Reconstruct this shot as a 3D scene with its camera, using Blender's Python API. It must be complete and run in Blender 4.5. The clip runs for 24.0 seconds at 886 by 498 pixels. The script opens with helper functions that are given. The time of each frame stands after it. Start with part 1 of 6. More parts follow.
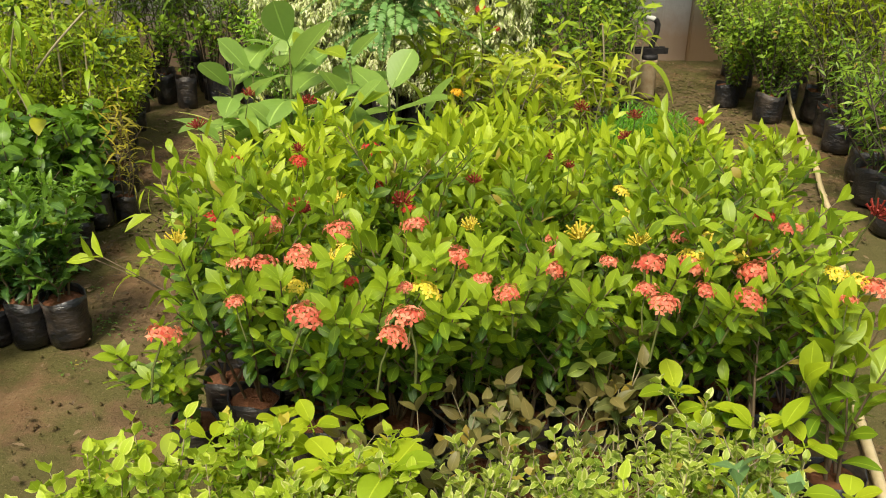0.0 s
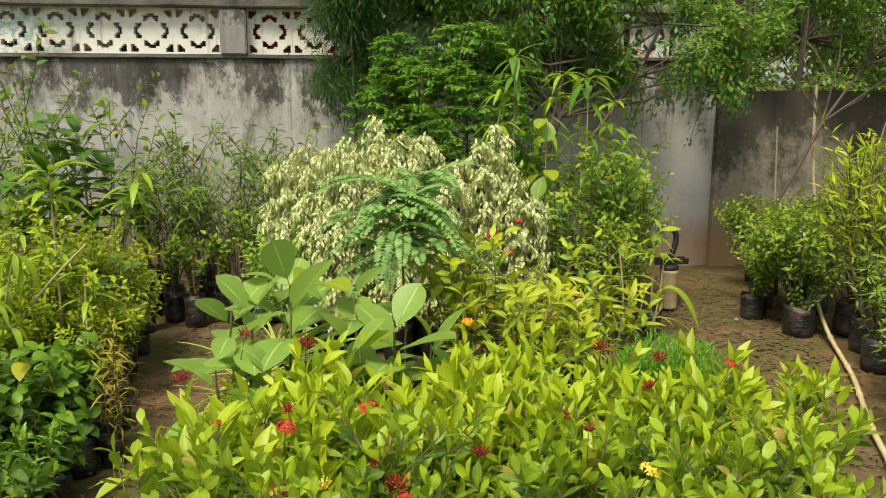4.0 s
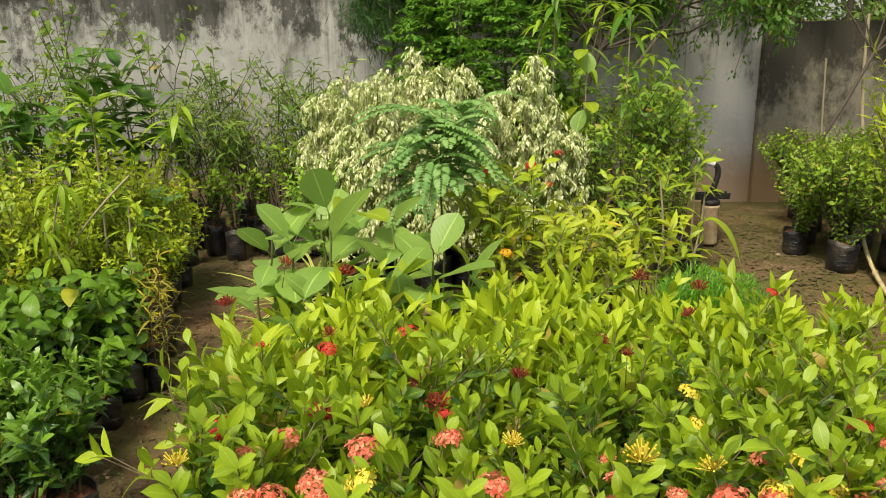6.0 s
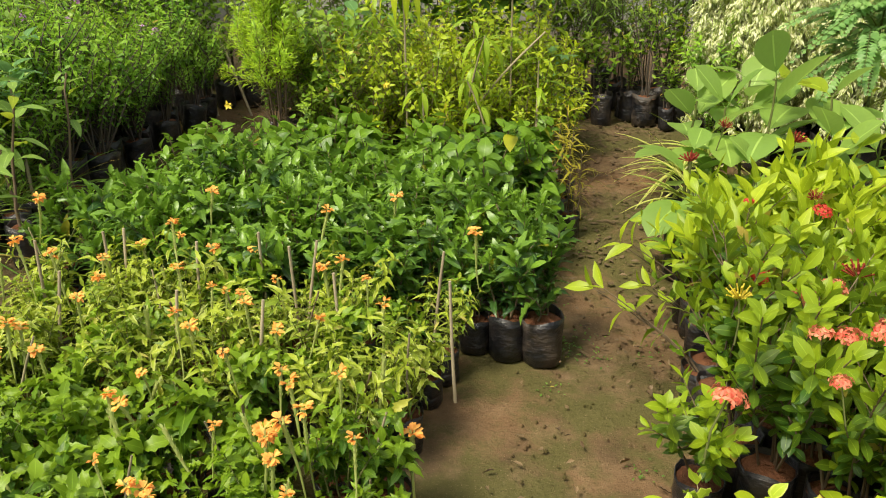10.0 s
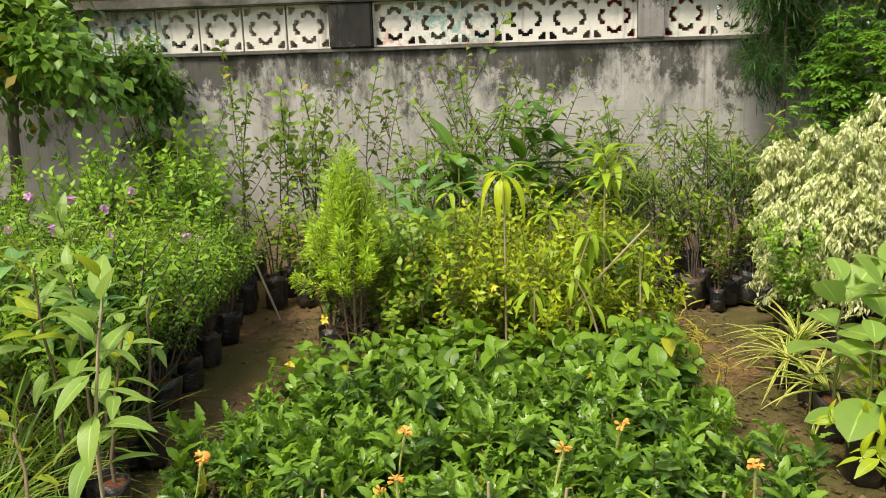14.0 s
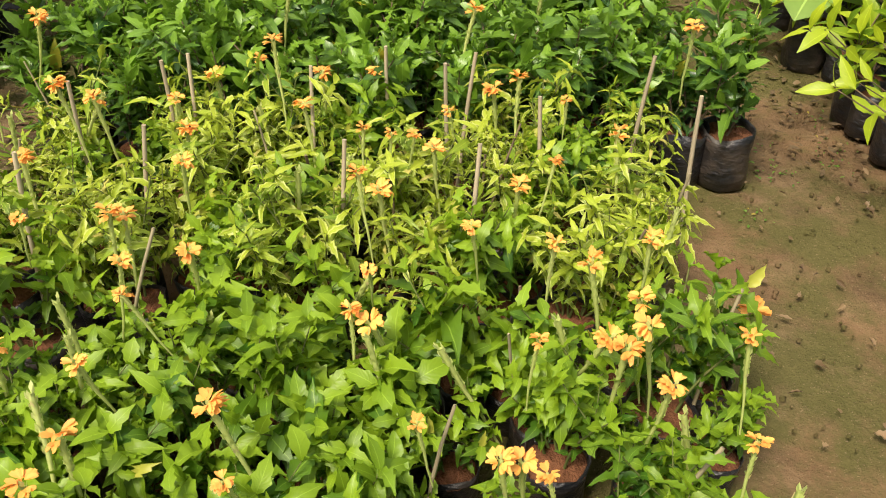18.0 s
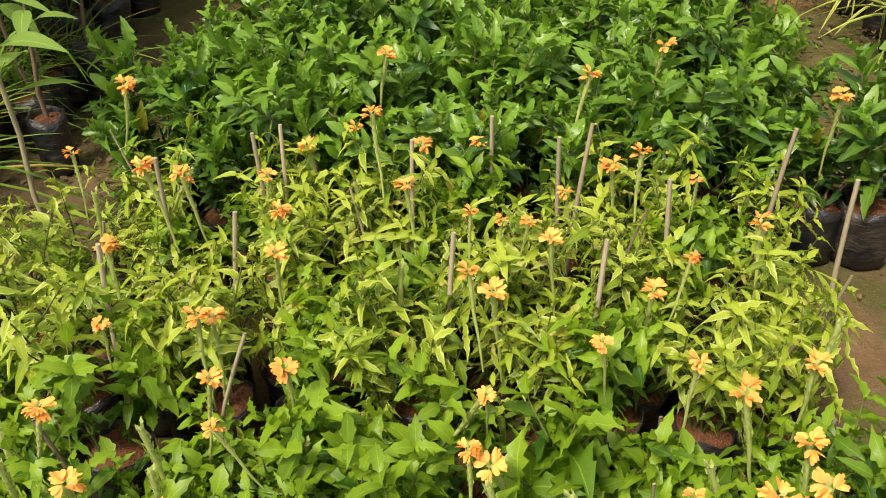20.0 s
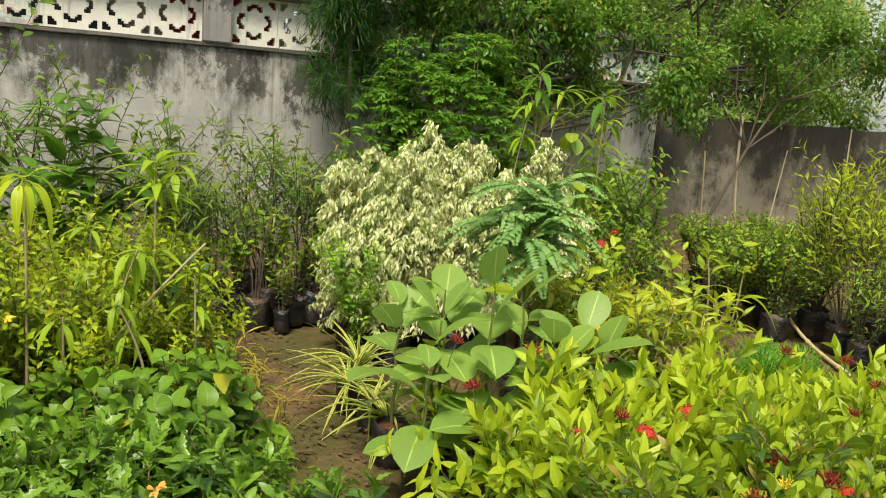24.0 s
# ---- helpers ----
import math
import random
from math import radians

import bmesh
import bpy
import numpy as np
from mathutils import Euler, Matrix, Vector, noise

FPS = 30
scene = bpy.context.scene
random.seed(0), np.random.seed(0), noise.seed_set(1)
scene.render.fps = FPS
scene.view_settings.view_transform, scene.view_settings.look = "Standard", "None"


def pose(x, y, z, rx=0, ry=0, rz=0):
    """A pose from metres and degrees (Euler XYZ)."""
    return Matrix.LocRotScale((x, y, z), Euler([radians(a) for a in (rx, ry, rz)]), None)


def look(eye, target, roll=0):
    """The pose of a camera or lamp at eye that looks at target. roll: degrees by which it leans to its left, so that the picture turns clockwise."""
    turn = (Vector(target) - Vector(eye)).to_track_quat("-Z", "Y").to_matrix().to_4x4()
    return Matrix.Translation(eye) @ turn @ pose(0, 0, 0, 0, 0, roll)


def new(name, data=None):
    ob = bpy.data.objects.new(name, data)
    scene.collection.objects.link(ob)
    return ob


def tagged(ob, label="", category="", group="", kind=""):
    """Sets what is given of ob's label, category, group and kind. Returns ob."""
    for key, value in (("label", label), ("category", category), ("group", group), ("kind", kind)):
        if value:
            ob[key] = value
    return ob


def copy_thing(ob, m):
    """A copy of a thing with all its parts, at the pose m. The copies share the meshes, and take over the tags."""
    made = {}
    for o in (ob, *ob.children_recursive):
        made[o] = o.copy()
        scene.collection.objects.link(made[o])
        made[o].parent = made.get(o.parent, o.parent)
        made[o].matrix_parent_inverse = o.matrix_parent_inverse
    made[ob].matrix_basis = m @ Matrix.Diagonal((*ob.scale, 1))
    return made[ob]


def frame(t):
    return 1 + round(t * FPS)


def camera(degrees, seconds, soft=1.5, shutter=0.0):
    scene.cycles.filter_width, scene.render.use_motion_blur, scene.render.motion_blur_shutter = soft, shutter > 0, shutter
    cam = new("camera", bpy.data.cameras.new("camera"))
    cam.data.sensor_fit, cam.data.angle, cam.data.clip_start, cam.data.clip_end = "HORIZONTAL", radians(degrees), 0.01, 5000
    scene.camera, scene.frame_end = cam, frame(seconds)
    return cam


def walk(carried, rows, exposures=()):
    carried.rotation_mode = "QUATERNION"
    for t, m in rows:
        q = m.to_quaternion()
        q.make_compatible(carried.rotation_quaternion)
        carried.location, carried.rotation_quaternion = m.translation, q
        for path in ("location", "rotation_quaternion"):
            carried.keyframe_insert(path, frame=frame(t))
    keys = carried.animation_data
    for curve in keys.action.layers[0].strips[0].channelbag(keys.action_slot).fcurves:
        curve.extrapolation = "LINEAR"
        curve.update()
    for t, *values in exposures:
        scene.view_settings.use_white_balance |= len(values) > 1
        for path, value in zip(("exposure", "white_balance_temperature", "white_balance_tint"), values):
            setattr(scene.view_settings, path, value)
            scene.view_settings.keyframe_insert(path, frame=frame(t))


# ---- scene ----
cam = camera(55.2, 24.0, 1.05)
PATH = [
    (0, (0.426, 0.573, 1.446), (0.746, 2.377, 0.643), 1.3),
    (0.5, (0.427, 0.566, 1.428), (0.734, 2.293, 0.466), 1.4),
    (1, (0.429, 0.565, 1.418), (0.733, 2.207, 0.318), 1.7),
    (1.5, (0.433, 0.565, 1.408), (0.743, 2.182, 0.274), 2.2),
    (2, (0.449, 0.608, 1.468), (0.752, 2.32, 0.479), 2.5),
    (2.5, (0.479, 0.739, 1.497), (0.807, 2.552, 0.721), 2.1),
    (3, (0.48, 0.838, 1.537), (0.844, 2.727, 0.991), 1.4),
    (3.5, (0.509, 0.86, 1.58), (0.827, 2.795, 1.19), 0.6),
    (5.5, (0.546, 0.875, 1.556), (0.776, 2.815, 1.129), -0.3),
    (6, (0.521, 0.855, 1.534), (0.712, 2.775, 1.008), -0.3),
    (6.5, (0.493, 0.817, 1.509), (0.696, 2.707, 0.887), -0.2),
    (7, (0.492, 0.754, 1.496), (0.704, 2.63, 0.837), 0.3),
    (7.5, (0.571, 0.623, 1.473), (0.743, 2.474, 0.735), 2.4),
    (8, (0.588, 0.54, 1.491), (0.677, 2.376, 0.703), 0.6),
    (8.5, (0.472, 0.516, 1.475), (0.501, 2.342, 0.659), -0.9),
    (9, (0.269, 0.533, 1.486), (0.2, 2.346, 0.645), -2.5),
    (9.5, (0.081, 0.615, 1.5), (-0.206, 2.424, 0.698), -2.3),
    (10, (-0.146, 0.699, 1.495), (-0.541, 2.492, 0.703), -0.6),
    (10.5, (-0.413, 0.649, 1.505), (-0.848, 2.387, 0.616), -2.4),
    (12.5, (-1.177, 0.871, 1.553), (-1.161, 2.739, 0.838), -1.6),
    (13, (-1.186, 0.895, 1.568), (-1.222, 2.81, 0.993), -1.6),
    (13.5, (-1.185, 0.892, 1.584), (-1.229, 2.85, 1.178), -0.9),
    (14, (-1.198, 0.907, 1.577), (-1.36, 2.857, 1.162), -1.8),
    (14.5, (-1.197, 0.919, 1.554), (-1.459, 2.822, 0.996), -2.5),
    (15, (-1.193, 0.928, 1.515), (-1.357, 2.761, 0.732), -2.2),
    (15.5, (-1.186, 0.939, 1.445), (-1.242, 2.682, 0.466), -1.6),
    (16, (-1.161, 0.943, 1.38), (-1.163, 2.632, 0.309), -1.6),
    (16.5, (-1.135, 0.977, 1.327), (-1.134, 2.617, 0.181), -1.7),
    (17, (-1.103, 1.019, 1.296), (-1.093, 2.663, 0.158), -1.2),
    (17.5, (-1.098, 1.073, 1.261), (-1.088, 2.71, 0.113), -0.4),
    (19.5, (-1.228, 1.462, 1.355), (-1.32, 2.927, -0.003), 1.3),
    (20, (-1.213, 1.405, 1.295), (-1.384, 3.022, 0.131), -2.1),
    (20.5, (-1.2, 1.408, 1.351), (-1.36, 3.126, 0.34), -1.5),
    (21, (-1.194, 1.405, 1.407), (-1.279, 3.211, 0.551), 0.1),
    (21.5, (-1.194, 1.394, 1.451), (-1.242, 3.254, 0.72), 1.2),
    (22, (-1.192, 1.382, 1.496), (-1.235, 3.29, 0.898), 0.1),
    (22.5, (-1.179, 1.386, 1.502), (-1.165, 3.302, 0.929), 0.4),
    (23, (-1.129, 1.393, 1.527), (-0.818, 3.288, 0.968), 2.6),
    (23.2, (-1.1, 1.392, 1.53), (-0.602, 3.256, 1.005), 4.2),
    (23.5, (-1.088, 1.35, 1.545), (-0.319, 3.138, 1.086), 4.8),
    (24, (-1.067, 1.277, 1.53), (-0.266, 3.074, 1.171), 4.6),
]
walk(cam, [(t, look(eye, target, roll)) for t, eye, target, roll in PATH], [(0, 0.40, 6900, 8), (8, 0.34, 6900, 8), (10.5, 0.50, 6900, 8), (13, 0.44, 6900, 10), (16, 0.66, 6900, 14), (17.5, 0.66, 6900, 14), (20, 0.46, 6900, 12), (21, 0.58, 6900, 12), (23, 0.40, 6900, 9), (24, 0.38, 6900, 8)])

# ---- light ----
SUN_EL, SUN_AZ = radians(58), radians(215)     # azimuth clockwise from +y
world = bpy.data.worlds.new("sky_world")
scene.world = world
world.use_nodes = True
wn = world.node_tree.nodes
wn.clear()
sky = wn.new("ShaderNodeTexSky")
sky.sky_type, sky.sun_disc = "NISHITA", False
sky.sun_elevation, sky.sun_rotation = SUN_EL, SUN_AZ
sky.dust_density, sky.air_density, sky.ozone_density = 4.0, 1.0, 0.6
wbg = wn.new("ShaderNodeBackground")
wbg.inputs["Strength"].default_value = 0.145
wout = wn.new("ShaderNodeOutputWorld")
haze = wn.new("ShaderNodeMix")
haze.data_type = "RGBA"
haze.inputs[0].default_value = 0.5
haze.inputs[7].default_value = (4.6, 4.7, 4.8, 1)
world.node_tree.links.new(sky.outputs[0], haze.inputs[6])
world.node_tree.links.new(haze.outputs[2], wbg.inputs["Color"])
world.node_tree.links.new(wbg.outputs[0], wout.inputs["Surface"])
sun = new("sun", bpy.data.lights.new("sun", "SUN"))
sun.data.energy, sun.data.angle, sun.data.color = 3.4, radians(15), (1.0, 0.95, 0.82)
sun_way = Vector((math.sin(SUN_AZ) * math.cos(SUN_EL), math.cos(SUN_AZ) * math.cos(SUN_EL), math.sin(SUN_EL)))
sun.matrix_basis = look(sun_way * 20, (0, 0, 0))


# ---- materials ----
class Nodes:
    """A short way to write a node material."""

    def __init__(self, name):
        self.mat = bpy.data.materials.new(name)
        self.mat.use_nodes = True
        self.tree = self.mat.node_tree
        self.tree.nodes.clear()
        self.out = self.tree.nodes.new("ShaderNodeOutputMaterial")

    def add(self, kind, **given):
        node = self.tree.nodes.new("ShaderNode" + kind)
        for key, value in given.items():
            node.inputs[key.replace("_", " ")].default_value = value
        return node

    def link(self, a, b):
        self.tree.links.new(a, b)

    def coords(self, scale=(1, 1, 1), kind="Object"):
        tc = self.add("TexCoord")
        mp = self.add("Mapping", Scale=scale)
        self.link(tc.outputs[kind], mp.inputs["Vector"])
        return mp.outputs[0]

    def noise(self, vec, scale, detail=4.0, rough=0.55):
        n = self.add("TexNoise", Scale=scale, Detail=detail, Roughness=rough)
        if vec is not None:
            self.link(vec, n.inputs["Vector"])
        return n.outputs["Fac"]

    def ramp(self, fac, stops):
        r = self.add("ValToRGB")
        el = r.color_ramp.elements
        while len(el) < len(stops):
            el.new(0.5)
        for e, (pos, col) in zip(el, stops):
            e.position = pos
            e.color = (*col, 1) if len(col) == 3 else col
        self.link(fac, r.inputs[0])
        return r.outputs[0]

    def mix(self, fac, a, b, blend="MIX"):
        m = self.tree.nodes.new("ShaderNodeMix")
        m.data_type, m.blend_type = "RGBA", blend
        for sock, val in ((m.inputs[0], fac), (m.inputs[6], a), (m.inputs[7], b)):
            if isinstance(val, (int, float)):
                sock.default_value = val
            elif isinstance(val, tuple):
                sock.default_value = (*val, 1)
            else:
                self.link(val, sock)
        return m.outputs[2]

    def math(self, op, a, b=0.0, clamp=False):
        m = self.tree.nodes.new("ShaderNodeMath")
        m.operation, m.use_clamp = op, clamp
        for sock, val in ((m.inputs[0], a), (m.inputs[1], b)):
            if isinstance(val, (int, float)):
                sock.default_value = val
            else:
                self.link(val, sock)
        return m.outputs[0]

    def bump(self, height, strength, distance):
        b = self.add("Bump", Strength=strength, Distance=distance)
        self.link(height, b.inputs["Height"])
        return b.outputs[0]

    def surface(self, colour, rough=0.6, metal=0.0, normal=None, spec=0.4, sheen=None, share=0.3):
        p = self.add("BsdfPrincipled", Metallic=metal)
        p.inputs["Specular IOR Level"].default_value = spec
        for key, val in (("Base Color", colour), ("Roughness", rough)):
            if isinstance(val, tuple):
                p.inputs[key].default_value = (*val, 1)
            elif isinstance(val, (int, float)):
                p.inputs[key].default_value = val
            else:
                self.link(val, p.inputs[key])
        if normal is not None:
            self.link(normal, p.inputs["Normal"])
        last = p.outputs[0]
        if sheen is not None:
            tr = self.add("BsdfTranslucent")
            if isinstance(sheen, tuple):
                tr.inputs["Color"].default_value = (*sheen, 1)
            else:
                self.link(sheen, tr.inputs["Color"])
            ms = self.add("MixShader")
            ms.inputs[0].default_value = share
            self.link(last, ms.inputs[1])
            self.link(tr.outputs[0], ms.inputs[2])
            last = ms.outputs[0]
        self.link(last, self.out.inputs["Surface"])
        return self.mat


def leaf_mat(name, old, young, edge=None, edge_at=0.3, blotch=0.0, dry=(0.36, 0.27, 0.05), dry_share=0.03, rough=0.42, share=0.32, vein=0.35, spec=0.35):
    """Foliage: from old to young colour by the leaf's age, with a paler midrib, an edge of its own colour, and some dry leaves."""
    n = Nodes(name)
    age = n.add("Attribute")
    age.attribute_name = "age"
    info, geo = n.add("ObjectInfo"), n.add("NewGeometry")
    uv = n.add("TexCoord")
    sep = n.add("SeparateXYZ")
    n.link(uv.outputs["UV"], sep.inputs[0])
    isl = geo.outputs["Random Per Island"]
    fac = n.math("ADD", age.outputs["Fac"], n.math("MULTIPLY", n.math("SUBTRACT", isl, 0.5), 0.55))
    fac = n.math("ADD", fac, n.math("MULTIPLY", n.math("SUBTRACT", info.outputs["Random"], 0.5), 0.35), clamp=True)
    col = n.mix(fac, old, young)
    mott = n.noise(n.coords((1, 1, 1)), 55.0, 3.0)
    col = n.mix(n.math("MULTIPLY", mott, 0.35), col, tuple(v * 0.55 for v in old))
    off = n.math("ABSOLUTE", n.math("SUBTRACT", sep.outputs[0], 0.5))
    if vein:
        rib = n.math("LESS_THAN", off, 0.024)
        col = n.mix(n.math("MULTIPLY", rib, vein), col, tuple(min(1, v * 1.6 + 0.05) for v in young))
    if edge:
        wob = n.math("ADD", off, n.math("MULTIPLY", n.math("SUBTRACT", n.noise(n.coords((1, 1, 1)), 90.0, 2.0), 0.5), 0.3))
        wob = n.math("ADD", wob, n.math("MULTIPLY", n.math("SUBTRACT", isl, 0.5), blotch))
        col = n.mix(n.math("GREATER_THAN", wob, edge_at), col, edge)
    if dry_share:
        spot = n.math("GREATER_THAN", n.math("FRACT", n.math("MULTIPLY", isl, 37.7)), 1 - dry_share)
        col = n.mix(spot, col, dry)
    ribs = n.math("SINE", n.math("MULTIPLY", n.math("ADD", sep.outputs[1], n.math("MULTIPLY", off, -0.6)), 55.0))
    nor = n.bump(ribs, 0.09, 0.002)
    bright = n.mix(0.5, col, tuple(min(1, v * 1.5 + 0.02) for v in young))
    return n.surface(col, rough, normal=nor, spec=spec, sheen=bright, share=share)


def stem_mat(name, a, b):
    n = Nodes(name)
    v = n.coords((40, 40, 8))
    info = n.add("ObjectInfo")
    col = n.mix(n.noise(v, 2.0), a, b)
    col = n.mix(n.math("MULTIPLY", info.outputs["Random"], 0.5), col, tuple(x * 0.6 for x in a))
    return n.surface(col, 0.75, normal=n.bump(n.noise(v, 5.0), 0.5, 0.003), spec=0.2)


def petal_mat(name, a, b, rough=0.5):
    n = Nodes(name)
    geo, info = n.add("NewGeometry"), n.add("ObjectInfo")
    col = n.mix(geo.outputs["Random Per Island"], a, b)
    col = n.mix(n.math("MULTIPLY", info.outputs["Random"], 0.45), col, tuple(v * 0.7 for v in a))
    return n.surface(col, rough, spec=0.25, sheen=b, share=0.25)


def soil_mat(name, wet=1.0):
    n = Nodes(name)
    v = n.coords()
    big, mid, fine = n.noise(v, 0.9, 5.0), n.noise(v, 7.0, 6.0, 0.65), n.noise(v, 60.0, 6.0, 0.7)
    col = n.ramp(mid, [(0.28, (0.068, 0.047, 0.026)), (0.5, (0.155, 0.103, 0.056)), (0.72, (0.245, 0.168, 0.094))])
    col = n.mix(n.ramp(big, [(0.42, (0, 0, 0)), (0.62, (1, 1, 1))]), col, n.mix(fine, (0.142, 0.078, 0.038), (0.255, 0.148, 0.075)))
    moss = n.ramp(n.math("ADD", n.math("MULTIPLY", n.noise(v, 1.6, 3.0), 0.6), n.math("MULTIPLY", n.noise(v, 9.0, 8.0, 0.75), 0.5)), [(0.472, (0, 0, 0)), (0.58, (0.9, 0.9, 0.9))])
    col = n.mix(moss, col, n.mix(fine, (0.055, 0.058, 0.016), (0.135, 0.12, 0.043)))
    grit = n.ramp(n.noise(v, 190.0, 2.0), [(0.62, (0, 0, 0)), (0.72, (0.6, 0.6, 0.6))])
    col = n.mix(grit, col, (0.27, 0.19, 0.12))
    h = n.math("ADD", n.math("MULTIPLY", mid, 1.0), n.math("MULTIPLY", fine, 0.5))
    return n.surface(col, 0.95, normal=n.bump(h, 0.75, 0.026), spec=0.12)


def plaster_mat(name, base, dark, streak, tall=1.75, mud_share=0.7, mould_at=0.95):
    """Old lime plaster with rain streaks that start at the top edge, patches and damp at the foot."""
    n = Nodes(name)
    v = n.coords()
    fine, patch = n.noise(v, 26.0, 7.0, 0.7), n.noise(v, 1.7, 6.0, 0.68)
    col = n.mix(patch, tuple(c * 0.78 for c in base), base)
    col = n.mix(n.math("MULTIPLY", fine, 0.35), col, tuple(c * 0.6 for c in base))
    grime = n.ramp(n.noise(v, 0.8, 8.0, 0.72), [(0.43, (0, 0, 0)), (0.68, (0.6, 0.6, 0.6))])
    col = n.mix(grime, col, tuple(c * m for c, m in zip(base, (0.46, 0.49, 0.45))))
    run = n.noise(n.coords((2.6, 2.6, 0.8)), 1.7, 8.0, 0.72)
    sep = n.add("SeparateXYZ")
    n.link(v, sep.inputs[0])
    height = n.math("DIVIDE", sep.outputs[2], tall)
    reach = n.math("ADD", n.math("MULTIPLY", height, 0.42), run)
    reach = n.math("ADD", reach, n.math("MULTIPLY", n.math("SUBTRACT", patch, 0.5), 0.5))
    mask = n.ramp(reach, [(0.83, (0, 0, 0)), (1.07, (streak, streak, streak))])
    col = n.mix(mask, col, dark)
    thin = n.ramp(n.noise(n.coords((22, 22, 0.35)), 1.3, 3.0), [(0.57, (0, 0, 0)), (0.72, (0.6, 0.6, 0.6))])
    col = n.mix(n.math("MULTIPLY", thin, height), col, tuple(c * 0.8 for c in dark))
    mould = n.math("ADD", n.math("MULTIPLY", height, 0.55), n.noise(n.coords((1.0, 1.0, 0.7)), 2.6, 12.0, 0.78))
    col = n.mix(n.ramp(mould, [(mould_at, (0, 0, 0)), (mould_at + 0.14, (0.8, 0.8, 0.8))]), col, tuple(c * 0.55 for c in dark))
    lime_wash = n.ramp(n.noise(n.coords((1.4, 1.4, 0.6)), 1.9, 9.0, 0.7), [(0.55, (0, 0, 0)), (0.66, (0.5, 0.5, 0.5))])
    col = n.mix(lime_wash, col, tuple(min(1, c * 1.12) for c in base))
    mud = n.ramp(n.math("ADD", height, n.math("MULTIPLY", n.math("SUBTRACT", patch, 0.5), 0.25)), [(0.12, (mud_share,) * 3), (0.30, (0, 0, 0))])
    col = n.mix(mud, col, (0.33, 0.19, 0.09))
    return n.surface(col, 0.9, normal=n.bump(fine, 0.5, 0.012), spec=0.15)


def plain_mat(name, a, b, scale=8.0, rough=0.7, bump=0.3, spec=0.3, metal=0.0):
    n = Nodes(name)
    v = n.coords()
    col = n.ramp(n.noise(v, scale, 6.0, 0.65), [(0.3, a), (0.7, b)])
    return n.surface(col, rough, metal, n.bump(n.noise(v, scale * 5, 5.0), bump, 0.01), spec)


def bag_mat():
    n = Nodes("black_polythene")
    v = n.coords()
    info = n.add("ObjectInfo")
    dust = n.ramp(n.noise(v, 9.0, 6.0, 0.7), [(0.42, (0, 0, 0)), (0.75, (0.75, 0.75, 0.75))])
    dust = n.math("MULTIPLY", dust, n.math("ADD", info.outputs["Random"], 0.25))
    col = n.mix(dust, (0.012, 0.013, 0.016), (0.13, 0.095, 0.065))
    crease = n.noise(n.coords((14, 14, 32)), 1.6, 4.0, 0.6)
    return n.surface(col, n.mix(dust, (0.30, 0.30, 0.30), (0.8, 0.8, 0.8)), normal=n.bump(crease, 0.9, 0.012), spec=0.55)


SOIL, BAG = soil_mat("bare_earth"), bag_mat()
POT_SOIL = plain_mat("red_potting_soil", (0.10, 0.042, 0.022), (0.23, 0.098, 0.05), 40.0, 0.95, 0.8, 0.1)
STEM_GREEN = stem_mat("green_stem", (0.10, 0.15, 0.03), (0.17, 0.15, 0.06))
STEM_BROWN = stem_mat("brown_stem", (0.13, 0.085, 0.05), (0.26, 0.20, 0.13))
STEM_PALE = stem_mat("pale_stem", (0.30, 0.25, 0.15), (0.42, 0.36, 0.22))
BARK = stem_mat("bark", (0.07, 0.055, 0.04), (0.17, 0.14, 0.11))
CANE = stem_mat("dry_cane", (0.34, 0.27, 0.17), (0.52, 0.44, 0.30))
L_IXO = leaf_mat("ixora_leaf", (0.04, 0.112, 0.012), (0.345, 0.47, 0.02), dry_share=0.006)
L_IXB = leaf_mat("ixora_leaf_light", (0.115, 0.228, 0.014), (0.45, 0.55, 0.025), dry_share=0.008)
L_FRONT = leaf_mat("lime_leaf", (0.14, 0.26, 0.015), (0.48, 0.60, 0.045), edge=(0.56, 0.62, 0.12), edge_at=0.46, blotch=0.2, dry=(0.5, 0.42, 0.05), dry_share=0.02)
L_VARI = leaf_mat("cream_edged_leaf", (0.16, 0.27, 0.03), (0.36, 0.45, 0.05), edge=(0.56, 0.60, 0.18), edge_at=0.34, blotch=0.3)
L_ROUND = leaf_mat("round_yellow_leaf", (0.22, 0.36, 0.018), (0.52, 0.62, 0.03), share=0.4)
L_BRONZE = leaf_mat("bronze_leaf", (0.085, 0.135, 0.03), (0.26, 0.21, 0.07))
L_PALE = leaf_mat("pale_young_leaf", (0.20, 0.31, 0.03), (0.46, 0.53, 0.08), share=0.36)
L_BLUE = leaf_mat("blue_green_leaflet", (0.11, 0.22, 0.07), (0.19, 0.33, 0.11), dry_share=0.0)
L_CROSS = leaf_mat("crossandra_leaf", (0.05, 0.14, 0.011), (0.26, 0.40, 0.02), dry=(0.42, 0.42, 0.06), dry_share=0.012)
L_CROSSY = leaf_mat("crossandra_leaf_pale", (0.14, 0.24, 0.016), (0.44, 0.52, 0.045), edge=(0.52, 0.57, 0.14), edge_at=0.47, blotch=0.5, dry=(0.52, 0.46, 0.12), dry_share=0.03)
L_GARD = leaf_mat("dark_serrate_leaf", (0.035, 0.10, 0.026), (0.225, 0.40, 0.032), dry=(0.34, 0.32, 0.03), dry_share=0.004, rough=0.34, spec=0.5)
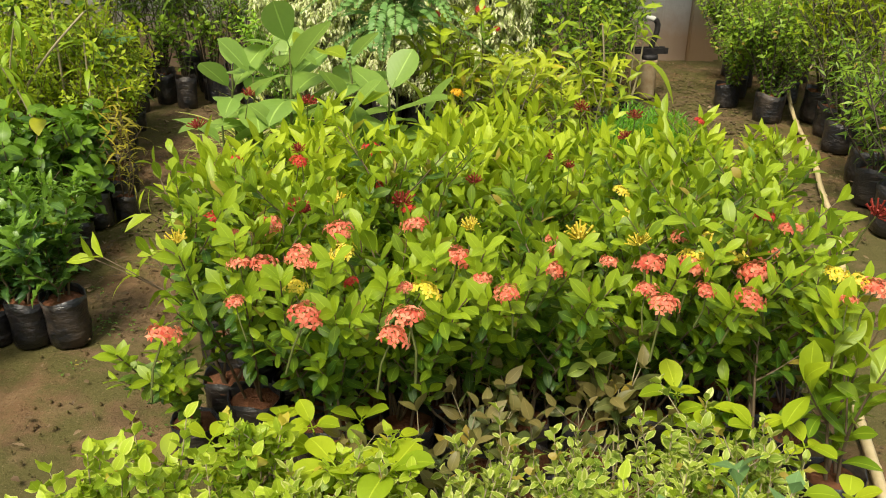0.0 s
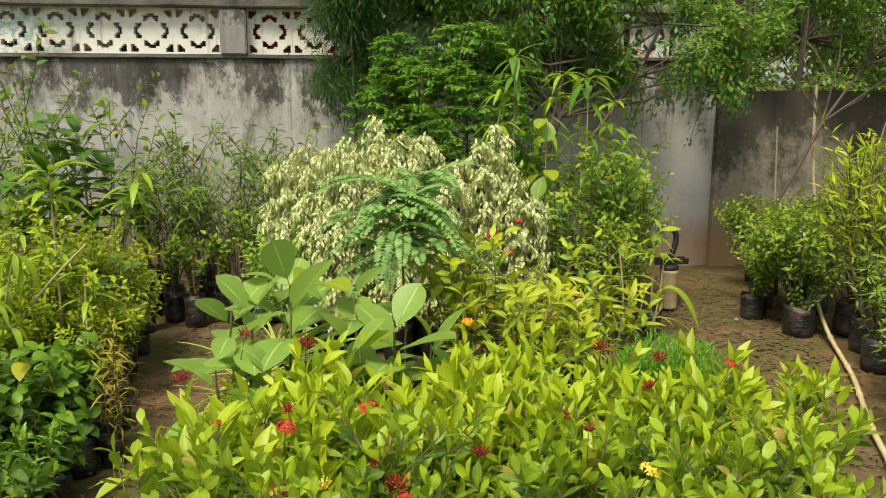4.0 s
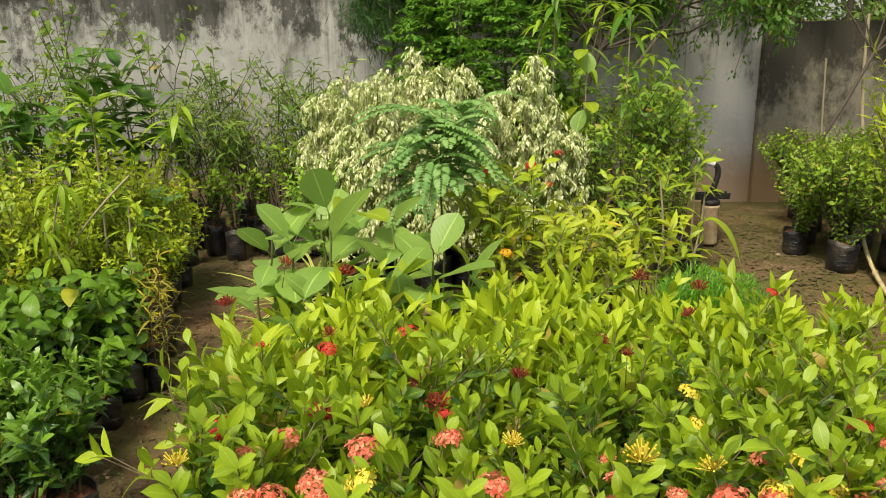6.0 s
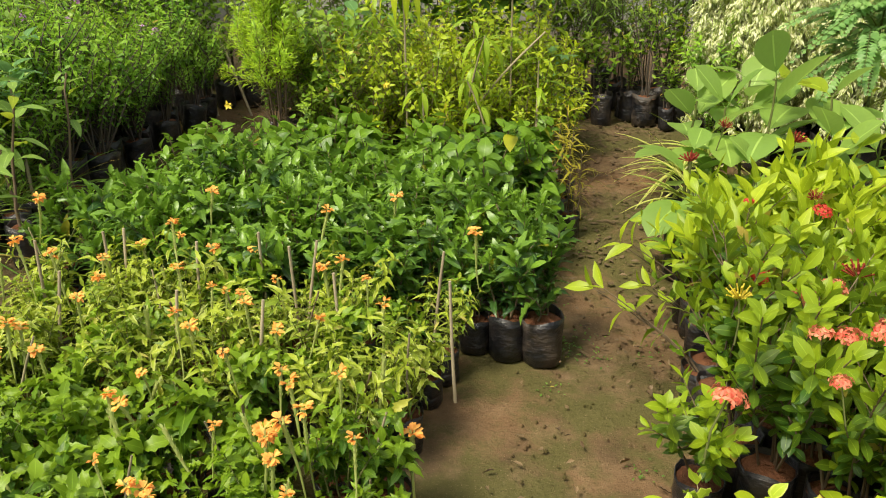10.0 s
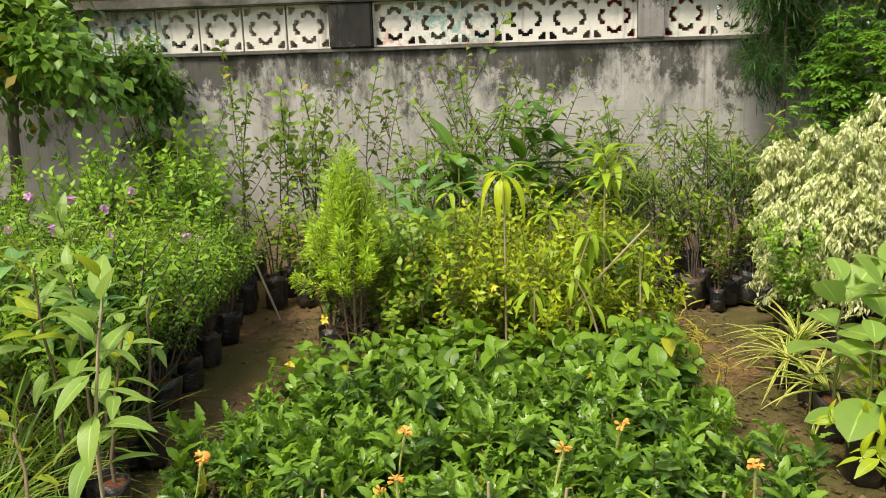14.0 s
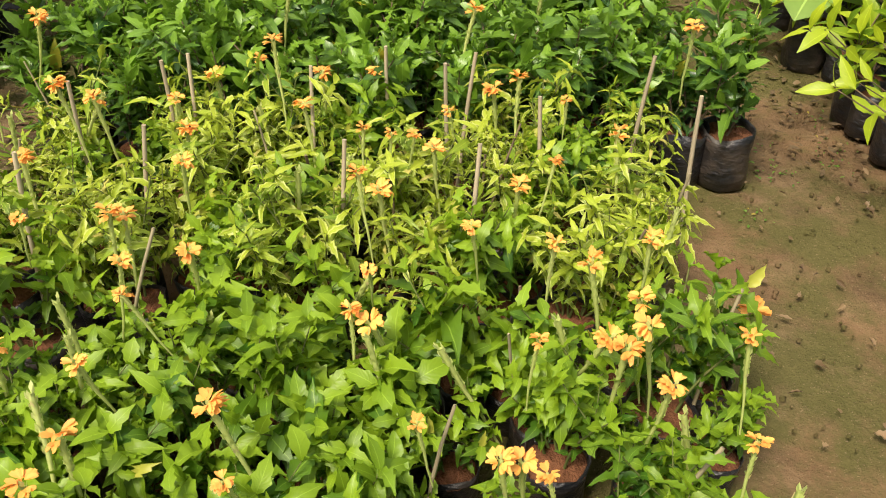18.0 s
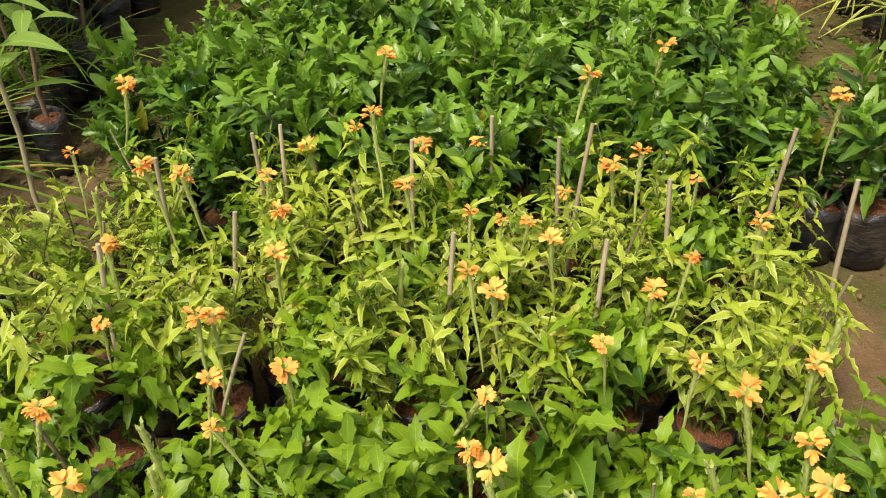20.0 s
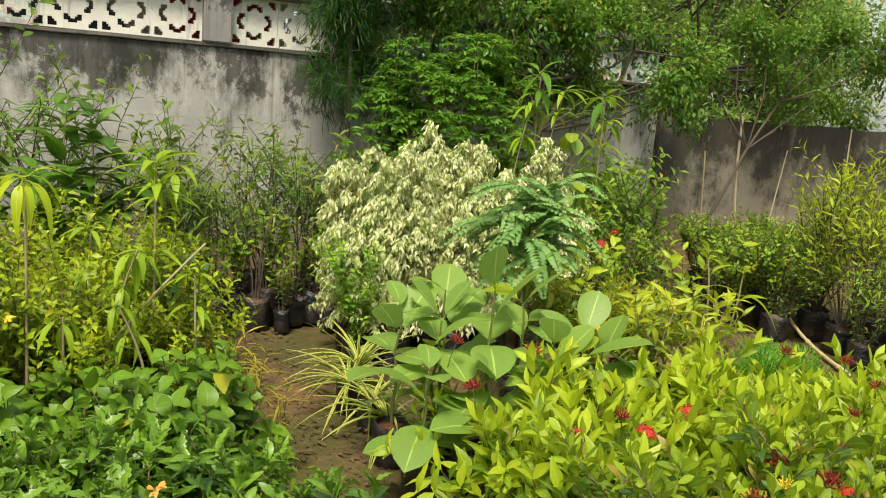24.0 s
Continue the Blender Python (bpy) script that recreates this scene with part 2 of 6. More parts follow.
L_HIB = leaf_mat("hibiscus_leaf", (0.036, 0.105, 0.012), (0.175, 0.32, 0.018), dry=(0.42, 0.42, 0.03), dry_share=0.015, rough=0.40)
L_DUR = leaf_mat("golden_leaf", (0.14, 0.25, 0.012), (0.46, 0.55, 0.02), dry=(0.46, 0.42, 0.03), dry_share=0.02)
L_CYP = leaf_mat("golden_cypress", (0.17, 0.36, 0.022), (0.56, 0.76, 0.045), vein=0.0, dry_share=0.0, share=0.32)
L_FERN = leaf_mat("bright_compound_leaf", (0.11, 0.268, 0.024), (0.30, 0.50, 0.035), dry_share=0.0)
L_DIVIDED = leaf_mat("divided_tree_leaf", (0.068, 0.20, 0.024), (0.21, 0.40, 0.035), dry_share=0.0, vein=0.0)
L_GUL = leaf_mat("grey_green_frond", (0.145, 0.31, 0.08), (0.31, 0.50, 0.145), dry_share=0.0, vein=0.0)
L_FICUS = leaf_mat("cream_ficus_leaf", (0.26, 0.37, 0.07), (0.48, 0.53, 0.17), edge=(0.84, 0.84, 0.52), edge_at=0.17, blotch=0.4, dry_share=0.0)
L_BIG = leaf_mat("broad_leaf", (0.135, 0.275, 0.05), (0.34, 0.485, 0.09), dry_share=0.0, share=0.36, vein=0.5)
L_BIGY = leaf_mat("broad_leaf_yellowing", (0.22, 0.34, 0.02), (0.42, 0.48, 0.03), dry_share=0.0, share=0.4, vein=0.5)
L_DARK = leaf_mat("dark_glossy_leaf", (0.05, 0.14, 0.018), (0.19, 0.35, 0.035), dry_share=0.01, rough=0.36)
L_WHIP = leaf_mat("sapling_leaf", (0.075, 0.16, 0.02), (0.22, 0.33, 0.03), dry_share=0.02)
L_STRAP = leaf_mat("striped_strap_leaf", (0.14, 0.27, 0.02), (0.26, 0.40, 0.03), edge=(0.62, 0.60, 0.16), edge_at=0.20, blotch=0.3, dry=(0.5, 0.42, 0.25), dry_share=0.06, vein=0.0)
L_CROTON = leaf_mat("croton_leaf", (0.16, 0.27, 0.015), (0.46, 0.52, 0.03), dry=(0.55, 0.42, 0.03), dry_share=0.06)
L_JUN = leaf_mat("fresh_needle", (0.07, 0.23, 0.012), (0.22, 0.46, 0.02), vein=0.0, dry_share=0.0)
L_SMALL = leaf_mat("small_bush_leaf", (0.092, 0.20, 0.018), (0.29, 0.43, 0.03))
L_BRACT = leaf_mat("pale_bract", (0.42, 0.50, 0.13), (0.62, 0.66, 0.25), dry=(0.5, 0.42, 0.2), dry_share=0.06, vein=0.0)
L_GREY = leaf_mat("soft_blue_green_leaf", (0.09, 0.22, 0.06), (0.20, 0.38, 0.11), dry_share=0.0, vein=0.5)
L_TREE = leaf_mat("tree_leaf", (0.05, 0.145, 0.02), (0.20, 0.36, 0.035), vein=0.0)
L_TREED = leaf_mat("dark_tree_leaf", (0.02, 0.075, 0.014), (0.065, 0.17, 0.025), vein=0.0)
# tree leaf again for the far trees, bright hazy light put into its colour
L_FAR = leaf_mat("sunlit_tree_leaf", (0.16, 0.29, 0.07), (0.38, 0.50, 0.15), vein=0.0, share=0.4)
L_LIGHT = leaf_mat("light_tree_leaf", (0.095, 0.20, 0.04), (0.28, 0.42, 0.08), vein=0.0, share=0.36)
L_MANGO = leaf_mat("mango_leaf", (0.07, 0.20, 0.018), (0.34, 0.48, 0.025), dry_share=0.02)
L_GRASS = leaf_mat("blade", (0.10, 0.22, 0.025), (0.26, 0.38, 0.05), vein=0.0, dry_share=0.12)
P_CORAL = petal_mat("coral_petal", (0.60, 0.075, 0.05), (0.95, 0.40, 0.23))
P_YELLOW = petal_mat("yellow_petal", (0.80, 0.60, 0.04), (0.92, 0.78, 0.14))
P_RED = petal_mat("red_petal", (0.50, 0.035, 0.03), (0.72, 0.08, 0.05))
P_BUD = petal_mat("dark_red_bud", (0.26, 0.03, 0.022), (0.46, 0.07, 0.045))
P_ORANGE = petal_mat("orange_petal", (0.95, 0.35, 0.08), (1.0, 0.61, 0.14))
P_GOLD = petal_mat("golden_orange_petal", (0.85, 0.40, 0.02), (0.95, 0.55, 0.04))
P_MAUVE = petal_mat("mauve_petal", (0.55, 0.22, 0.55), (0.80, 0.52, 0.80))
DRY_LEAF = leaf_mat("dry_leaf", (0.11, 0.07, 0.036), (0.28, 0.19, 0.10), share=0.1, vein=0.1, dry_share=0.0)


# ---- geometry helpers ----
class Geo:
    """Quads gathered from many pieces, with uv and a leaf's age at each corner."""

    def __init__(self):
        self.v, self.q, self.uv, self.age, self.n = [], [], [], [], 0

    def add(self, v, q, uv=None, age=0.5):
        v = np.asarray(v, float).reshape(-1, 3)
        self.v.append(v)
        self.q.append(np.asarray(q, int).reshape(-1, 4) + self.n)
        self.uv.append(np.zeros((len(v), 2)) + 0.25 if uv is None else np.asarray(uv, float))
        self.age.append(np.broadcast_to(np.asarray(age, float), (len(v),)))
        self.n += len(v)

    def mesh(self, name, material, smooth=True):
        me = bpy.data.meshes.new(name)
        v, q = np.concatenate(self.v), np.concatenate(self.q)
        uv, age = np.concatenate(self.uv), np.concatenate(self.age)
        me.vertices.add(len(v))
        me.vertices.foreach_set("co", v.ravel())
        me.loops.add(q.size)
        me.loops.foreach_set("vertex_index", q.ravel())
        me.polygons.add(len(q))
        me.polygons.foreach_set("loop_start", np.arange(0, q.size, 4))
        me.polygons.foreach_set("use_smooth", np.full(len(q), smooth))
        me.uv_layers.new(name="UVMap").data.foreach_set("uv", uv[q.ravel()].ravel())
        me.attributes.new("age", "FLOAT", "POINT").data.foreach_set("value", age)
        me.update(calc_edges=True)
        me.validate()
        me.materials.append(material)
        return me


def leaf_shape(kind, rows=4, fold=0.25):
    """One leaf lying along +y: corners, quads and uv. Width 1, length 1."""
    ts = np.linspace(0, 1, rows + 1)
    prof = {
        "ovate": lambda t: np.sin(np.pi * t**0.72) ** 0.85,
        "ellip": lambda t: np.sin(np.pi * t) ** 0.8,
        "obovate": lambda t: np.sin(np.pi * t**1.35) ** 0.8,
        "lance": lambda t: np.sin(np.pi * t**0.85) ** 1.1,
        "strap": lambda t: np.minimum(1, 6 * t + 0.5) * (1 - t**3) ** 0.8,
        "pointed": lambda t: np.sin(np.pi * t**0.85) ** 0.95,
        "round": lambda t: np.sin(np.pi * t**1.25) ** 0.55,
        "petal": lambda t: np.sin(np.pi * np.minimum(t * 0.80 + 0.05, 1)) ** 0.9,
        "serrate": lambda t: np.sin(np.pi * t**1.05) ** 0.65 * (0.86 + 0.22 * (np.round(t * rows) % 2)),
    }[kind](ts)
    prof = np.maximum(prof, 0.035)
    v, uv = [], []
    for t, w in zip(ts, prof):
        for side in (-1, 0, 1):
            v.append((side * w / 2, t, fold * abs(side) * w / 2))
            uv.append((0.5 + side / 2, t))
    q = [(3 * r + c, 3 * r + c + 1, 3 * r + c + 4, 3 * r + c + 3) for r in range(rows) for c in (0, 1)]
    return np.array(v), np.array(q), np.array(uv)


SHAPES = {k: leaf_shape(k, r) for k, r in (("ovate", 5), ("ellip", 4), ("obovate", 5), ("lance", 4), ("petal", 3))}
SHAPES["flat"] = (np.array([(0, 0, 0), (-0.42, 0.45, 0.06), (0.42, 0.45, 0.06), (0.0, 1.0, 0.0)]), np.array([(0, 2, 3, 1)]), np.array([(0.5, 0), (0, 0.45), (1, 0.45), (0.5, 1)]))
SHAPES["serrate"] = leaf_shape("serrate", 6, 0.4)
SHAPES["ovate_fine"] = leaf_shape("ovate", 8, 0.2)
SHAPES["pointed_fine"] = leaf_shape("pointed", 6, 0.3)
SHAPES["round"] = leaf_shape("round", 9, 0.2)
SHAPES["obovate_fine"] = leaf_shape("obovate", 8, 0.2)
SHAPES["wavy"] = (SHAPES["ovate"][0] + np.array([(0, 0, (0.10 if r % 2 else -0.06) * abs(s)) for r in range(6) for s in (-1, 0, 1)]), *SHAPES["ovate"][1:])
SHAPES["crumpled"] = (lambda s: (s[0] + np.array([(0.03 * c * (r % 2), 0, (0.10 if (r + (c > 0)) % 2 else -0.08) * abs(c)) for r in range(7) for c in (-1, 0, 1)]), *s[1:]))(leaf_shape("pointed", 6, 0.5))
SHAPES["crinkled"] = (lambda s: (s[0] + np.array([(0, 0, (0.06 if (r + (c > 0)) % 2 else -0.05) * abs(c)) for r in range(6) for c in (-1, 0, 1)]), *s[1:]))(leaf_shape("ellip", 5, 0.3))
SHAPES["toothed"] = (lambda s: (s[0] + np.array([(0, 0, (0.12 if r % 2 else -0.10) * abs(c)) for r in range(9) for c in (-1, 0, 1)]), *s[1:]))(leaf_shape("serrate", 8, 0.35))
SHAPES["ruffled"] = (lambda s: (s[0] * np.array([(0.84 + 0.30 * (r % 2), 1, 1) for r in range(8) for _ in range(3)]) + np.array([(0, 0, (0.13 if (r + (c > 0)) % 2 else -0.10) * abs(c)) for r in range(8) for c in (-1, 0, 1)]), *s[1:]))(leaf_shape("pointed", 7, 0.45))
SHAPES["strap"] = leaf_shape("strap", 7, 0.5)
SHAPES["tiny"] = leaf_shape("ellip", 2, 0.2)


def unit(v):
    return v / np.maximum(np.linalg.norm(v, axis=-1, keepdims=True), 1e-9)


class Leaves:
    """Leaves to be laid out together: base, direction, upper side, length, width, bend and age of each."""

    def __init__(self):
        self.rows = []

    def put(self, p, d, up, length, width, bend=0.2, age=0.5):
        self.rows.append((*p, *d, *up, length, width, bend, age))

    def into(self, geo, shape):
        if not self.rows:
            return geo
        a = np.array(self.rows, float)
        p, d, up = a[:, :3], unit(a[:, 3:6]), a[:, 6:9]
        x = unit(np.cross(d, up + 1e-4))
        z = np.cross(x, d)
        ln, wd, bend, age = (a[:, i][:, None] for i in (9, 10, 11, 12))
        v, q, uv = SHAPES[shape]
        t = v[None, :, 1]
        k = np.arange(len(a))[:, None]
        sweep, fold, twist = 0.16 * np.sin(k * 12.99), 1.1 + 0.9 * np.sin(k * 7.23), 0.7 * np.sin(k * 5.71)
        along = ln * (t - 0.18 * np.abs(bend) * t**2)
        rise = wd * (v[None, :, 2] * fold + v[None, :, 0] * twist * t) - bend * ln * t**2
        across = wd * v[None, :, 0] + sweep * ln * t**2
        out = p[:, None] + along[..., None] * d[:, None] + across[..., None] * x[:, None] + rise[..., None] * z[:, None]
        n, m = len(a), len(v)
        quads = (np.arange(n) * m)[:, None, None] + q[None]
        geo.add(out.reshape(-1, 3), quads.reshape(-1, 4), np.tile(uv, (n, 1)), np.repeat(age[:, 0], m))
        return geo


def tube(geo, pts, r0, r1, sides=5, age=0.5):
    pts = np.asarray(pts, float)
    way = unit(np.gradient(pts, axis=0))
    side = unit(np.cross(way, (0.31, 0.87, 0.22)))
    other = np.cross(way, side)
    k = np.arange(sides) * 2 * np.pi / sides
    r = np.linspace(r0, r1, len(pts))[:, None, None]
    v = pts[:, None] + r * (np.cos(k)[None, :, None] * side[:, None] + np.sin(k)[None, :, None] * other[:, None])
    n = len(pts)
    q = [(i * sides + j, i * sides + (j + 1) % sides, (i + 1) * sides + (j + 1) % sides, (i + 1) * sides + j) for i in range(n - 1) for j in range(sides)]
    uv = np.stack([np.tile(np.arange(sides) / sides, n), np.repeat(np.arange(n) / max(n - 1, 1), sides)], 1)
    geo.add(v, q, uv, age)
    if sides >= 4:                               # a cap at the thick end and at the thin one
        for row in (0, n - 1):
            b = geo.n
            ring = v[row]
            half = sides // 2
            capq = [(j, j + 1, (sides - 2 - j) % sides, sides - 1 - j) for j in range(half - 1 + sides % 2) if j + 1 < sides - 2 - j]
            if capq:
                geo.add(ring, capq, None, age)


def box(geo, lo, hi):
    (x0, y0, z0), (x1, y1, z1) = lo, hi
    v = [(x, y, z) for z in (z0, z1) for y in (y0, y1) for x in (x0, x1)]
    for f in ((0, 2, 3, 1), (4, 5, 7, 6), (0, 1, 5, 4), (2, 6, 7, 3), (0, 4, 6, 2), (1, 3, 7, 5)):
        geo.add([v[i] for i in f], [(0, 1, 2, 3)])


def link_mesh(name, me, parent=None, label=""):
    ob = new(name, me)
    ob.parent = parent
    return tagged(ob, label)


def part(name, geo, material, parent, label="", smooth=True):
    return link_mesh(name, geo.mesh(name, material, smooth), parent, label)


def thing(name, label, category, group="", kind=""):
    return tagged(new(name), label, category, group, kind)


def under(ob, parent, world_pose):
    """Hang ob under a placed thing without moving it."""
    ob.parent = parent
    ob.matrix_parent_inverse = parent.matrix_basis.inverted()
    ob.matrix_basis = world_pose
    return ob


def leaf_mesh(shape, ln, wd, bend, material, name="leaf", age=0.5):
    lv = Leaves()
    lv.put((0, 0, 0), (0, 1, 0), (0, 0, 1), ln, wd, bend, age)
    g = lv.into(Geo(), shape)
    tube(g, [(0, -0.03, -0.004), (0, 0.0, 0.0), (0, ln * 0.2, 0.001)], 0.0022, 0.0014, 4)
    return g.mesh(name, material)


def aim(p, d, up):
    """A pose with +y along d and +z near up."""
    d = Vector(d).normalized()
    x = d.cross(Vector(up)).normalized()
    z = x.cross(d)
    return Matrix(((x.x, d.x, z.x, p[0]), (x.y, d.y, z.y, p[1]), (x.z, d.z, z.z, p[2]), (0, 0, 0, 1)))


# ---- plant parts ----
def bag_parts(parent, r, h, rng, fill=0.86, label=""):
    """A black polythene grow bag with a turned rim and uneven sides, and the soil in it."""
    sides = 14
    rows = [(0.0, 0.80), (0.03, 0.98), (0.28, 1.03), (0.55, 1.0), (0.80, 1.03), (1.0, 1.07), (0.985, 1.02), (0.80, 0.97)]
    k = np.arange(sides) * 2 * np.pi / sides
    lob = rng.uniform(0, 6.28, 3)
    v = []
    for i, (z, s) in enumerate(rows):
        wob = 1 + 0.05 * np.sin(2 * k + lob[0]) + 0.035 * np.sin(5 * k + lob[1] + 3 * z) + rng.uniform(-0.025, 0.025, sides)
        zz = h * z + (0.05 * h * np.sin(3 * k + lob[2]) if i > 3 else 0)
        v.append(np.stack([r * s * wob * np.cos(k), r * s * wob * np.sin(k), np.broadcast_to(zz, k.shape)], 1))
    q = [(i * sides + j, i * sides + (j + 1) % sides, (i + 1) * sides + (j + 1) % sides, (i + 1) * sides + j) for i in range(len(rows) - 1) for j in range(sides)]
    g = Geo()
    g.add(np.concatenate(v), q)
    part("grow_bag", g, BAG, parent, label or "creased black polythene grow bag")
    s = Geo()
    rings = [np.stack([r * f * np.cos(k), r * f * np.sin(k), h * fill + up + rng.uniform(-0.006, 0.006, sides)], 1) for f, up in ((1.0, 0), (0.62, 0.008), (0.2, 0.012))]
    s.add(np.concatenate(rings), [(i * sides + j, i * sides + (j + 1) % sides, (i + 1) * sides + (j + 1) % sides, (i + 1) * sides + j) for i in range(2) for j in range(sides)])
    s.add(rings[2], [(j, j + 1, sides - 2 - j, sides - 1 - j) for j in range(sides // 2 - 1)])
    part("soil", s, POT_SOIL, parent, "red-brown potting soil")


def shoots(rng, leaves, stem, z0, n, height, spread, gap, ln, wd, pitch=0.5, opp=True, bare=0.25, r0=0.004, bend=0.25, branch=0, vary=0.25, base=0.02, lean=(0, 0), flare=1.4):
    """Stems from a bag with leaves at their nodes; opp: in crossed pairs, else in a spiral."""
    for i in range(n):
        az = rng.uniform(0, 6.283)
        h = height * rng.uniform(1 - vary, 1 + vary * 0.5)
        out = spread * rng.uniform(0.25, 1.0)
        b = np.array([base * math.cos(az), base * math.sin(az), z0])
        tip = np.array([out * math.cos(az) + lean[0], out * math.sin(az) + lean[1], h])
        wig = rng.normal(0, 0.018, 3) * (height / 0.4)
        curve = lambda s: b + np.array([tip[0] * max(s, 0) ** flare, tip[1] * max(s, 0) ** flare, h * s]) + wig * math.sin(3.14 * s)  # noqa: E731
        tube(stem, [curve(s) for s in np.linspace(0, 1, 5)], r0, r0 * 0.4, 5)
        runs = [(curve, bare, 1.0, h)]
        for _ in range(branch):
            s0 = rng.uniform(0.35, 0.8)
            a2, l2 = rng.uniform(0, 6.283), h * rng.uniform(0.25, 0.45)
            o = curve(s0)
            w2 = np.array([math.cos(a2) * 0.75, math.sin(a2) * 0.75, 0.75])
            twig = lambda s, o=o, w2=w2, l2=l2: o + w2 * l2 * s + np.array([0, 0, 0.12 * l2 * s * s])  # noqa: E731
            tube(stem, [twig(s) for s in np.linspace(0, 1, 3)], r0 * 0.6, r0 * 0.3, 4)
            runs.append((twig, 0.25, 1.0, l2))
        for run, s0, s1, length in runs:
            m = max(2, int((s1 - s0) * length / gap))
            turn = rng.uniform(0, 6.283)
            for j in range(m + 1):
                s = s0 + (s1 - s0) * j / m
                p = run(s)
                t = unit(run(min(1, s + 0.03)) - run(s - 0.03))
                side = unit(np.cross(t, (0.2, 0.9, 0.3)))
                oth = np.cross(t, side)
                turn += 1.571 if opp else 2.4
                age = min(1, max(0, (s - s0) / (s1 - s0 + 1e-6))) ** 1.7
                for two in range(2 if opp else 1):
                    a = turn + 3.1416 * two + rng.normal(0, 0.25)
                    rad = math.cos(a) * side + math.sin(a) * oth
                    e = pitch + rng.normal(0, 0.2) + 0.45 * age
                    d = math.cos(e) * rad + math.sin(e) * t
                    size = (0.7 + 0.5 * math.sin(3.14 * min(1, 0.25 + 0.65 * (1 - age)))) * rng.uniform(0.72, 1.15)
                    leaves.put(p, d, t + rng.normal(0, 0.15, 3), ln * size, wd * size * rng.uniform(0.85, 1.1), bend * rng.uniform(0.2, 1.6), age)


def potted(name, label, category, group, rng, r, h, build, leaf_shape_name, leaf_material, stem_material, leaf_label="", no_bag=False):
    """One potted plant: bag, soil, stem and foliage. build(rng, leaves, stem, z0) fills the last two."""
    ob = thing(name, label, category, group)
    if not no_bag:
        bag_parts(ob, r, h, rng)
    leaves, stem = Leaves(), Geo()
    build(rng, leaves, stem, h * 0.85 if not no_bag else 0.0)
    if stem.n:
        part("stem", stem, stem_material, ob)
    tagged(part("foliage", leaves.into(Geo(), leaf_shape_name), leaf_material, ob, leaf_label), kind="stuff")
    return ob


def spread_out(protos, spots, rng, scale=(0.9, 1.12), tilt=4.0):
    """Each prototype takes one spot, and copies of them the rest. A spot: x, y or x, y, size."""
    made = []
    for i, spot in enumerate(spots):
        size = (spot[2] if len(spot) > 2 else 1.0) * rng.uniform(*scale)
        m = pose(spot[0], spot[1], 0.0, rng.normal(0, tilt * 0.3), rng.normal(0, tilt * 0.3), rng.uniform(0, 360)) @ Matrix.Diagonal((size, size, size, 1))
        if i < len(protos):
            protos[i].matrix_basis = m
            made.append(protos[i])
        else:
            made.append(copy_thing_sized(protos[rng.integers(len(protos))], m))
    for p in protos[len(spots):]:
        for o in (*p.children_recursive, p):
            bpy.data.objects.remove(o)
    return made


def copy_thing_sized(ob, m):
    """copy_thing() for a thing that was placed with a size of its own."""
    keep = ob.matrix_basis.copy()
    ob.matrix_basis = Matrix()
    c = copy_thing(ob, m)
    ob.matrix_basis = keep
    return c


def bed(x0, x1, y0, y1, gap, rng, keep=lambda x, y: True, jitter=0.22):
    out, row = [], 0
    y = y0
    while y <= y1 + 1e-6:
        x = x0 + (gap * 0.5 if row % 2 else 0)
        while x <= x1 + 1e-6:
            px, py = x + rng.normal(0, gap * jitter * 0.5), y + rng.normal(0, gap * jitter * 0.5)
            if keep(px, py):
                out.append((px, py))
            x += gap
        y += gap * 0.92
        row += 1
    return out


# ---- ground ----
def ground():
    xs = np.concatenate([[-400, -120, -40, -15], np.arange(-8, 8.01, 0.07), [15, 40, 120, 400]])
    ys = np.concatenate([[-300, -80, -20, -6], np.arange(-1.5, 9.01, 0.07), [14, 30, 90, 400]])
    v = np.array([(x, y, 0.022 * noise.noise((x * 1.3, y * 1.3, 0)) + 0.010 * noise.noise((x * 6, y * 6, 4)) - 0.006 if abs(x) < 9 and -2 < y < 9.1 else -0.01) for y in ys for x in xs])
    w = len(xs)
    q = [(r * w + c, r * w + c + 1, (r + 1) * w + c + 1, (r + 1) * w + c) for r in range(len(ys) - 1) for c in range(w - 1)]
    g = Geo()
    g.add(v, q)
    ob = link_mesh("ground", g.mesh("ground", SOIL))
    tagged(ob, "bare reddish-brown trodden earth with mossy patches", "ground", kind="structure")


ground()

# ---- boundary wall ----
WALL_Y, SILL, JALI = 7.73, 1.755, 0.3425
PLASTER = plaster_mat("weathered_plaster", (0.53, 0.515, 0.485), (0.06, 0.058, 0.048), 0.9)
PLASTER_DARK = plaster_mat("mouldy_plaster", (0.33, 0.30, 0.23), (0.045, 0.042, 0.034), 0.9, tall=2.1, mould_at=0.66)
PILLAR_DARK = plaster_mat("blackened_plaster", (0.13, 0.125, 0.115), (0.03, 0.03, 0.028), 0.85, tall=2.0)
PILLAR_GREY = plaster_mat("grey_plaster", (0.33, 0.32, 0.31), (0.06, 0.06, 0.055), 0.7, tall=2.6)
CONCRETE = plain_mat("mossy_concrete", (0.06, 0.058, 0.05), (0.20, 0.19, 0.165), 5.0, 0.92, 0.7, 0.15)


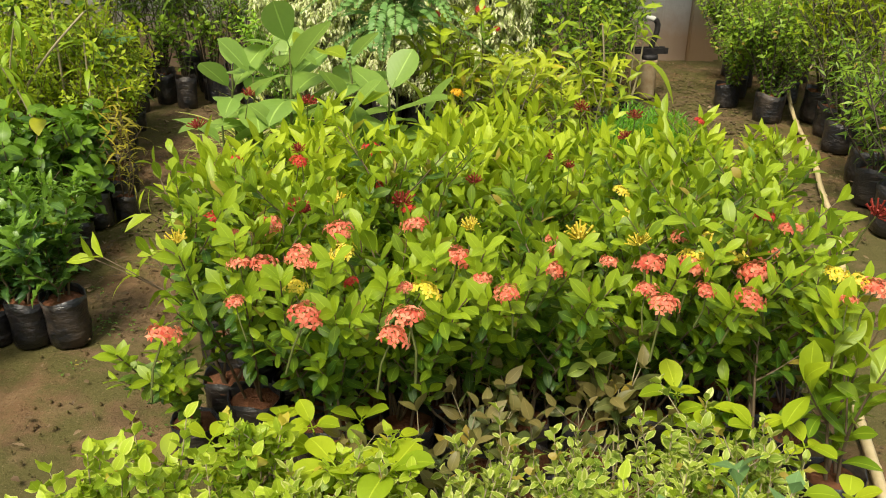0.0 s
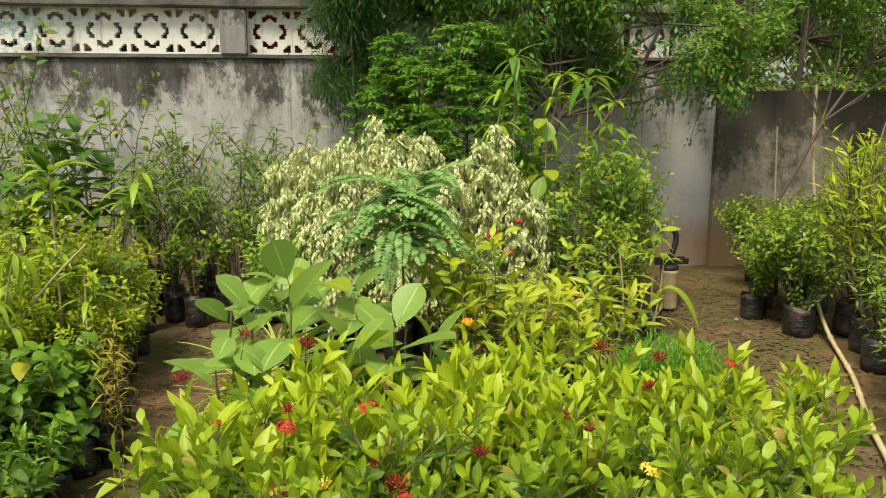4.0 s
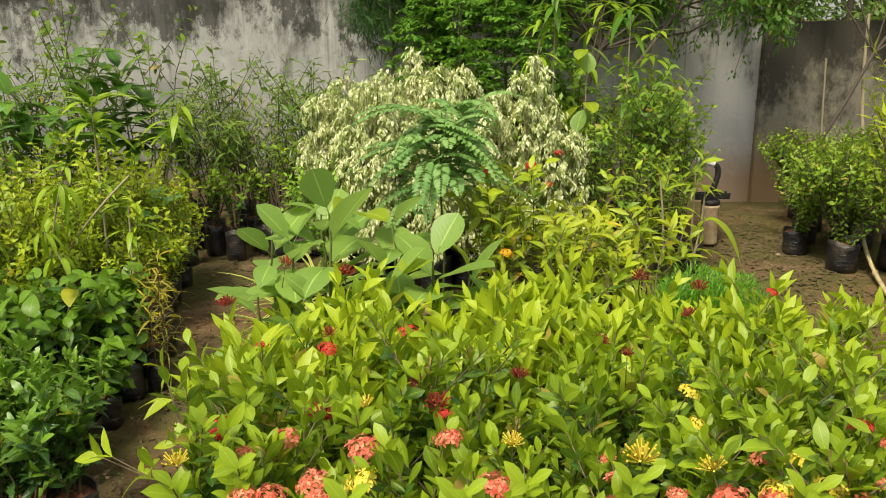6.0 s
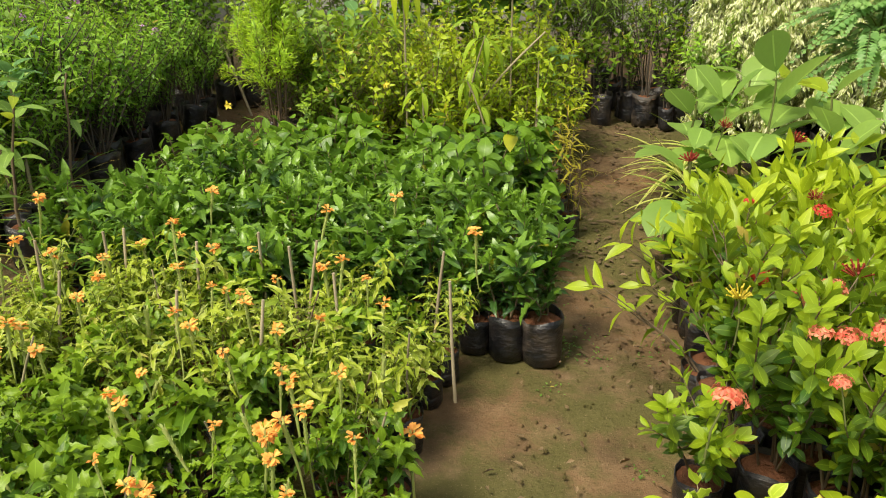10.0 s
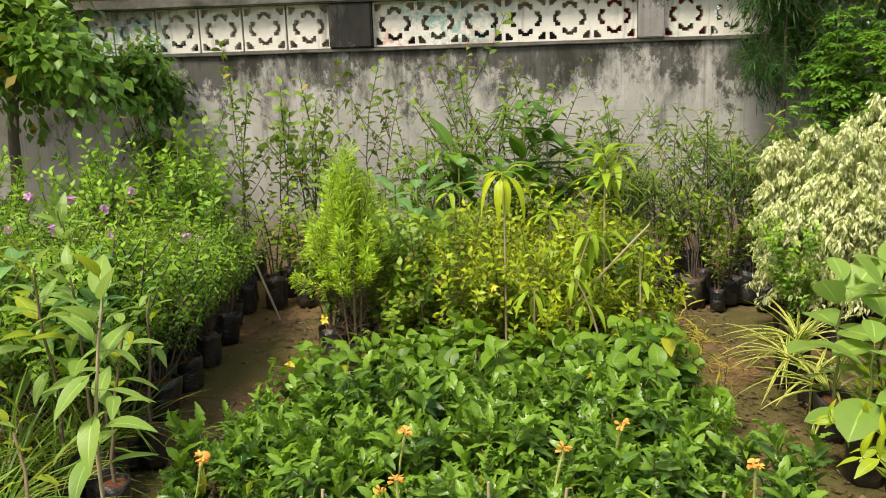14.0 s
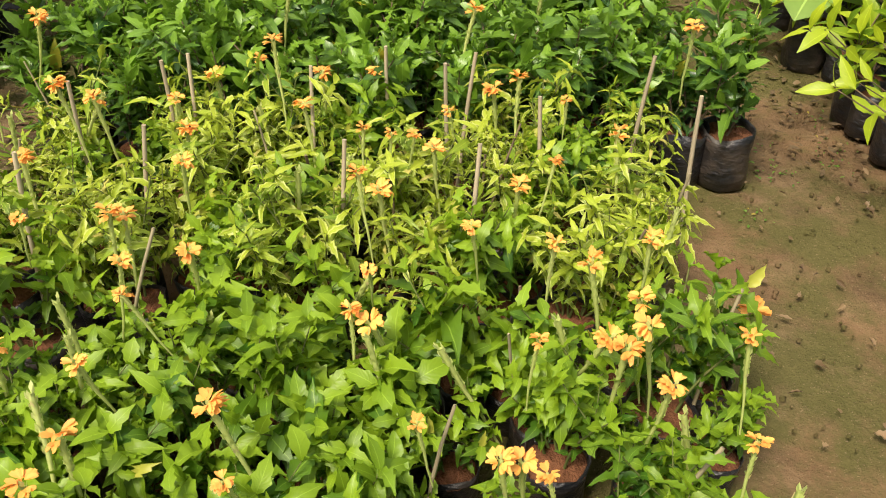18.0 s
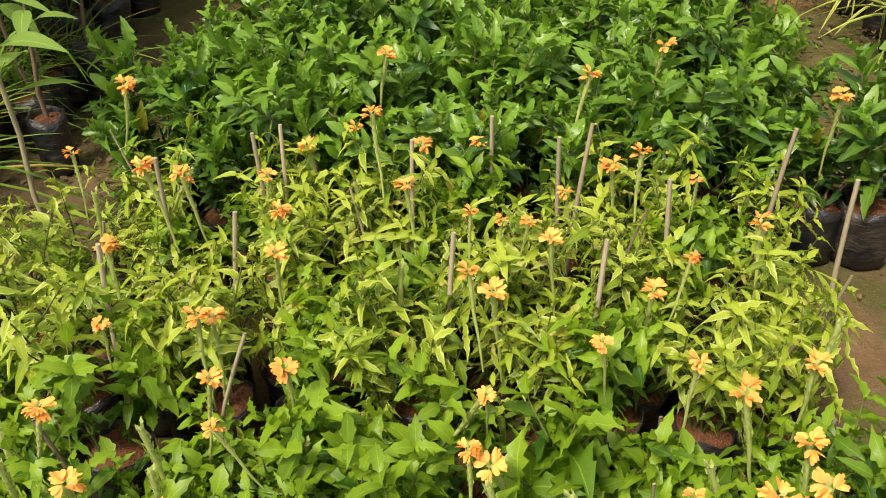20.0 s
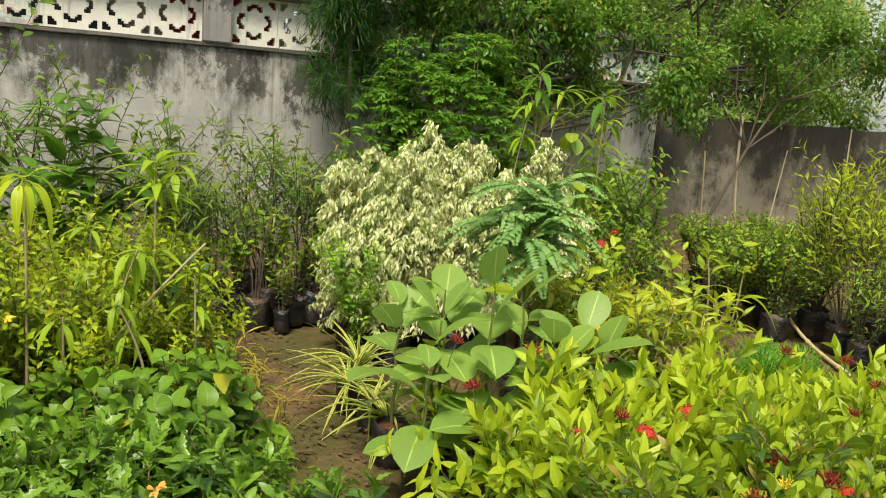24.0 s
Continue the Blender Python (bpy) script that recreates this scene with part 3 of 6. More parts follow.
def whitewash_mat():
    """Flaking whitewash with black rain streaks and remains of red and blue-green paint, running on from block to block."""
    n = Nodes("old_whitewash")
    geo = n.add("NewGeometry")
    mp = n.add("Mapping", Scale=(1, 1, 1))
    n.link(geo.outputs["Position"], mp.inputs["Vector"])
    thin = n.add("Mapping", Scale=(5.0, 5.0, 0.5))
    n.link(geo.outputs["Position"], thin.inputs["Vector"])
    v = mp.outputs[0]
    col = n.mix(n.noise(v, 12.0, 6.0, 0.7), (0.60, 0.58, 0.51), (0.82, 0.80, 0.73))
    red = n.math("MULTIPLY", n.ramp(n.noise(v, 0.75, 2.0), [(0.50, (0, 0, 0)), (0.60, (1, 1, 1))]), n.ramp(n.noise(v, 14.0, 6.0, 0.75), [(0.48, (0, 0, 0)), (0.56, (0.8, 0.8, 0.8))]))
    col = n.mix(red, col, (0.46, 0.13, 0.11))
    shifted = n.add("Mapping", Location=(9.0, 3.0, 4.0))
    n.link(geo.outputs["Position"], shifted.inputs["Vector"])
    teal = n.math("MULTIPLY", n.ramp(n.noise(shifted.outputs[0], 0.7, 2.0), [(0.50, (0, 0, 0)), (0.60, (1, 1, 1))]), n.ramp(n.noise(shifted.outputs[0], 13.0, 6.0, 0.75), [(0.47, (0, 0, 0)), (0.55, (0.75, 0.75, 0.75))]))
    col = n.mix(teal, col, (0.16, 0.38, 0.34))
    black = n.ramp(n.noise(thin.outputs[0], 1.1, 7.0, 0.7), [(0.54, (0, 0, 0)), (0.70, (0.85, 0.85, 0.85))])
    col = n.mix(black, col, (0.09, 0.088, 0.08))
    return n.surface(col, 0.9, normal=n.bump(n.noise(v, 30.0, 6.0, 0.7), 0.5, 0.008), spec=0.15)


WHITEWASH = whitewash_mat()


def slab(name, lo, hi, material, label, category, bevel=0.006, cuts=0, rough=0.0):
    bm = bmesh.new()
    bmesh.ops.create_cube(bm, size=1.0, matrix=Matrix.Translation([(a + b) / 2 for a, b in zip(lo, hi)]) @ Matrix.Diagonal((*[b - a for a, b in zip(lo, hi)], 1)))
    bmesh.ops.bevel(bm, geom=bm.edges[:], offset=bevel, segments=2, affect="EDGES")
    if cuts:
        long = [e for e in bm.edges if abs(e.verts[0].co.x - e.verts[1].co.x) > (hi[0] - lo[0]) * 0.8]
        bmesh.ops.subdivide_edges(bm, edges=long, cuts=cuts)
        for vert in bm.verts:
            vert.co.z += rough * noise.noise(vert.co * 3.0)
            vert.co.y += rough * noise.noise(vert.co * 3.0 + Vector((7, 0, 0)))
    me = bpy.data.meshes.new(name)
    bm.to_mesh(me)
    bm.free()
    me.materials.append(material)
    return tagged(new(name, me), label, category, kind="structure")


slab("wall_back", (-9.0, WALL_Y, -0.1), (3.86, WALL_Y + 0.16, SILL - 0.02), PLASTER, "pale plastered boundary wall streaked with black mould", "wall")
slab("wall_ledge", (-9.0, WALL_Y - 0.025, SILL - 0.02), (3.86, WALL_Y + 0.175, SILL + 0.008), CONCRETE, "thin dark mossy ledge under the pierced blocks", "ledge", 0.005, 60, 0.006)
slab("wall_coping", (-9.0, WALL_Y - 0.06, 2.11), (3.84, WALL_Y + 0.22, 2.19), CONCRETE, "blackened concrete coping along the wall top", "coping", 0.012, 60, 0.008)
slab("wall_low", (4.10, WALL_Y + 0.03, -0.1), (11.0, WALL_Y + 0.18, 1.50), PLASTER_DARK, "low mouldy grey-brown boundary wall without blocks", "wall", 0.012, 30, 0.02)
PILLARS = [(-5.05, 0.30, PILLAR_GREY), (-2.607, 0.34, PILLAR_DARK), (-0.21, 0.20, PILLAR_GREY), (2.06, 0.20, PILLAR_GREY), (3.85, 0.26, PLASTER_DARK)]
for px, pw, pm in PILLARS:
    tall = 2.105 if px < 3 else 2.25
    low = SILL + 0.009 if px < 3 else -0.1
    slab("wall_pillar", (px, WALL_Y - 0.045, low), (px + pw, WALL_Y + 0.205, tall), pm, "square plastered wall pillar with dark stains", "pillar", 0.01)


def jali_mesh():
    """A pierced block: a square frame round a scalloped middle, with four slots and four corner holes."""
    n, s, deep = 24, JALI, 0.07
    c = (np.arange(n) + 0.5) / n * 2 - 1
    keep = np.ones((n, n), bool)
    for i, z in enumerate(c):
        for j, x in enumerate(c):
            a, b = abs(x), abs(z)
            if a < b:
                a, b = b, a                       # a: the farther axis
            slot = 0.50 + 0.07 * math.cos(b * 13) < a < 0.74 - 0.22 * b and b < 0.32
            corner = a < 0.92 and b < 0.92 and a + b > 1.40 and a > 0.60 and b > 0.56
            if slot or corner:
                keep[i, j] = False
    g = Geo()
    e = np.linspace(-s / 2, s / 2, n + 1)
    for i in range(n):
        for j in range(n):
            if not keep[i, j]:
                continue
            x0, x1, z0, z1 = e[j], e[j + 1], e[i], e[i + 1]
            g.add([(x0, 0, z0), (x1, 0, z0), (x1, 0, z1), (x0, 0, z1)], [(0, 1, 2, 3)])
            g.add([(x0, deep, z0), (x0, deep, z1), (x1, deep, z1), (x1, deep, z0)], [(0, 1, 2, 3)])
            for di, dj, (ax, az, bx, bz) in ((0, -1, (x0, z1, x0, z0)), (0, 1, (x1, z0, x1, z1)), (-1, 0, (x0, z0, x1, z0)), (1, 0, (x1, z1, x0, z1))):
                ii, jj = i + di, j + dj
                if not (0 <= ii < n and 0 <= jj < n) or not keep[ii, jj]:
                    g.add([(ax, 0, az), (ax, deep, az), (bx, deep, bz), (bx, 0, bz)], [(0, 1, 2, 3)])
    return g


def jali_row():
    first = jali_mesh().mesh("pierced_block", WHITEWASH, False)
    z = SILL + 0.012 + JALI / 2
    for i, ((x0, w0, _), (x1, _, _)) in enumerate(zip(PILLARS[:-1], PILLARS[1:])):
        a, b = x0 + w0, x1
        count = int((b - a) / JALI + 0.02)
        step = (b - a) / count
        for k in range(count):
            ob = new("pierced_block", first)
            ob.matrix_basis = pose(a + (k + 0.5) * step, WALL_Y + 0.04, z)
            tagged(ob, "whitewashed pierced concrete block with a flower cut-out", "screen block", "blocks along the wall top")


jali_row()

# ---- bed of coral and yellow ixora ----
R = np.random.default_rng(7)


def pipe_x(y):
    """Where the long bamboo pole lies."""
    return float(np.interp(y, (1.0, 1.64, 2.4, 3.9, 4.9, 5.9), (1.24, 1.59, 2.03, 2.86, 3.31, 3.78)))


def ixora_protos(name, label, group, leaf, height, ln, wd, count, stems, gap, shape, bare):
    return [potted(name, label, "potted plant", group, R, 0.060, 0.16,
                   lambda r, lv, st, z: shoots(r, lv, st, z, stems, height - z, 0.11, gap, ln, wd, 0.72, True, bare, 0.004, 0.25, 2, 0.5),
                   shape, leaf, STEM_BROWN) for _ in range(count)]


ixo_spots = bed(0.20, 2.3, 2.36, 2.98, 0.155, R, lambda x, y: x < pipe_x(y) - 0.28 and (x > 0.38 or y > 2.6)) + [(1.50, 2.12), (1.62, 2.22)]
ixora = spread_out(ixora_protos("potted_ixora", "young ixora with small glossy green leaves in a black bag", "front ixora", L_IXO, 0.565, 0.056, 0.0225, 7, 5, 0.024, "obovate", 0.40), ixo_spots, R)
ixb_spots = bed(0.16, 2.4, 3.05, 4.0, 0.15, R, lambda x, y: x < min(2.3, pipe_x(y) - 0.42) and y < (3.74 if x < 0.85 else 3.97 if x < 1.5 else 3.78))
ixb_spots = [(x, y, 1.0 if x < 1.3 else 0.90) for x, y in ixb_spots] + [(0.27, 4.03, 0.8)]
ixora += spread_out(ixora_protos("potted_ixora", "tall ixora with long light green leaves in a black bag", "back ixora", L_IXB, 0.50, 0.085, 0.029, 7, 4, 0.03, "lance", 0.25), ixb_spots, R)


leggy = [potted("potted_ixora", "leggy ixora leaning out over the path from its black bag", "potted plant", "leaning ixora", R, 0.058, 0.15,
               lambda r, lv, st, z: shoots(r, lv, st, z, 2, 0.40 - z, 0.05, 0.055, 0.09, 0.032, 0.4, True, 0.3, 0.004, 0.3, 0, 0.2, 0.02, (0.30, 0.0)), "lance", L_IXB, STEM_BROWN) for _ in range(2)]
for ob, (lx, ly, turned) in zip(leggy, [(0.14, 3.02, 172), (0.16, 3.5, 200)]):
    ob.matrix_basis = pose(lx, ly, 0, 0, 0, turned)
for k, (lx, ly, turned, size) in enumerate([(0.22, 3.25, 178, 0.8), (0.22, 3.70, 190, 0.75), (0.20, 3.88, 165, 0.7), (0.19, 4.02, 200, 0.75), (0.22, 4.12, 230, 0.8)]):
    copy_thing_sized(leggy[k % 2], pose(lx, ly, 0, 0, 0, turned) @ Matrix.Diagonal((size, size, size, 1)))


front_ixora = potted("potted_ixora", "coral ixora leaning forward over the edge of the bed", "potted plant", "leaning ixora", R, 0.068, 0.16,
                     lambda r, lv, st, z: shoots(r, lv, st, z, 5, 0.63 - z, 0.08, 0.024, 0.058, 0.0235, 0.6, True, 0.34, 0.004, 0.3, 2, 0.3, 0.02, (0.27, 0.0)), "obovate", L_IXO, STEM_BROWN)
front_ixora.matrix_basis = pose(0.27, 2.56, 0, 0, 0, 262)
ixora.append(front_ixora)
ixora.append(copy_thing_sized(front_ixora, pose(0.11, 2.55, 0, 0, 0, 258) @ Matrix.Diagonal((0.9, 0.9, 0.64, 1))))
for lx, ly, turned in [(0.45, 2.42, 270), (0.62, 2.40, 280), (0.80, 2.44, 265), (0.97, 2.42, 275), (1.30, 2.36, 268), (1.46, 2.32, 280)]:
    ixora.append(copy_thing(front_ixora, pose(lx, ly, 0, 0, 0, turned)))
pale = potted("potted_ixora", "young ixora with pale yellow-green paired leaves in a black bag", "potted plant", "", R, 0.06, 0.15,
              lambda r, lv, st, z: shoots(r, lv, st, z, 5, 0.50 - z, 0.13, 0.042, 0.064, 0.028, 0.35, True, 0.42, 0.004, 0.25, 0, 0.35), "obovate_fine", L_PALE, STEM_BROWN)
pale.matrix_basis = pose(1.13, 2.34, 0)
edge_ixora = potted("potted_ixora", "upright ixora with long broad green leaves beside the pole", "potted plant", "", R, 0.068, 0.17,
                    lambda r, lv, st, z: shoots(r, lv, st, z, 4, 0.58 - z, 0.08, 0.04, 0.105, 0.040, 0.75, True, 0.2, 0.005, 0.3, 1, 0.35), "obovate_fine", L_IXB, STEM_BROWN)
edge_ixora.matrix_basis = pose(1.64, 2.02, 0)


# ---- flower heads ----
def dome_head(rng, florets, radius, petal, petals=4, stalk=0.10):
    """A round head of small crossed florets."""
    lv = Leaves()
    for i in range(florets):
        u = (i + 0.5) / florets
        th, ph = math.acos(1 - 0.86 * u), i * 2.4
        d = np.array([math.sin(th) * math.cos(ph), math.sin(th) * math.sin(ph), math.cos(th)])
        c = d * radius * np.array([1, 1, 0.62]) * rng.uniform(0.62, 1.2)
        side = unit(np.cross(d, (0.3, 0.5, 0.8)))
        oth = np.cross(d, side)
        a0 = rng.uniform(0, 6.28)
        for k in range(petals):
            a = a0 + k * 6.283 / petals
            w = math.cos(a) * side + math.sin(a) * oth + 0.18 * d
            lv.put(c, w, d, petal * rng.uniform(0.8, 1.15), petal * 0.62, 0.25, rng.uniform())
    return lv.into(Geo(), "tiny")


def bud_head(rng, count, length):
    g = Geo()
    for i in range(count):
        th, ph = math.acos(1 - 0.6 * (i + 0.5) / count), i * 2.4
        d = np.array([math.sin(th) * math.cos(ph), math.sin(th) * math.sin(ph), math.cos(th)])
        l2 = length * rng.uniform(0.75, 1.1)
        tube(g, [d * l2 * 0.25, d * l2 * 0.9, d * l2], 0.0012, 0.0028, 4)
    return g


def stalk_geo(length, r=0.002):
    g = Geo()
    tube(g, [(0, 0, -length), (0.006, 0.004, -length * 0.5), (0, 0, 0)], r * 1.3, r, 5)
    return g


STALK = stalk_geo(0.12).mesh("flower_stalk", STEM_GREEN)
HEADS = {}
for tag, mat, kind in (("coral", P_CORAL, 0), ("yellow", P_YELLOW, 0), ("red", P_RED, 0), ("gold", P_GOLD, 0), ("bud", P_BUD, 1), ("ybud", P_YELLOW, 1)):
    HEADS[tag] = [(dome_head(R, 26, 0.032, 0.0125) if kind == 0 else bud_head(R, 26, 0.040)).mesh("flower_head", mat) for _ in range(3)]
WORDS = {"coral": "domed coral-pink flower head", "yellow": "domed yellow flower head", "red": "loose red flower head", "gold": "orange-yellow flower head", "bud": "spiky cluster of dark red buds", "ybud": "spiky cluster of yellow buds"}


def nearest(plants, x, y):
    return min(plants, key=lambda o: (o.matrix_basis.translation.x - x) ** 2 + (o.matrix_basis.translation.y - y) ** 2)


def flower(plants, tag, x, y, z, size=1.0):
    m = pose(x, y, z, R.normal(0, 12), R.normal(0, 12), R.uniform(0, 360)) @ Matrix.Diagonal((size, size, size, 1))
    head = link_mesh("flower_head", HEADS[tag][R.integers(3)], None, WORDS[tag])
    host = nearest(plants, x, y)
    under(head, host, m)
    st = link_mesh("flower_stalk", STALK)
    st.parent = head


CORAL = [(0.42, 2.07, 1.15), (0.62, 2.04, 1.15), (0.58, 1.97, 1.0), (0.34, 2.56, 1.1), (0.51, 2.5, 1.2), (0.7, 2.52, 1.1), (0.33, 2.33, 0.95), (0.41, 2.37, 1.1),
         (0.26, 2.5, 0.8), (0.77, 2.31, 1.2), (0.69, 2.24, 1.0), (0.28, 2.15, 0.7), (0.8, 2.19, 0.8), (0.84, 2.12, 0.9), (0.97, 2.22, 0.9), (1.01, 2.31, 0.9), (1.2, 2.22, 1.2),
         (1.29, 2.2, 1.2), (1.42, 2.15, 1.25), (1.15, 2.03, 1.1), (1.34, 2.03, 1.0), (1.27, 2.08, 0.8), (1.34, 2.37, 0.8), (1.02, 2.4, 0.6), (0.63, 2.17, 0.7), (1.64, 2.04, 1.1),
         (1.55, 2.0, 0.6), (1.64, 2.38, 1.0)]
YELLOW = [(0.51, 2.36, 1.1), (0.67, 2.14, 1.0), (1.08, 2.37, 1.2), (1.3, 2.68, 0.9), (1.25, 2.51, 0.8), (1.42, 2.24, 1.15), (1.3, 2.22, 1.1), (1.4, 2.33, 0.9), (0.52, 2.69, 0.8),
          (0.13, 2.46, 0.9), (0.4, 2.2, 0.8), (0.83, 2.47, 0.8), (1.21, 2.32, 0.9), (1.59, 2.11, 0.9), (1.62, 2.07, 0.8)]
REDS = [(0.65, 3.2, 1.0), (0.42, 3.1, 0.9), (0.66, 2.86, 1.0), (1.16, 4.44, -1.0), (1.63, 2.49, 0.9), (0.19, 2.64, 1.0), (1.89, 3.44, 0.7), (0.23, 3.15, 0.6)]
BUDS = [(0.69, 2.71, 1.1), (0.42, 2.67, 1.1), (0.08, 3.53, 1.0), (0.42, 3.22, 0.8), (1.2, 3.08, 0.7), (0.92, 2.86, 0.8), (1.24, 2.97, 0.7), (1.54, 3.27, 0.8), (0.46, 3.84, 1.1),
        (1.51, 3.67, 1.0), (1.67, 3.52, 1.0), (1.95, 2.48, 1.2)]
CORAL += [(0.45, 2.30, 0.6), (1.11, 2.25, 0.7), (1.14, 2.10, 0.8), (1.52, 2.25, 0.6), (1.52, 2.17, 0.8), (0.28, 2.34, 0.85), (0.42, 2.32, 0.6)]
BUDS += [(0.23, 4.0, 0.9)]
REDS += [(0.52, 2.24, 0.55), (0.70, 2.66, 0.6)]
flower(ixora, "coral", 0.107, 2.28, 0.505, 1.25)
for fx, fy, fs in CORAL:
    flower(ixora, "coral", fx, fy, 0.645, fs)
for i, (fx, fy, fs) in enumerate(YELLOW):
    flower(ixora, "ybud" if i in (2, 8, 9, 11, 12) else "yellow", fx, fy, 0.65, fs)
for fx, fy, fs in REDS:
    flower(ixora, "red" if fs > 0 else "gold", fx, fy, 0.635 if fy < 4.2 else 0.52, abs(fs))
for fx, fy, fs in BUDS:
    flower(ixora, "bud", fx, fy, 0.63, fs)

# ---- low lime-green bed in front of the ixora ----
front_in = lambda x, y: -0.06 < x < pipe_x(y) - 0.26 and (x + 0.06) ** 2 + (y - 1.60) ** 2 > 0.010  # noqa: E731
def lime(mat, shape, ln, wd, h, stems, gap, label, count, group):
    return [potted("potted_shrub", label, "potted plant", group, R, 0.055, 0.13, lambda r, lv, st, z: shoots(r, lv, st, z, stems, h - z, 0.10, gap, ln, wd, 0.55, True, 0.35, 0.003, 0.3, 1, 0.5), shape, mat, STEM_PALE) for _ in range(count)]


spots = bed(-0.04, 1.7, 1.28, 2.02, 0.12, R, lambda x, y: front_in(x, y) and (y < 1.80 or x < 0.62))
spread_out(lime(L_FRONT, "wavy", 0.032, 0.020, 0.35, 12, 0.017, "small lime-green leafy shrub in a black bag", 4, "lime shrubs"), [s for i, s in enumerate(spots) if i % 5 != 2], R)
spread_out(lime(L_VARI, "crinkled", 0.026, 0.015, 0.36, 10, 0.019, "small shrub with cream-edged green leaves in a black bag", 3, "cream-edged shrubs"), [s for i, s in enumerate(spots) if i % 5 == 2] + bed(0.70, 1.4, 1.80, 1.94, 0.12, R, front_in), R)
def tier_seedling(x, y, h, tiers, size, rng, meshes, label, group, turn=None):
    """A short stem with tiers of four large leaves, the lower ones crossed."""
    ob = thing("potted_seedling", label, "potted plant", group)
    bag_parts(ob, 0.05, 0.12, rng)
    st = Geo()
    tip = np.array([rng.normal(0, 0.015), rng.normal(0, 0.015), h])
    tube(st, [(0, 0, 0.10), tip * 0.55 + np.array([0.004, 0.003, 0.05]), tip], 0.004, 0.0025, 6)
    part("stem", st, STEM_GREEN, ob)
    turn = rng.uniform(0, 1.57) if turn is None else turn
    for i in range(tiers):
        p = np.array([0, 0, 0.10]) + (tip - np.array([0, 0, 0.10])) * (1 - 0.30 * i)
        for k in range(4):
            a = turn + 0.78 * i + k * 1.571 + rng.normal(0, 0.18)
            e = 0.16 - 0.15 * i + rng.normal(0, 0.25) + (0.35 if k % 2 else 0)
            d = (math.cos(a) * math.cos(e), math.sin(a) * math.cos(e), math.sin(e))
            f = size * rng.uniform(0.75, 1.1) * (1 - 0.10 * i)
            leaf = link_mesh("leaf", meshes[rng.integers(len(meshes))], ob)
            leaf.matrix_basis = aim(p + np.array(d) * 0.012, d, (0, 0, 1)) @ Matrix.Diagonal((f, f, f, 1))
    ob.matrix_basis = pose(x, y, 0)


ROUNDS = [leaf_mesh("round", 0.076, 0.054, b, L_ROUND, age=g) for b, g in ((0.15, 0.9), (0.3, 0.6), (0.05, 0.75), (0.4, 0.35))]
for rx, ry, rh, rt, rs in [(0.02, 2.13, 0.31, 2, 1.0), (0.11, 2.12, 0.28, 2, 0.85), (0.19, 2.16, 0.30, 2, 0.85), (0.26, 2.08, 0.28, 2, 0.8), (0.33, 2.15, 0.30, 2, 0.85), (0.44, 2.16, 0.34, 2, 0.85), (0.40, 2.03, 0.28, 1, 0.8),
                           (0.62, 2.12, 0.30, 2, 0.85), (0.52, 2.20, 0.30, 2, 0.85), (0.36, 2.24, 0.28, 2, 0.8), (0.49, 1.96, 0.36, 2, 1.15), (0.56, 1.92, 0.37, 2, 1.2), (1.22, 2.08, 0.40, 3, 0.95), (1.30, 2.06, 0.36, 2, 0.9), (1.40, 2.00, 0.34, 2, 0.85), (1.50, 1.95, 0.32, 2, 0.8), (1.44, 1.74, 0.34, 2, 0.9)]:
    tier_seedling(rx, ry, rh, rt, rs, R, ROUNDS, "seedling with tiers of rounded yellow-green leaves in a black bag", "yellow-green seedlings")
spread_out(lime(L_BRONZE, "pointed_fine", 0.050, 0.025, 0.34, 3, 0.05, "seedling with bronze-tinted leaves in a black bag", 2, "bronze seedlings"), [(0.55, 2.14), (0.72, 2.10), (0.88, 2.08), (1.0, 2.10), (0.66, 1.98), (1.12, 2.08), (0.82, 2.22), (0.95, 2.24, 1.1), (1.10, 2.20, 1.1)], R)
spread_out(lime(L_BLUE, "tiny", 0.042, 0.027, 0.44, 5, 0.026, "seedling with blue-green leaflets in a black bag", 2, "blue-green seedlings"), [(1.12, 1.52), (1.20, 1.46), (0.92, 1.40), (0.98, 1.50), (1.16, 1.38), (1.06, 1.34)], R)


def stick(name, a, b, r, label, category, material=CANE, bow=0.0, sides=8, rows=9):
    a, b = Vector(a), Vector(b)
    g = Geo()
    pts = [(b - a) * s for s in np.linspace(0, 1, rows)]
    off = (b - a).cross(Vector((0.1, 0.2, 1.0)))
    off = off.normalized() * bow if off.length else off
    tube(g, [p + off * math.sin(3.14159 * s) * (1 if s < 2 else 0) for p, s in zip(pts, np.linspace(0, 1, rows))], r * 1.1, r * 0.85, sides)
    ob = tagged(link_mesh(name, g.mesh(name, material)), label, category)
    ob.matrix_basis = Matrix.Translation(a)
    return ob


PALE_BAMBOO = plain_mat("pale_bamboo", (0.52, 0.40, 0.20), (0.66, 0.54, 0.31), 14.0, 0.5, 0.3, 0.4)


def bamboo_pole():
    g = Geo()
    n = 60
    ys = np.linspace(1.15, 5.86, n)
    pts = [(pipe_x(y) + 0.035 * math.sin(y * 1.7) + 0.02 * math.sin(y * 4.1), y, 0.024 + (0.20 * ((y - 5.0) / 0.86) ** 2 if y > 5.0 else 0)) for y in ys]
    tube(g, pts, 0.0165, 0.013, 8)
    for i in range(3, n - 2, 5):
        tube(g, [pts[i], tuple((np.array(pts[i]) * 0.9 + np.array(pts[i + 1]) * 0.1))], 0.018, 0.018, 8)
    tagged(link_mesh("bamboo_pole", g.mesh("bamboo_pole", PALE_BAMBOO)), "long pale bamboo pole lying on the path", "pole")


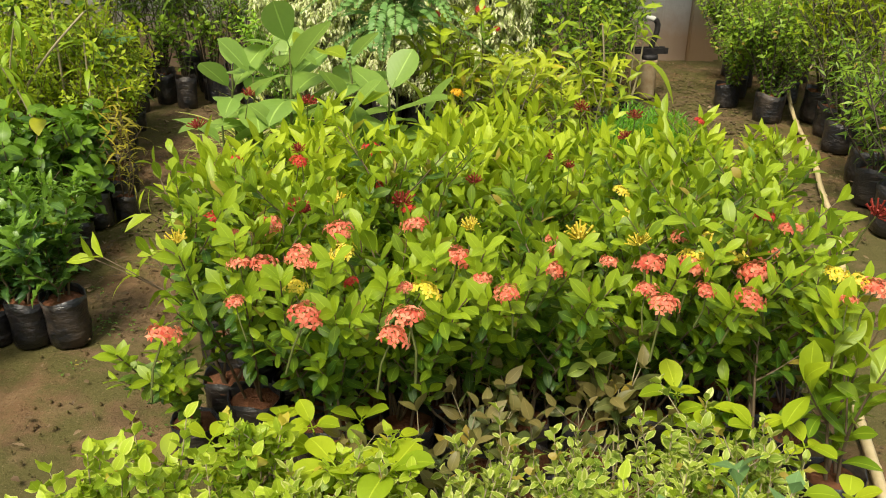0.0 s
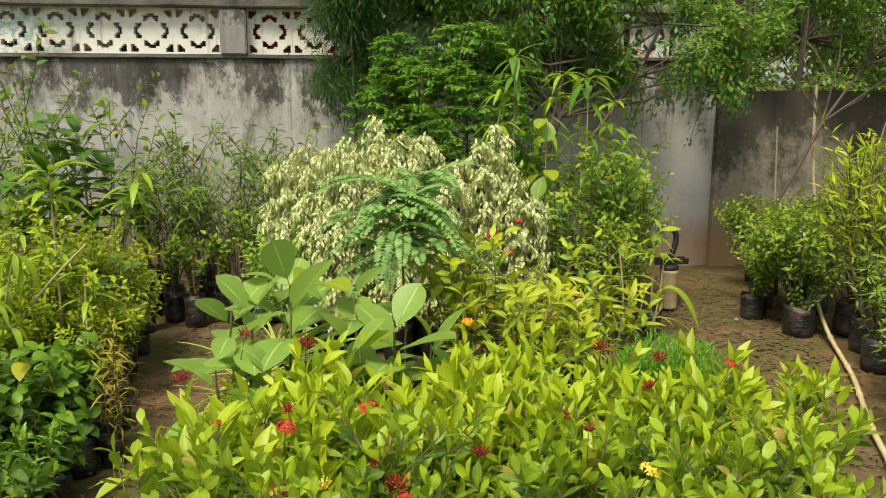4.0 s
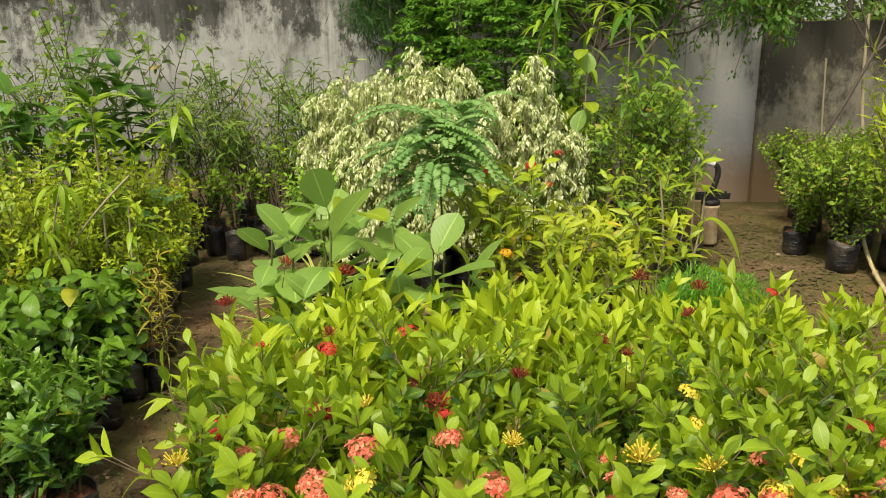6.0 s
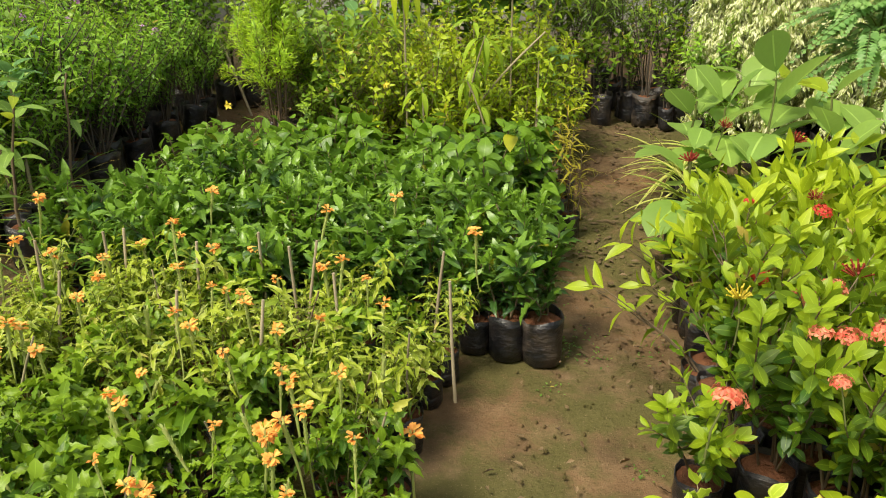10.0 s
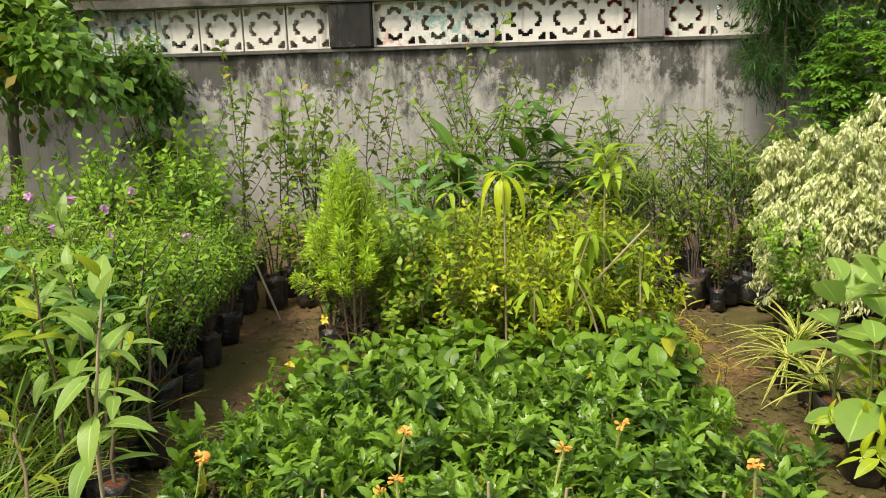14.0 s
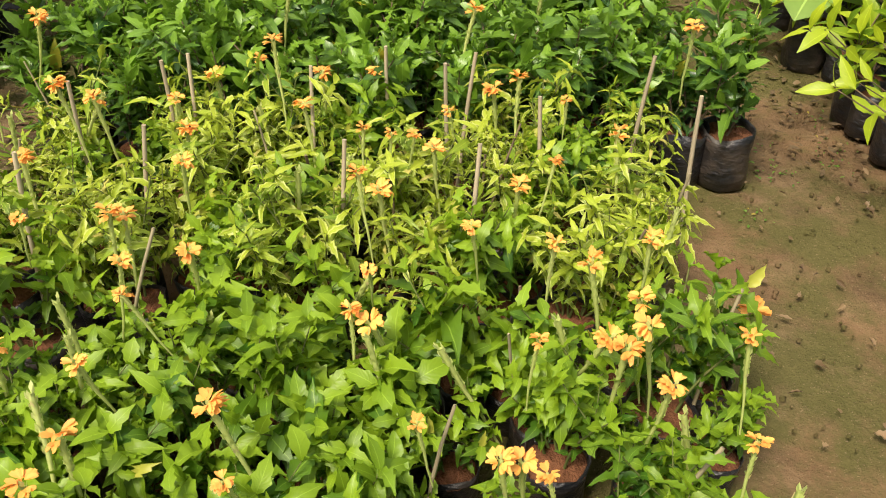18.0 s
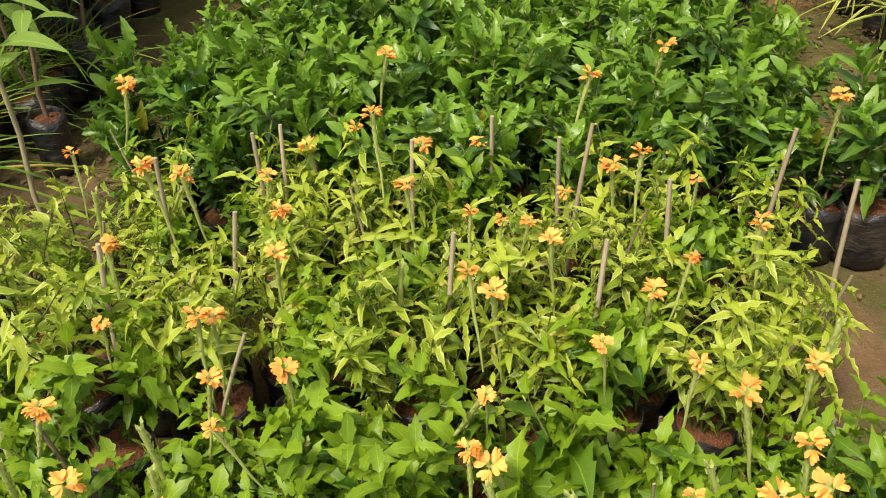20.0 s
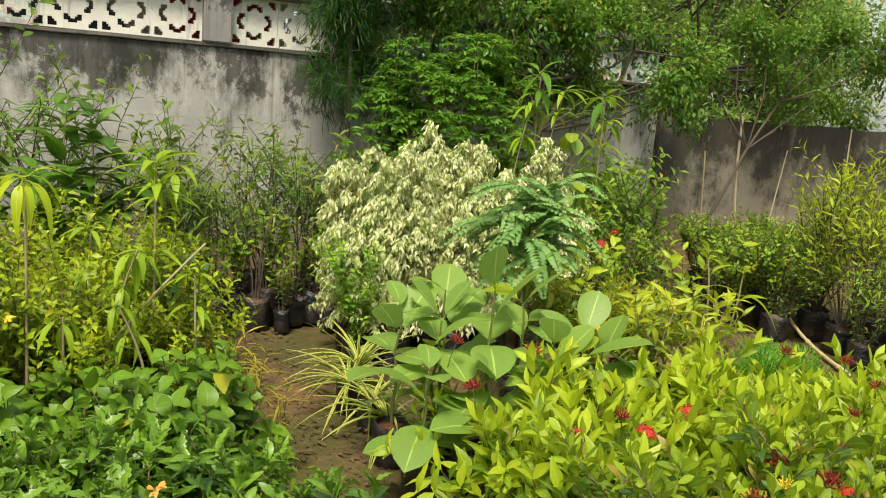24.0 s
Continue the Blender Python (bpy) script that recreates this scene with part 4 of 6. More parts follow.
bamboo_pole()
stick("stake", (0.84, 1.28, 0.36), (0.70, 1.58, 0.42), 0.006, "dry pale cane lying across the lime shrubs", "stake", CANE, 0.006)
stick("stake", (0.03, 1.54, 0.0), (0.005, 1.75, 0.49), 0.008, "weathered grey wooden stake leaning in the bed", "stake", BARK)
stick("stake", (0.80, 1.60, 0.30), (0.93, 1.40, 0.16), 0.007, "dry broken cane lying across the shrubs", "stake")

# ---- crossandra bed ----
def cross_build(stems, ln, wd, h, curl=0.6):
    return lambda r, lv, st, z: shoots(r, lv, st, z, stems, h - z, 0.085, 0.020, ln, wd, 0.45, True, 0.25, 0.003, curl, 2, 0.45)


cross_in = lambda x, y: x > -2.25 + max(0, 2.2 - y) * 0.35 and x < -0.60 - (2.9 - y) * 0.04  # noqa: E731
near_spots = bed(-2.4, -0.55, 1.45, 2.45, 0.138, R, cross_in, 0.35)
far_spots = bed(-2.3, -0.55, 2.5, 3.06, 0.140, R, cross_in, 0.35)
cross = spread_out([potted("potted_crossandra", "leafy green crossandra in a black bag", "potted plant", "crossandra", R, 0.055, 0.13, cross_build(5, ln, wd, 0.30), "ruffled", L_CROSS, STEM_GREEN) for ln, wd in ((0.038, 0.018), (0.046, 0.024), (0.042, 0.021), (0.036, 0.017), (0.052, 0.029), (0.043, 0.022))], near_spots, R, (0.75, 1.15))
cross += spread_out([potted("potted_crossandra", "pale yellowish crossandra in a black bag", "potted plant", "pale crossandra", R, 0.055, 0.13, cross_build(7, 0.035, 0.0125, 0.33, 0.9), "ruffled", L_CROSSY, STEM_GREEN) for _ in range(5)], [s for k, s in enumerate(far_spots) if k % 4], R, (0.8, 1.15))
cross += spread_out([potted("potted_crossandra", "leafy green crossandra in a black bag", "potted plant", "crossandra", R, 0.055, 0.13, cross_build(6, 0.039, 0.0185, 0.31), "ruffled", L_CROSS, STEM_GREEN) for _ in range(2)], far_spots[::4], R, (0.8, 1.15))


def crossandra_head(rng):
    """A green bract spike with a fan of orange petals round its top."""
    spike = Leaves()
    for i in range(24):
        s = i / 24
        a = i * 1.571 + 0.2
        d = np.array([math.cos(a) * 0.20, math.sin(a) * 0.20, 1.0])
        spike.put((0.002 * math.cos(a), 0.002 * math.sin(a), -0.105 + 0.10 * s), d, (math.cos(a), math.sin(a), 0.2), 0.018, 0.008, -0.12, s)
    g = spike.into(Geo(), "tiny")
    tube(g, [(0.012, 0.0, -0.24), (0.004, 0.003, -0.16), (0, 0, -0.10), (0, 0, -0.01)], 0.0022, 0.0052, 5)
    pet = Leaves()
    for k in range(rng.integers(4, 8)):
        a0 = k * 6.283 / 4.6 + rng.normal(0, 0.4)
        c = np.array([math.cos(a0) * 0.006, math.sin(a0) * 0.006, 0.0])
        c[2] = rng.uniform(-0.012, 0.006)
        lift = rng.uniform(-0.1, 0.9)
        for j in (-1, -0.45, 0.1, 0.55, 1):
            a = a0 + j * 0.62 + rng.normal(0, 0.1)
            pet.put(c, (math.cos(a), math.sin(a), lift + rng.normal(0, 0.15)), (0, 0, 1), rng.uniform(0.017, 0.024), rng.uniform(0.008, 0.011), rng.uniform(0, 0.5), rng.uniform())
    return g, pet.into(Geo(), "petal")


SPIKES = []
for _ in range(4):
    sg, pg = crossandra_head(R)
    SPIKES.append((sg.mesh("flower_spike", L_BRACT), pg.mesh("petals", P_ORANGE)))


def crossandra_flower(x, y, z, size=1.0):
    a, b = SPIKES[R.integers(4)]
    s = link_mesh("flower_spike", a, None, "green bract spike on a thin stalk")
    under(s, nearest(cross, x, y), pose(x, y, z, R.normal(0, 8), R.normal(0, 8), R.uniform(0, 360)) @ Matrix.Diagonal((size, size, size, 1)))
    p = link_mesh("petals", b, s, "fan of soft orange petals")


TALL_X = [(-1.52, 3.24), (-2.08, 3.07), (-1.06, 3.13), (-0.88, 3.30), (-0.56, 3.04), (-1.91, 2.72), (-1.51, 2.94)]
CROSS_X = [(-1.58, 3.1), (-1.67, 3.0), (-1.3, 3.05), (-1.42, 3.01), (-1.02, 2.95), (-0.96, 2.96), (-0.86, 2.88), (-1.12, 2.82), (-0.77, 2.74), (-1.3, 2.76), (-1.24, 2.73), (-1.19, 2.72),
           (-1.15, 2.66), (-0.91, 2.61), (-1.96, 2.61), (-1.43, 2.8), (-1.9, 2.85), (-1.67, 2.75), (-1.72, 2.86), (-1.72, 2.41), (-1.66, 2.28), (-1.66, 2.06), (-1.61, 2.15), (-1.08, 2.38),
           (-0.93, 2.38), (-0.88, 2.31), (-0.77, 2.36), (-1.25, 2.28), (-1.24, 2.16), (-1.27, 2.17), (-0.98, 2.12), (-0.85, 2.1), (-0.82, 2.12), (-0.87, 2.13), (-0.81, 2.22), (-0.66, 2.13),
           (-0.8, 2.02), (-1.63, 1.92), (-1.44, 1.96), (-1.16, 1.94), (-1.05, 1.88), (-1.02, 1.89), (-0.99, 1.86)]
CROSS_Y = [(-1.63, 1.82), (-1.63, 1.78), (-1.29, 2.53), (-1.25, 2.52), (-0.99, 2.5), (-2.18, 2.95), (-1.8, 2.09), (-1.86, 2.37), (-1.9, 2.22), (-1.71, 2.44), (-1.55, 2.3), (-1.64, 2.6), (-1.0, 1.75), (-0.72, 1.9), (-1.4, 1.85)]
crossandra_flower(-0.58, 2.31, 0.31, 1.1)
for fx, fy in TALL_X:
    crossandra_flower(fx, fy, 0.53, 0.88)
for fx, fy in CROSS_X + CROSS_Y:
    crossandra_flower(fx, fy, 0.42 + R.normal(0, 0.012), R.uniform(0.55, 0.98))
for host in cross:
    if R.uniform() < 0.2:
        hx, hy = host.matrix_basis.translation.x + R.normal(0, 0.04), host.matrix_basis.translation.y + R.normal(0, 0.04)
        bud = link_mesh("flower_spike", SPIKES[R.integers(4)][0], None, "green bract spike without petals")
        under(bud, host, pose(hx, hy, R.uniform(0.34, 0.42), R.normal(0, 14), R.normal(0, 14), R.uniform(0, 360)))
for sx, sy in [(-1.94, 2.84), (-1.77, 2.95), (-1.72, 2.65), (-1.72, 2.99), (-1.93, 2.54), (-1.43, 2.93), (-1.27, 3.04), (-1.13, 2.95), (-1.06, 3.01), (-0.93, 2.79), (-0.65, 3.0), (-0.59, 2.8), (-1.32, 2.6), (-1.06, 2.59)]:
    stick("stake", (sx + R.normal(0, 0.03), sy - 0.03 + R.normal(0, 0.02), 0.08), (sx, sy, 0.47), 0.0054, "thin dry cane stake among the crossandra", "stake", CANE, 0.004, 6, 5)["group"] = "stakes in the crossandra"

for k in range(26):
    host = cross[R.integers(len(cross))].matrix_basis.translation
    bx, by = host.x + R.normal(0, 0.03), host.y + R.normal(0, 0.03)
    cane = stick("stake", (bx, by, 0.10), (bx + R.normal(0, 0.05), by + R.normal(0, 0.05), R.uniform(0.30, 0.42)), R.uniform(0.0025, 0.0045), "thin dry bare stem among the crossandra", "stake", STEM_PALE if k % 2 else STEM_BROWN, 0.012, 5, 5)
    cane["group"] = "dry stems in the crossandra"

# ---- dark leafy bed, hibiscus and golden shrubs behind it ----
gard_in = lambda x, y: x > -2.24 + 0.09 * (y > 3.8) and x < -0.46  # noqa: E731
spread_out([potted("potted_gardenia", "dark green shrub with toothed glossy leaves in a black bag", "potted plant", "dark green shrubs", R, 0.06, 0.15,
                   lambda r, lv, st, z: shoots(r, lv, st, z, 6, 0.38 - z, 0.08, 0.0095, 0.056, 0.0235, 0.85, False, 0.18, 0.004, 0.65, 1, 0.6), "toothed", L_GARD, STEM_BROWN) for _ in range(6)],
           [(-0.36, 3.22), (-0.48, 3.23), (-0.60, 3.24)] + bed(-2.24, -0.46, 3.16, 3.9, 0.14, R, lambda x, y: gard_in(x, y) and not (x > -0.75 and y < 3.36)), R, (0.82, 1.2))
hibiscus = spread_out([potted("potted_hibiscus", "hibiscus with broad bright green leaves in a black bag", "potted plant", "hibiscus", R, 0.06, 0.15,
                   lambda r, lv, st, z: shoots(r, lv, st, z, 5, 0.42 - z, 0.10, 0.019, ln, ln * 0.70, 0.2, False, 0.2, 0.004, 0.5, 1, 0.65), "ovate_fine", L_HIB, STEM_BROWN) for ln in (0.050, 0.060, 0.068, 0.078, 0.054, 0.064)],
           [(x, y, 0.95) for x, y in bed(-2.2, -0.46, 3.98, 4.66, 0.145, R, lambda x, y: gard_in(x, y) and not (x < -1.75 and y > 4.4))], R, (0.75, 1.25), 14.0)
YELLOW_FLOWER = dome_head(R, 2, 0.008, 0.024, 5).mesh("trumpet_flower", P_YELLOW)
for fx, fy, fz in [(-2.02, 4.42, 0.52), (-2.10, 4.12, 0.42), (-1.28, 4.62, 0.60), (-0.95, 4.45, 0.50)]:
    fl = link_mesh("trumpet_flower", YELLOW_FLOWER, None, "half-open yellow flower")
    under(fl, nearest(hibiscus, fx, fy), pose(fx, fy, fz, R.normal(50, 20), R.normal(0, 25), R.uniform(0, 360)))
spread_out([potted("potted_duranta", "golden duranta with small yellow-green leaves in a black bag", "potted plant", "golden shrubs", R, 0.065, 0.17,
                   lambda r, lv, st, z: shoots(r, lv, st, z, 8, 0.66 - z, 0.19, 0.022, 0.038, 0.018, 0.4, True, 0.2, 0.004, 0.4, 5, 0.6), "tiny", L_DUR, STEM_BROWN) for _ in range(5)],
           [(x, y) for x, y in bed(-1.45, -0.52, 4.9, 5.85, 0.20, R)], R, (0.7, 1.15), 12.0)
spread_out([potted("potted_shrub", "mixed green nursery shrub in a black bag", "potted plant", "mixed shrubs", R, 0.065, 0.17,
                   lambda r, lv, st, z: shoots(r, lv, st, z, 8, 0.62 - z, 0.19, 0.024, 0.042, 0.022, 0.3, True, 0.2, 0.004, 0.4, 5, 0.6), "tiny", L_SMALL, STEM_BROWN) for _ in range(4)],
           bed(-2.2, -1.5, 4.95, 5.95, 0.20, R, lambda x, y: y > 5.2 or x > -1.85) + [(-1.2, 4.95), (-0.9, 5.25), (-0.65, 5.6), (-1.15, 5.6)], R, (0.7, 1.2), 12.0)


# ---- behind the ixora: broad-leaved plants, fronds, cream figs, straps ----
BROAD = [leaf_mesh("round", 0.19, 0.132, b, m) for b, m in ((0.18, L_BIG), (0.32, L_BIG), (0.10, L_BIG), (0.4, L_BIGY))]


def broad_plant(x, y, h, pairs, size, label, yellow=0.12, rng=R, meshes=BROAD, lean=(0, 0), bag=0.07, first=0.2, bare_stem=STEM_GREEN, pitch=0.12):
    ob = thing("broad_leaved_plant", label, "potted plant", "broad-leaved plants")
    if bag:
        bag_parts(ob, bag, 0.19, rng)
    st, foot = Geo(), 0.16 if bag else 0.0
    pts = [np.array([lean[0] * s * s, lean[1] * s * s, foot + (h - foot) * s]) + rng.normal(0, 0.006, 3) for s in np.linspace(0, 1, 7)]
    tube(st, pts, 0.008, 0.004, 7)
    part("stem", st, bare_stem, ob)
    turn = rng.uniform(0, 6.28)
    for i in range(pairs):
        s = first + (1 - first) * i / max(1, pairs - 1)
        p = np.array([np.interp(s, np.linspace(0, 1, 7), [q[k] for q in pts]) for k in range(3)])
        turn += 1.571 + rng.normal(0, 0.2)
        for two in range(2):
            a = turn + two * 3.1416 + rng.normal(0, 0.2)
            e = pitch + rng.uniform(-0.85, 0.55) + 1.3 * max(0, s - 0.55)
            d = (math.cos(a) * math.cos(e), math.sin(a) * math.cos(e), math.sin(e))
            k = 3 if rng.uniform() < yellow else rng.integers(3)
            leaf = link_mesh("leaf", meshes[k], ob)
            sc = size * rng.uniform(0.75, 1.1) * (0.72 if i == pairs - 1 else 1.0)
            leaf.matrix_basis = aim(p + np.array(d) * 0.03, d, (rng.normal(0, 0.2), rng.normal(0, 0.2), 1)) @ Matrix.Diagonal((sc, sc, sc, 1))
    ob.matrix_basis = pose(x, y, 0)
    return ob


BROAD_SAY = "plant with large rounded soft green leaves in a black bag"
for bx, by, bh, bp, bs in [(0.12, 3.98, 0.52, 4, 1.15), (0.14, 4.36, 0.66, 5, 1.15), (0.40, 4.06, 0.80, 6, 1.4), (0.34, 3.86, 0.50, 4, 1.15), (0.60, 3.92, 0.62, 5, 1.3), (0.80, 4.02, 0.62, 6, 1.3),
                           (0.95, 4.10, 0.54, 5, 1.15), (0.36, 4.40, 0.74, 6, 1.15), (0.66, 4.26, 0.70, 6, 1.25), (0.24, 4.18, 0.66, 5, 1.2)]:
    broad_plant(bx, by, bh, bp, bs, BROAD_SAY, 0.08, first=0.25)


def frond(rng, lv, p, d, length, pairs, leaflet, wide, droop, age, pinnae=0):
    """A feather-shaped leaf; pinnae > 0: twice divided."""
    d = unit(np.array(d, float))
    side = unit(np.cross(d, (0, 0, 1.0)))
    spine = []
    for i in range(pairs + 1):
        s = i / pairs
        q = np.array(p) + d * length * s + np.array([0, 0, -droop * length * s * s])
        spine.append(q)
        if i < 1:
            continue
        w = unit(spine[i] - spine[i - 1])
        up = np.cross(side, w)
        for k in (-1, 1):
            ll = leaflet * math.sin(3.14 * min(0.97, 0.15 + 0.8 * s)) ** 0.6
            lv.put(q, side * k + w * 0.35 + (rng.normal(0, 0.3, 3) if wide > 0.027 else 0), up, ll, wide, 0.25, min(1, age + rng.normal(0, 0.1)))
    return spine


def frond_plant(name, label, x, y, h, fronds, length, pairs, leaflet, wide, droop, mat, rng, trunk=0.007, crown=0.12, bag=True, sub=0, lift=(0.15, 0.9), pinna=0.30, fan=0.0, shape="flat"):
    ob = thing(name, label, "potted plant" if bag else "tree", "")
    if bag:
        bag_parts(ob, 0.075, 0.2, rng)
    st, lv = Geo(), Leaves()
    tube(st, [(0, 0, 0.15), (0.01, 0, h * 0.4), (-0.008, 0.006, h * 0.7), (0, 0, h)], trunk, trunk * 0.55, 7)
    for i in range(fronds):
        a = i * 2.4 + rng.normal(0, 0.2)
        z = h - crown * rng.uniform(0, 1)
        e = rng.uniform(*lift)
        d = (math.cos(a) * math.cos(e), math.sin(a) * math.cos(e), math.sin(e))
        full = length
        length = full * rng.uniform(0.6, 1.15)
        if sub:
            main = [np.array((0, 0, z)) + np.array(d) * length * s + np.array([0, 0, -droop * length * s * s]) for s in np.linspace(0, 1, sub + 1)]
            tube(st, main, 0.003, 0.0015, 4)
            w = unit(np.array(d))
            side = unit(np.cross(w, (0, 0, 1.0)))
            for j in range(1, sub + 1):
                for k in (-1, 1):
                    frond(rng, lv, main[j], side * k + w * 0.5 + np.array([0, 0, 0.05]), length * pinna * math.sin(3.14 * (0.2 + 0.65 * j / sub)) * rng.uniform(0.8, 1.15), pairs, leaflet, wide, rng.uniform(0.1, 0.5), rng.uniform(0.2, 0.9))
        else:
            tube(st, frond(rng, lv, (fan * math.cos(a * 5), fan * math.sin(a * 5), z), d, length * rng.uniform(0.7, 1.0), pairs, leaflet, wide, droop, rng.uniform(0.1, 0.9)), 0.002, 0.001, 4)
        length = full
    part("stem", st, STEM_GREEN, ob)
    tagged(part("foliage", lv.into(Geo(), shape), mat, ob), kind="stuff")
    ob.matrix_basis = pose(x, y, 0, 0, 0, rng.uniform(0, 360))
    return ob


frond_plant("flame_tree_sapling", "sapling with feathery grey-green drooping fronds in a black bag", 0.90, 4.70, 1.12, 84, 0.46, 20, 0.046, 0.025, 0.55, L_GUL, R, crown=0.34, lift=(-0.05, 0.95), fan=0.10, shape="tiny")
for fx, fy, fh, fn, fl in [(1.24, 6.78, 1.70, 34, 0.40), (1.02, 7.0, 1.92, 24, 0.34), (1.58, 6.92, 1.98, 34, 0.42), (1.88, 7.0, 1.72, 20, 0.36)]:
    frond_plant("fern_leaf_tree", "young tree with bright green divided leaves by the wall", fx, fy, fh, fn, fl, 6, 0.066, 0.028, 0.9, L_DIVIDED, R, 0.014, 0.95, False, sub=5, lift=(-0.6, 0.7), pinna=0.36)


def ficus(x, y, h, rng, wide=0.22, columns=3):
    """A weeping fig with cream-edged leaves on arching twigs."""
    ob = thing("variegated_fig", "weeping fig with dense cream-white and green leaves", "potted plant", "variegated figs")
    bag_parts(ob, 0.09, 0.22, rng)
    st, lv = Geo(), Leaves()
    for c in range(columns):
        a0, r0 = rng.uniform(0, 6.28), wide * rng.uniform(0.3, 1.0)
        top = h * rng.uniform(0.8, 1.0)
        ax = lambda s, a0=a0, r0=r0, top=top: np.array([r0 * math.cos(a0) * s, r0 * math.sin(a0) * s, 0.18 + (top - 0.18) * s])  # noqa: E731
        tube(st, [ax(s) for s in np.linspace(0, 1, 5)], 0.009, 0.003, 5)
        for i in range(34):
            s = 0.14 + 0.86 * i / 33
            a, p = i * 2.4 + rng.normal(0, 0.3), ax(s)
            ll = wide * (0.85 - 0.62 * s) * rng.uniform(0.7, 1.2) + 0.05
            out = np.array([math.cos(a), math.sin(a), 0])
            pts = [p + out * ll * u + np.array([0, 0, ll * (0.7 * u - 0.95 * u * u)]) for u in np.linspace(0, 1, 7)]
            tube(st, pts[::3], 0.002, 0.001, 4)
            for j in range(2, 7):
                for k in range(10):
                    b = rng.uniform(0, 6.28)
                    d = out * 0.5 + np.array([math.cos(b) * 0.7, math.sin(b) * 0.7, rng.uniform(-1.4, 0.0)])
                    lv.put(pts[j] + rng.normal(0, 0.013, 3), d, (out[0] * 0.4, out[1] * 0.4, 1), rng.uniform(0.030, 0.048), rng.uniform(0.014, 0.021), 0.5, rng.uniform())
    part("stem", st, STEM_PALE, ob)
    tagged(part("foliage", lv.into(Geo(), "flat"), L_FICUS, ob), kind="stuff")
    ob.matrix_basis = pose(x, y, 0)


for vx, vy, vh, vw in [(0.42, 5.80, 1.26, 0.24), (0.72, 5.85, 1.36, 0.26), (1.02, 5.80, 1.28, 0.22), (1.30, 5.75, 1.16, 0.24), (1.55, 5.70, 1.33, 0.18), (1.72, 5.70, 1.0, 0.2), (0.95, 5.55, 1.05, 0.24), (0.58, 5.55, 1.0, 0.2), (0.84, 5.72, 1.22, 0.24), (0.57, 5.74, 1.34, 0.26), (0.40, 5.62, 0.95, 0.24), (1.15, 5.6, 1.1, 0.22)]:
    ficus(vx, vy, vh, R, vw * 0.80)


fig_foot = potted("nursery_bush", "small light green bush at the foot of the pale figs", "potted plant", "", R, 0.065, 0.15,
                  lambda r, lv, st, z: shoots(r, lv, st, z, 9, 0.66 - z, 0.16, 0.018, 0.034, 0.017, 0.3, True, 0.15, 0.003, 0.4, 4, 0.5), "flat", L_FERN, STEM_GREEN)
fig_foot.matrix_basis = pose(0.34, 5.50, 0)


def strap_plant(x, y, blades, length, wide, rng, mat, label, name="strap_leaved_plant", bag=True, droop=0.9, up=0.8, group="strap-leaved plants"):
    ob = thing(name, label, "potted plant", group)
    if bag:
        bag_parts(ob, 0.065, 0.15, rng)
    lv = Leaves()
    for i in range(blades):
        a = i * 2.4 + rng.normal(0, 0.3)
        e = up + rng.normal(0, 0.3)
        d = (math.cos(a) * math.cos(e), math.sin(a) * math.cos(e), math.sin(e))
        lv.put((0.015 * math.cos(a), 0.015 * math.sin(a), 0.13 if bag else 0.0), d, (0, 0, 1), length * rng.uniform(0.6, 1.1), wide * rng.uniform(0.7, 1.1), droop * rng.uniform(0.4, 1.2), rng.uniform())
    tagged(part("leaves", lv.into(Geo(), "strap"), mat, ob), kind="stuff")
    ob.matrix_basis = pose(x, y, 0)


STRAP_SAY = "tufted plant with arching yellow-striped strap leaves in a black bag"
for sx, sy, sn, sl in [(0.15, 4.98, 42, 0.37), (0.19, 4.74, 30, 0.33), (0.28, 5.24, 34, 0.36), (0.18, 4.50, 24, 0.30)]:
    strap_plant(sx, sy, sn, sl, 0.016, R, L_STRAP, STRAP_SAY)

spread_out([potted("potted_croton", "croton with narrow yellow and green leaves in a black bag", "potted plant", "yellow crotons", R, 0.065, 0.16,
                      lambda r, lv, st, z: shoots(r, lv, st, z, 5, 0.58 - z, 0.13, 0.02, 0.085, 0.022, 0.4, False, 0.15, 0.005, 0.45, 2, 0.4), "lance", L_CROTON, STEM_PALE) for _ in range(4)],
           [(1.20, 4.62), (1.38, 4.75), (1.56, 4.58), (1.74, 4.72), (1.32, 4.98), (1.52, 4.98), (1.72, 5.0), (1.90, 4.55), (1.66, 4.38), (1.42, 4.42), (1.18, 4.95, 1.1), (1.86, 4.95)], R)
tallred = spread_out([potted("potted_ixora", "tall leggy red-flowered ixora in a black bag", "potted plant", "", R, 0.065, 0.16,
                      lambda r, lv, st, z: shoots(r, lv, st, z, 3, 0.84 - z, 0.14, 0.06, 0.085, 0.035, 0.35, True, 0.45, 0.005, 0.3, 1), "lance", L_IXB, STEM_BROWN)], [(1.35, 4.78), (1.15, 4.72, 0.97), (1.9, 4.75, 0.95)], R)
for fx, fy, fz, fs in [(1.33, 4.75, 0.86, 1.0), (1.48, 4.85, 0.90, 0.7), (1.10, 4.70, 0.84, 0.7), (1.45, 4.9, 0.74, 0.6)]:
    flower(tallred, "red", fx, fy, fz, fs)
DROOP = [leaf_mesh("ovate_fine", 0.17, 0.05, b, m) for b, m in ((0.6, L_BIGY), (0.5, L_ROUND), (0.8, L_BIGY), (0.7, L_ROUND))]
broad_plant(2.08, 4.60, 0.72, 4, 1.25, "sapling with drooping yellow-green leaves in a black bag", 0.3, R, DROOP, (0.05, 0), 0.065, 0.55, STEM_PALE, 0.25)
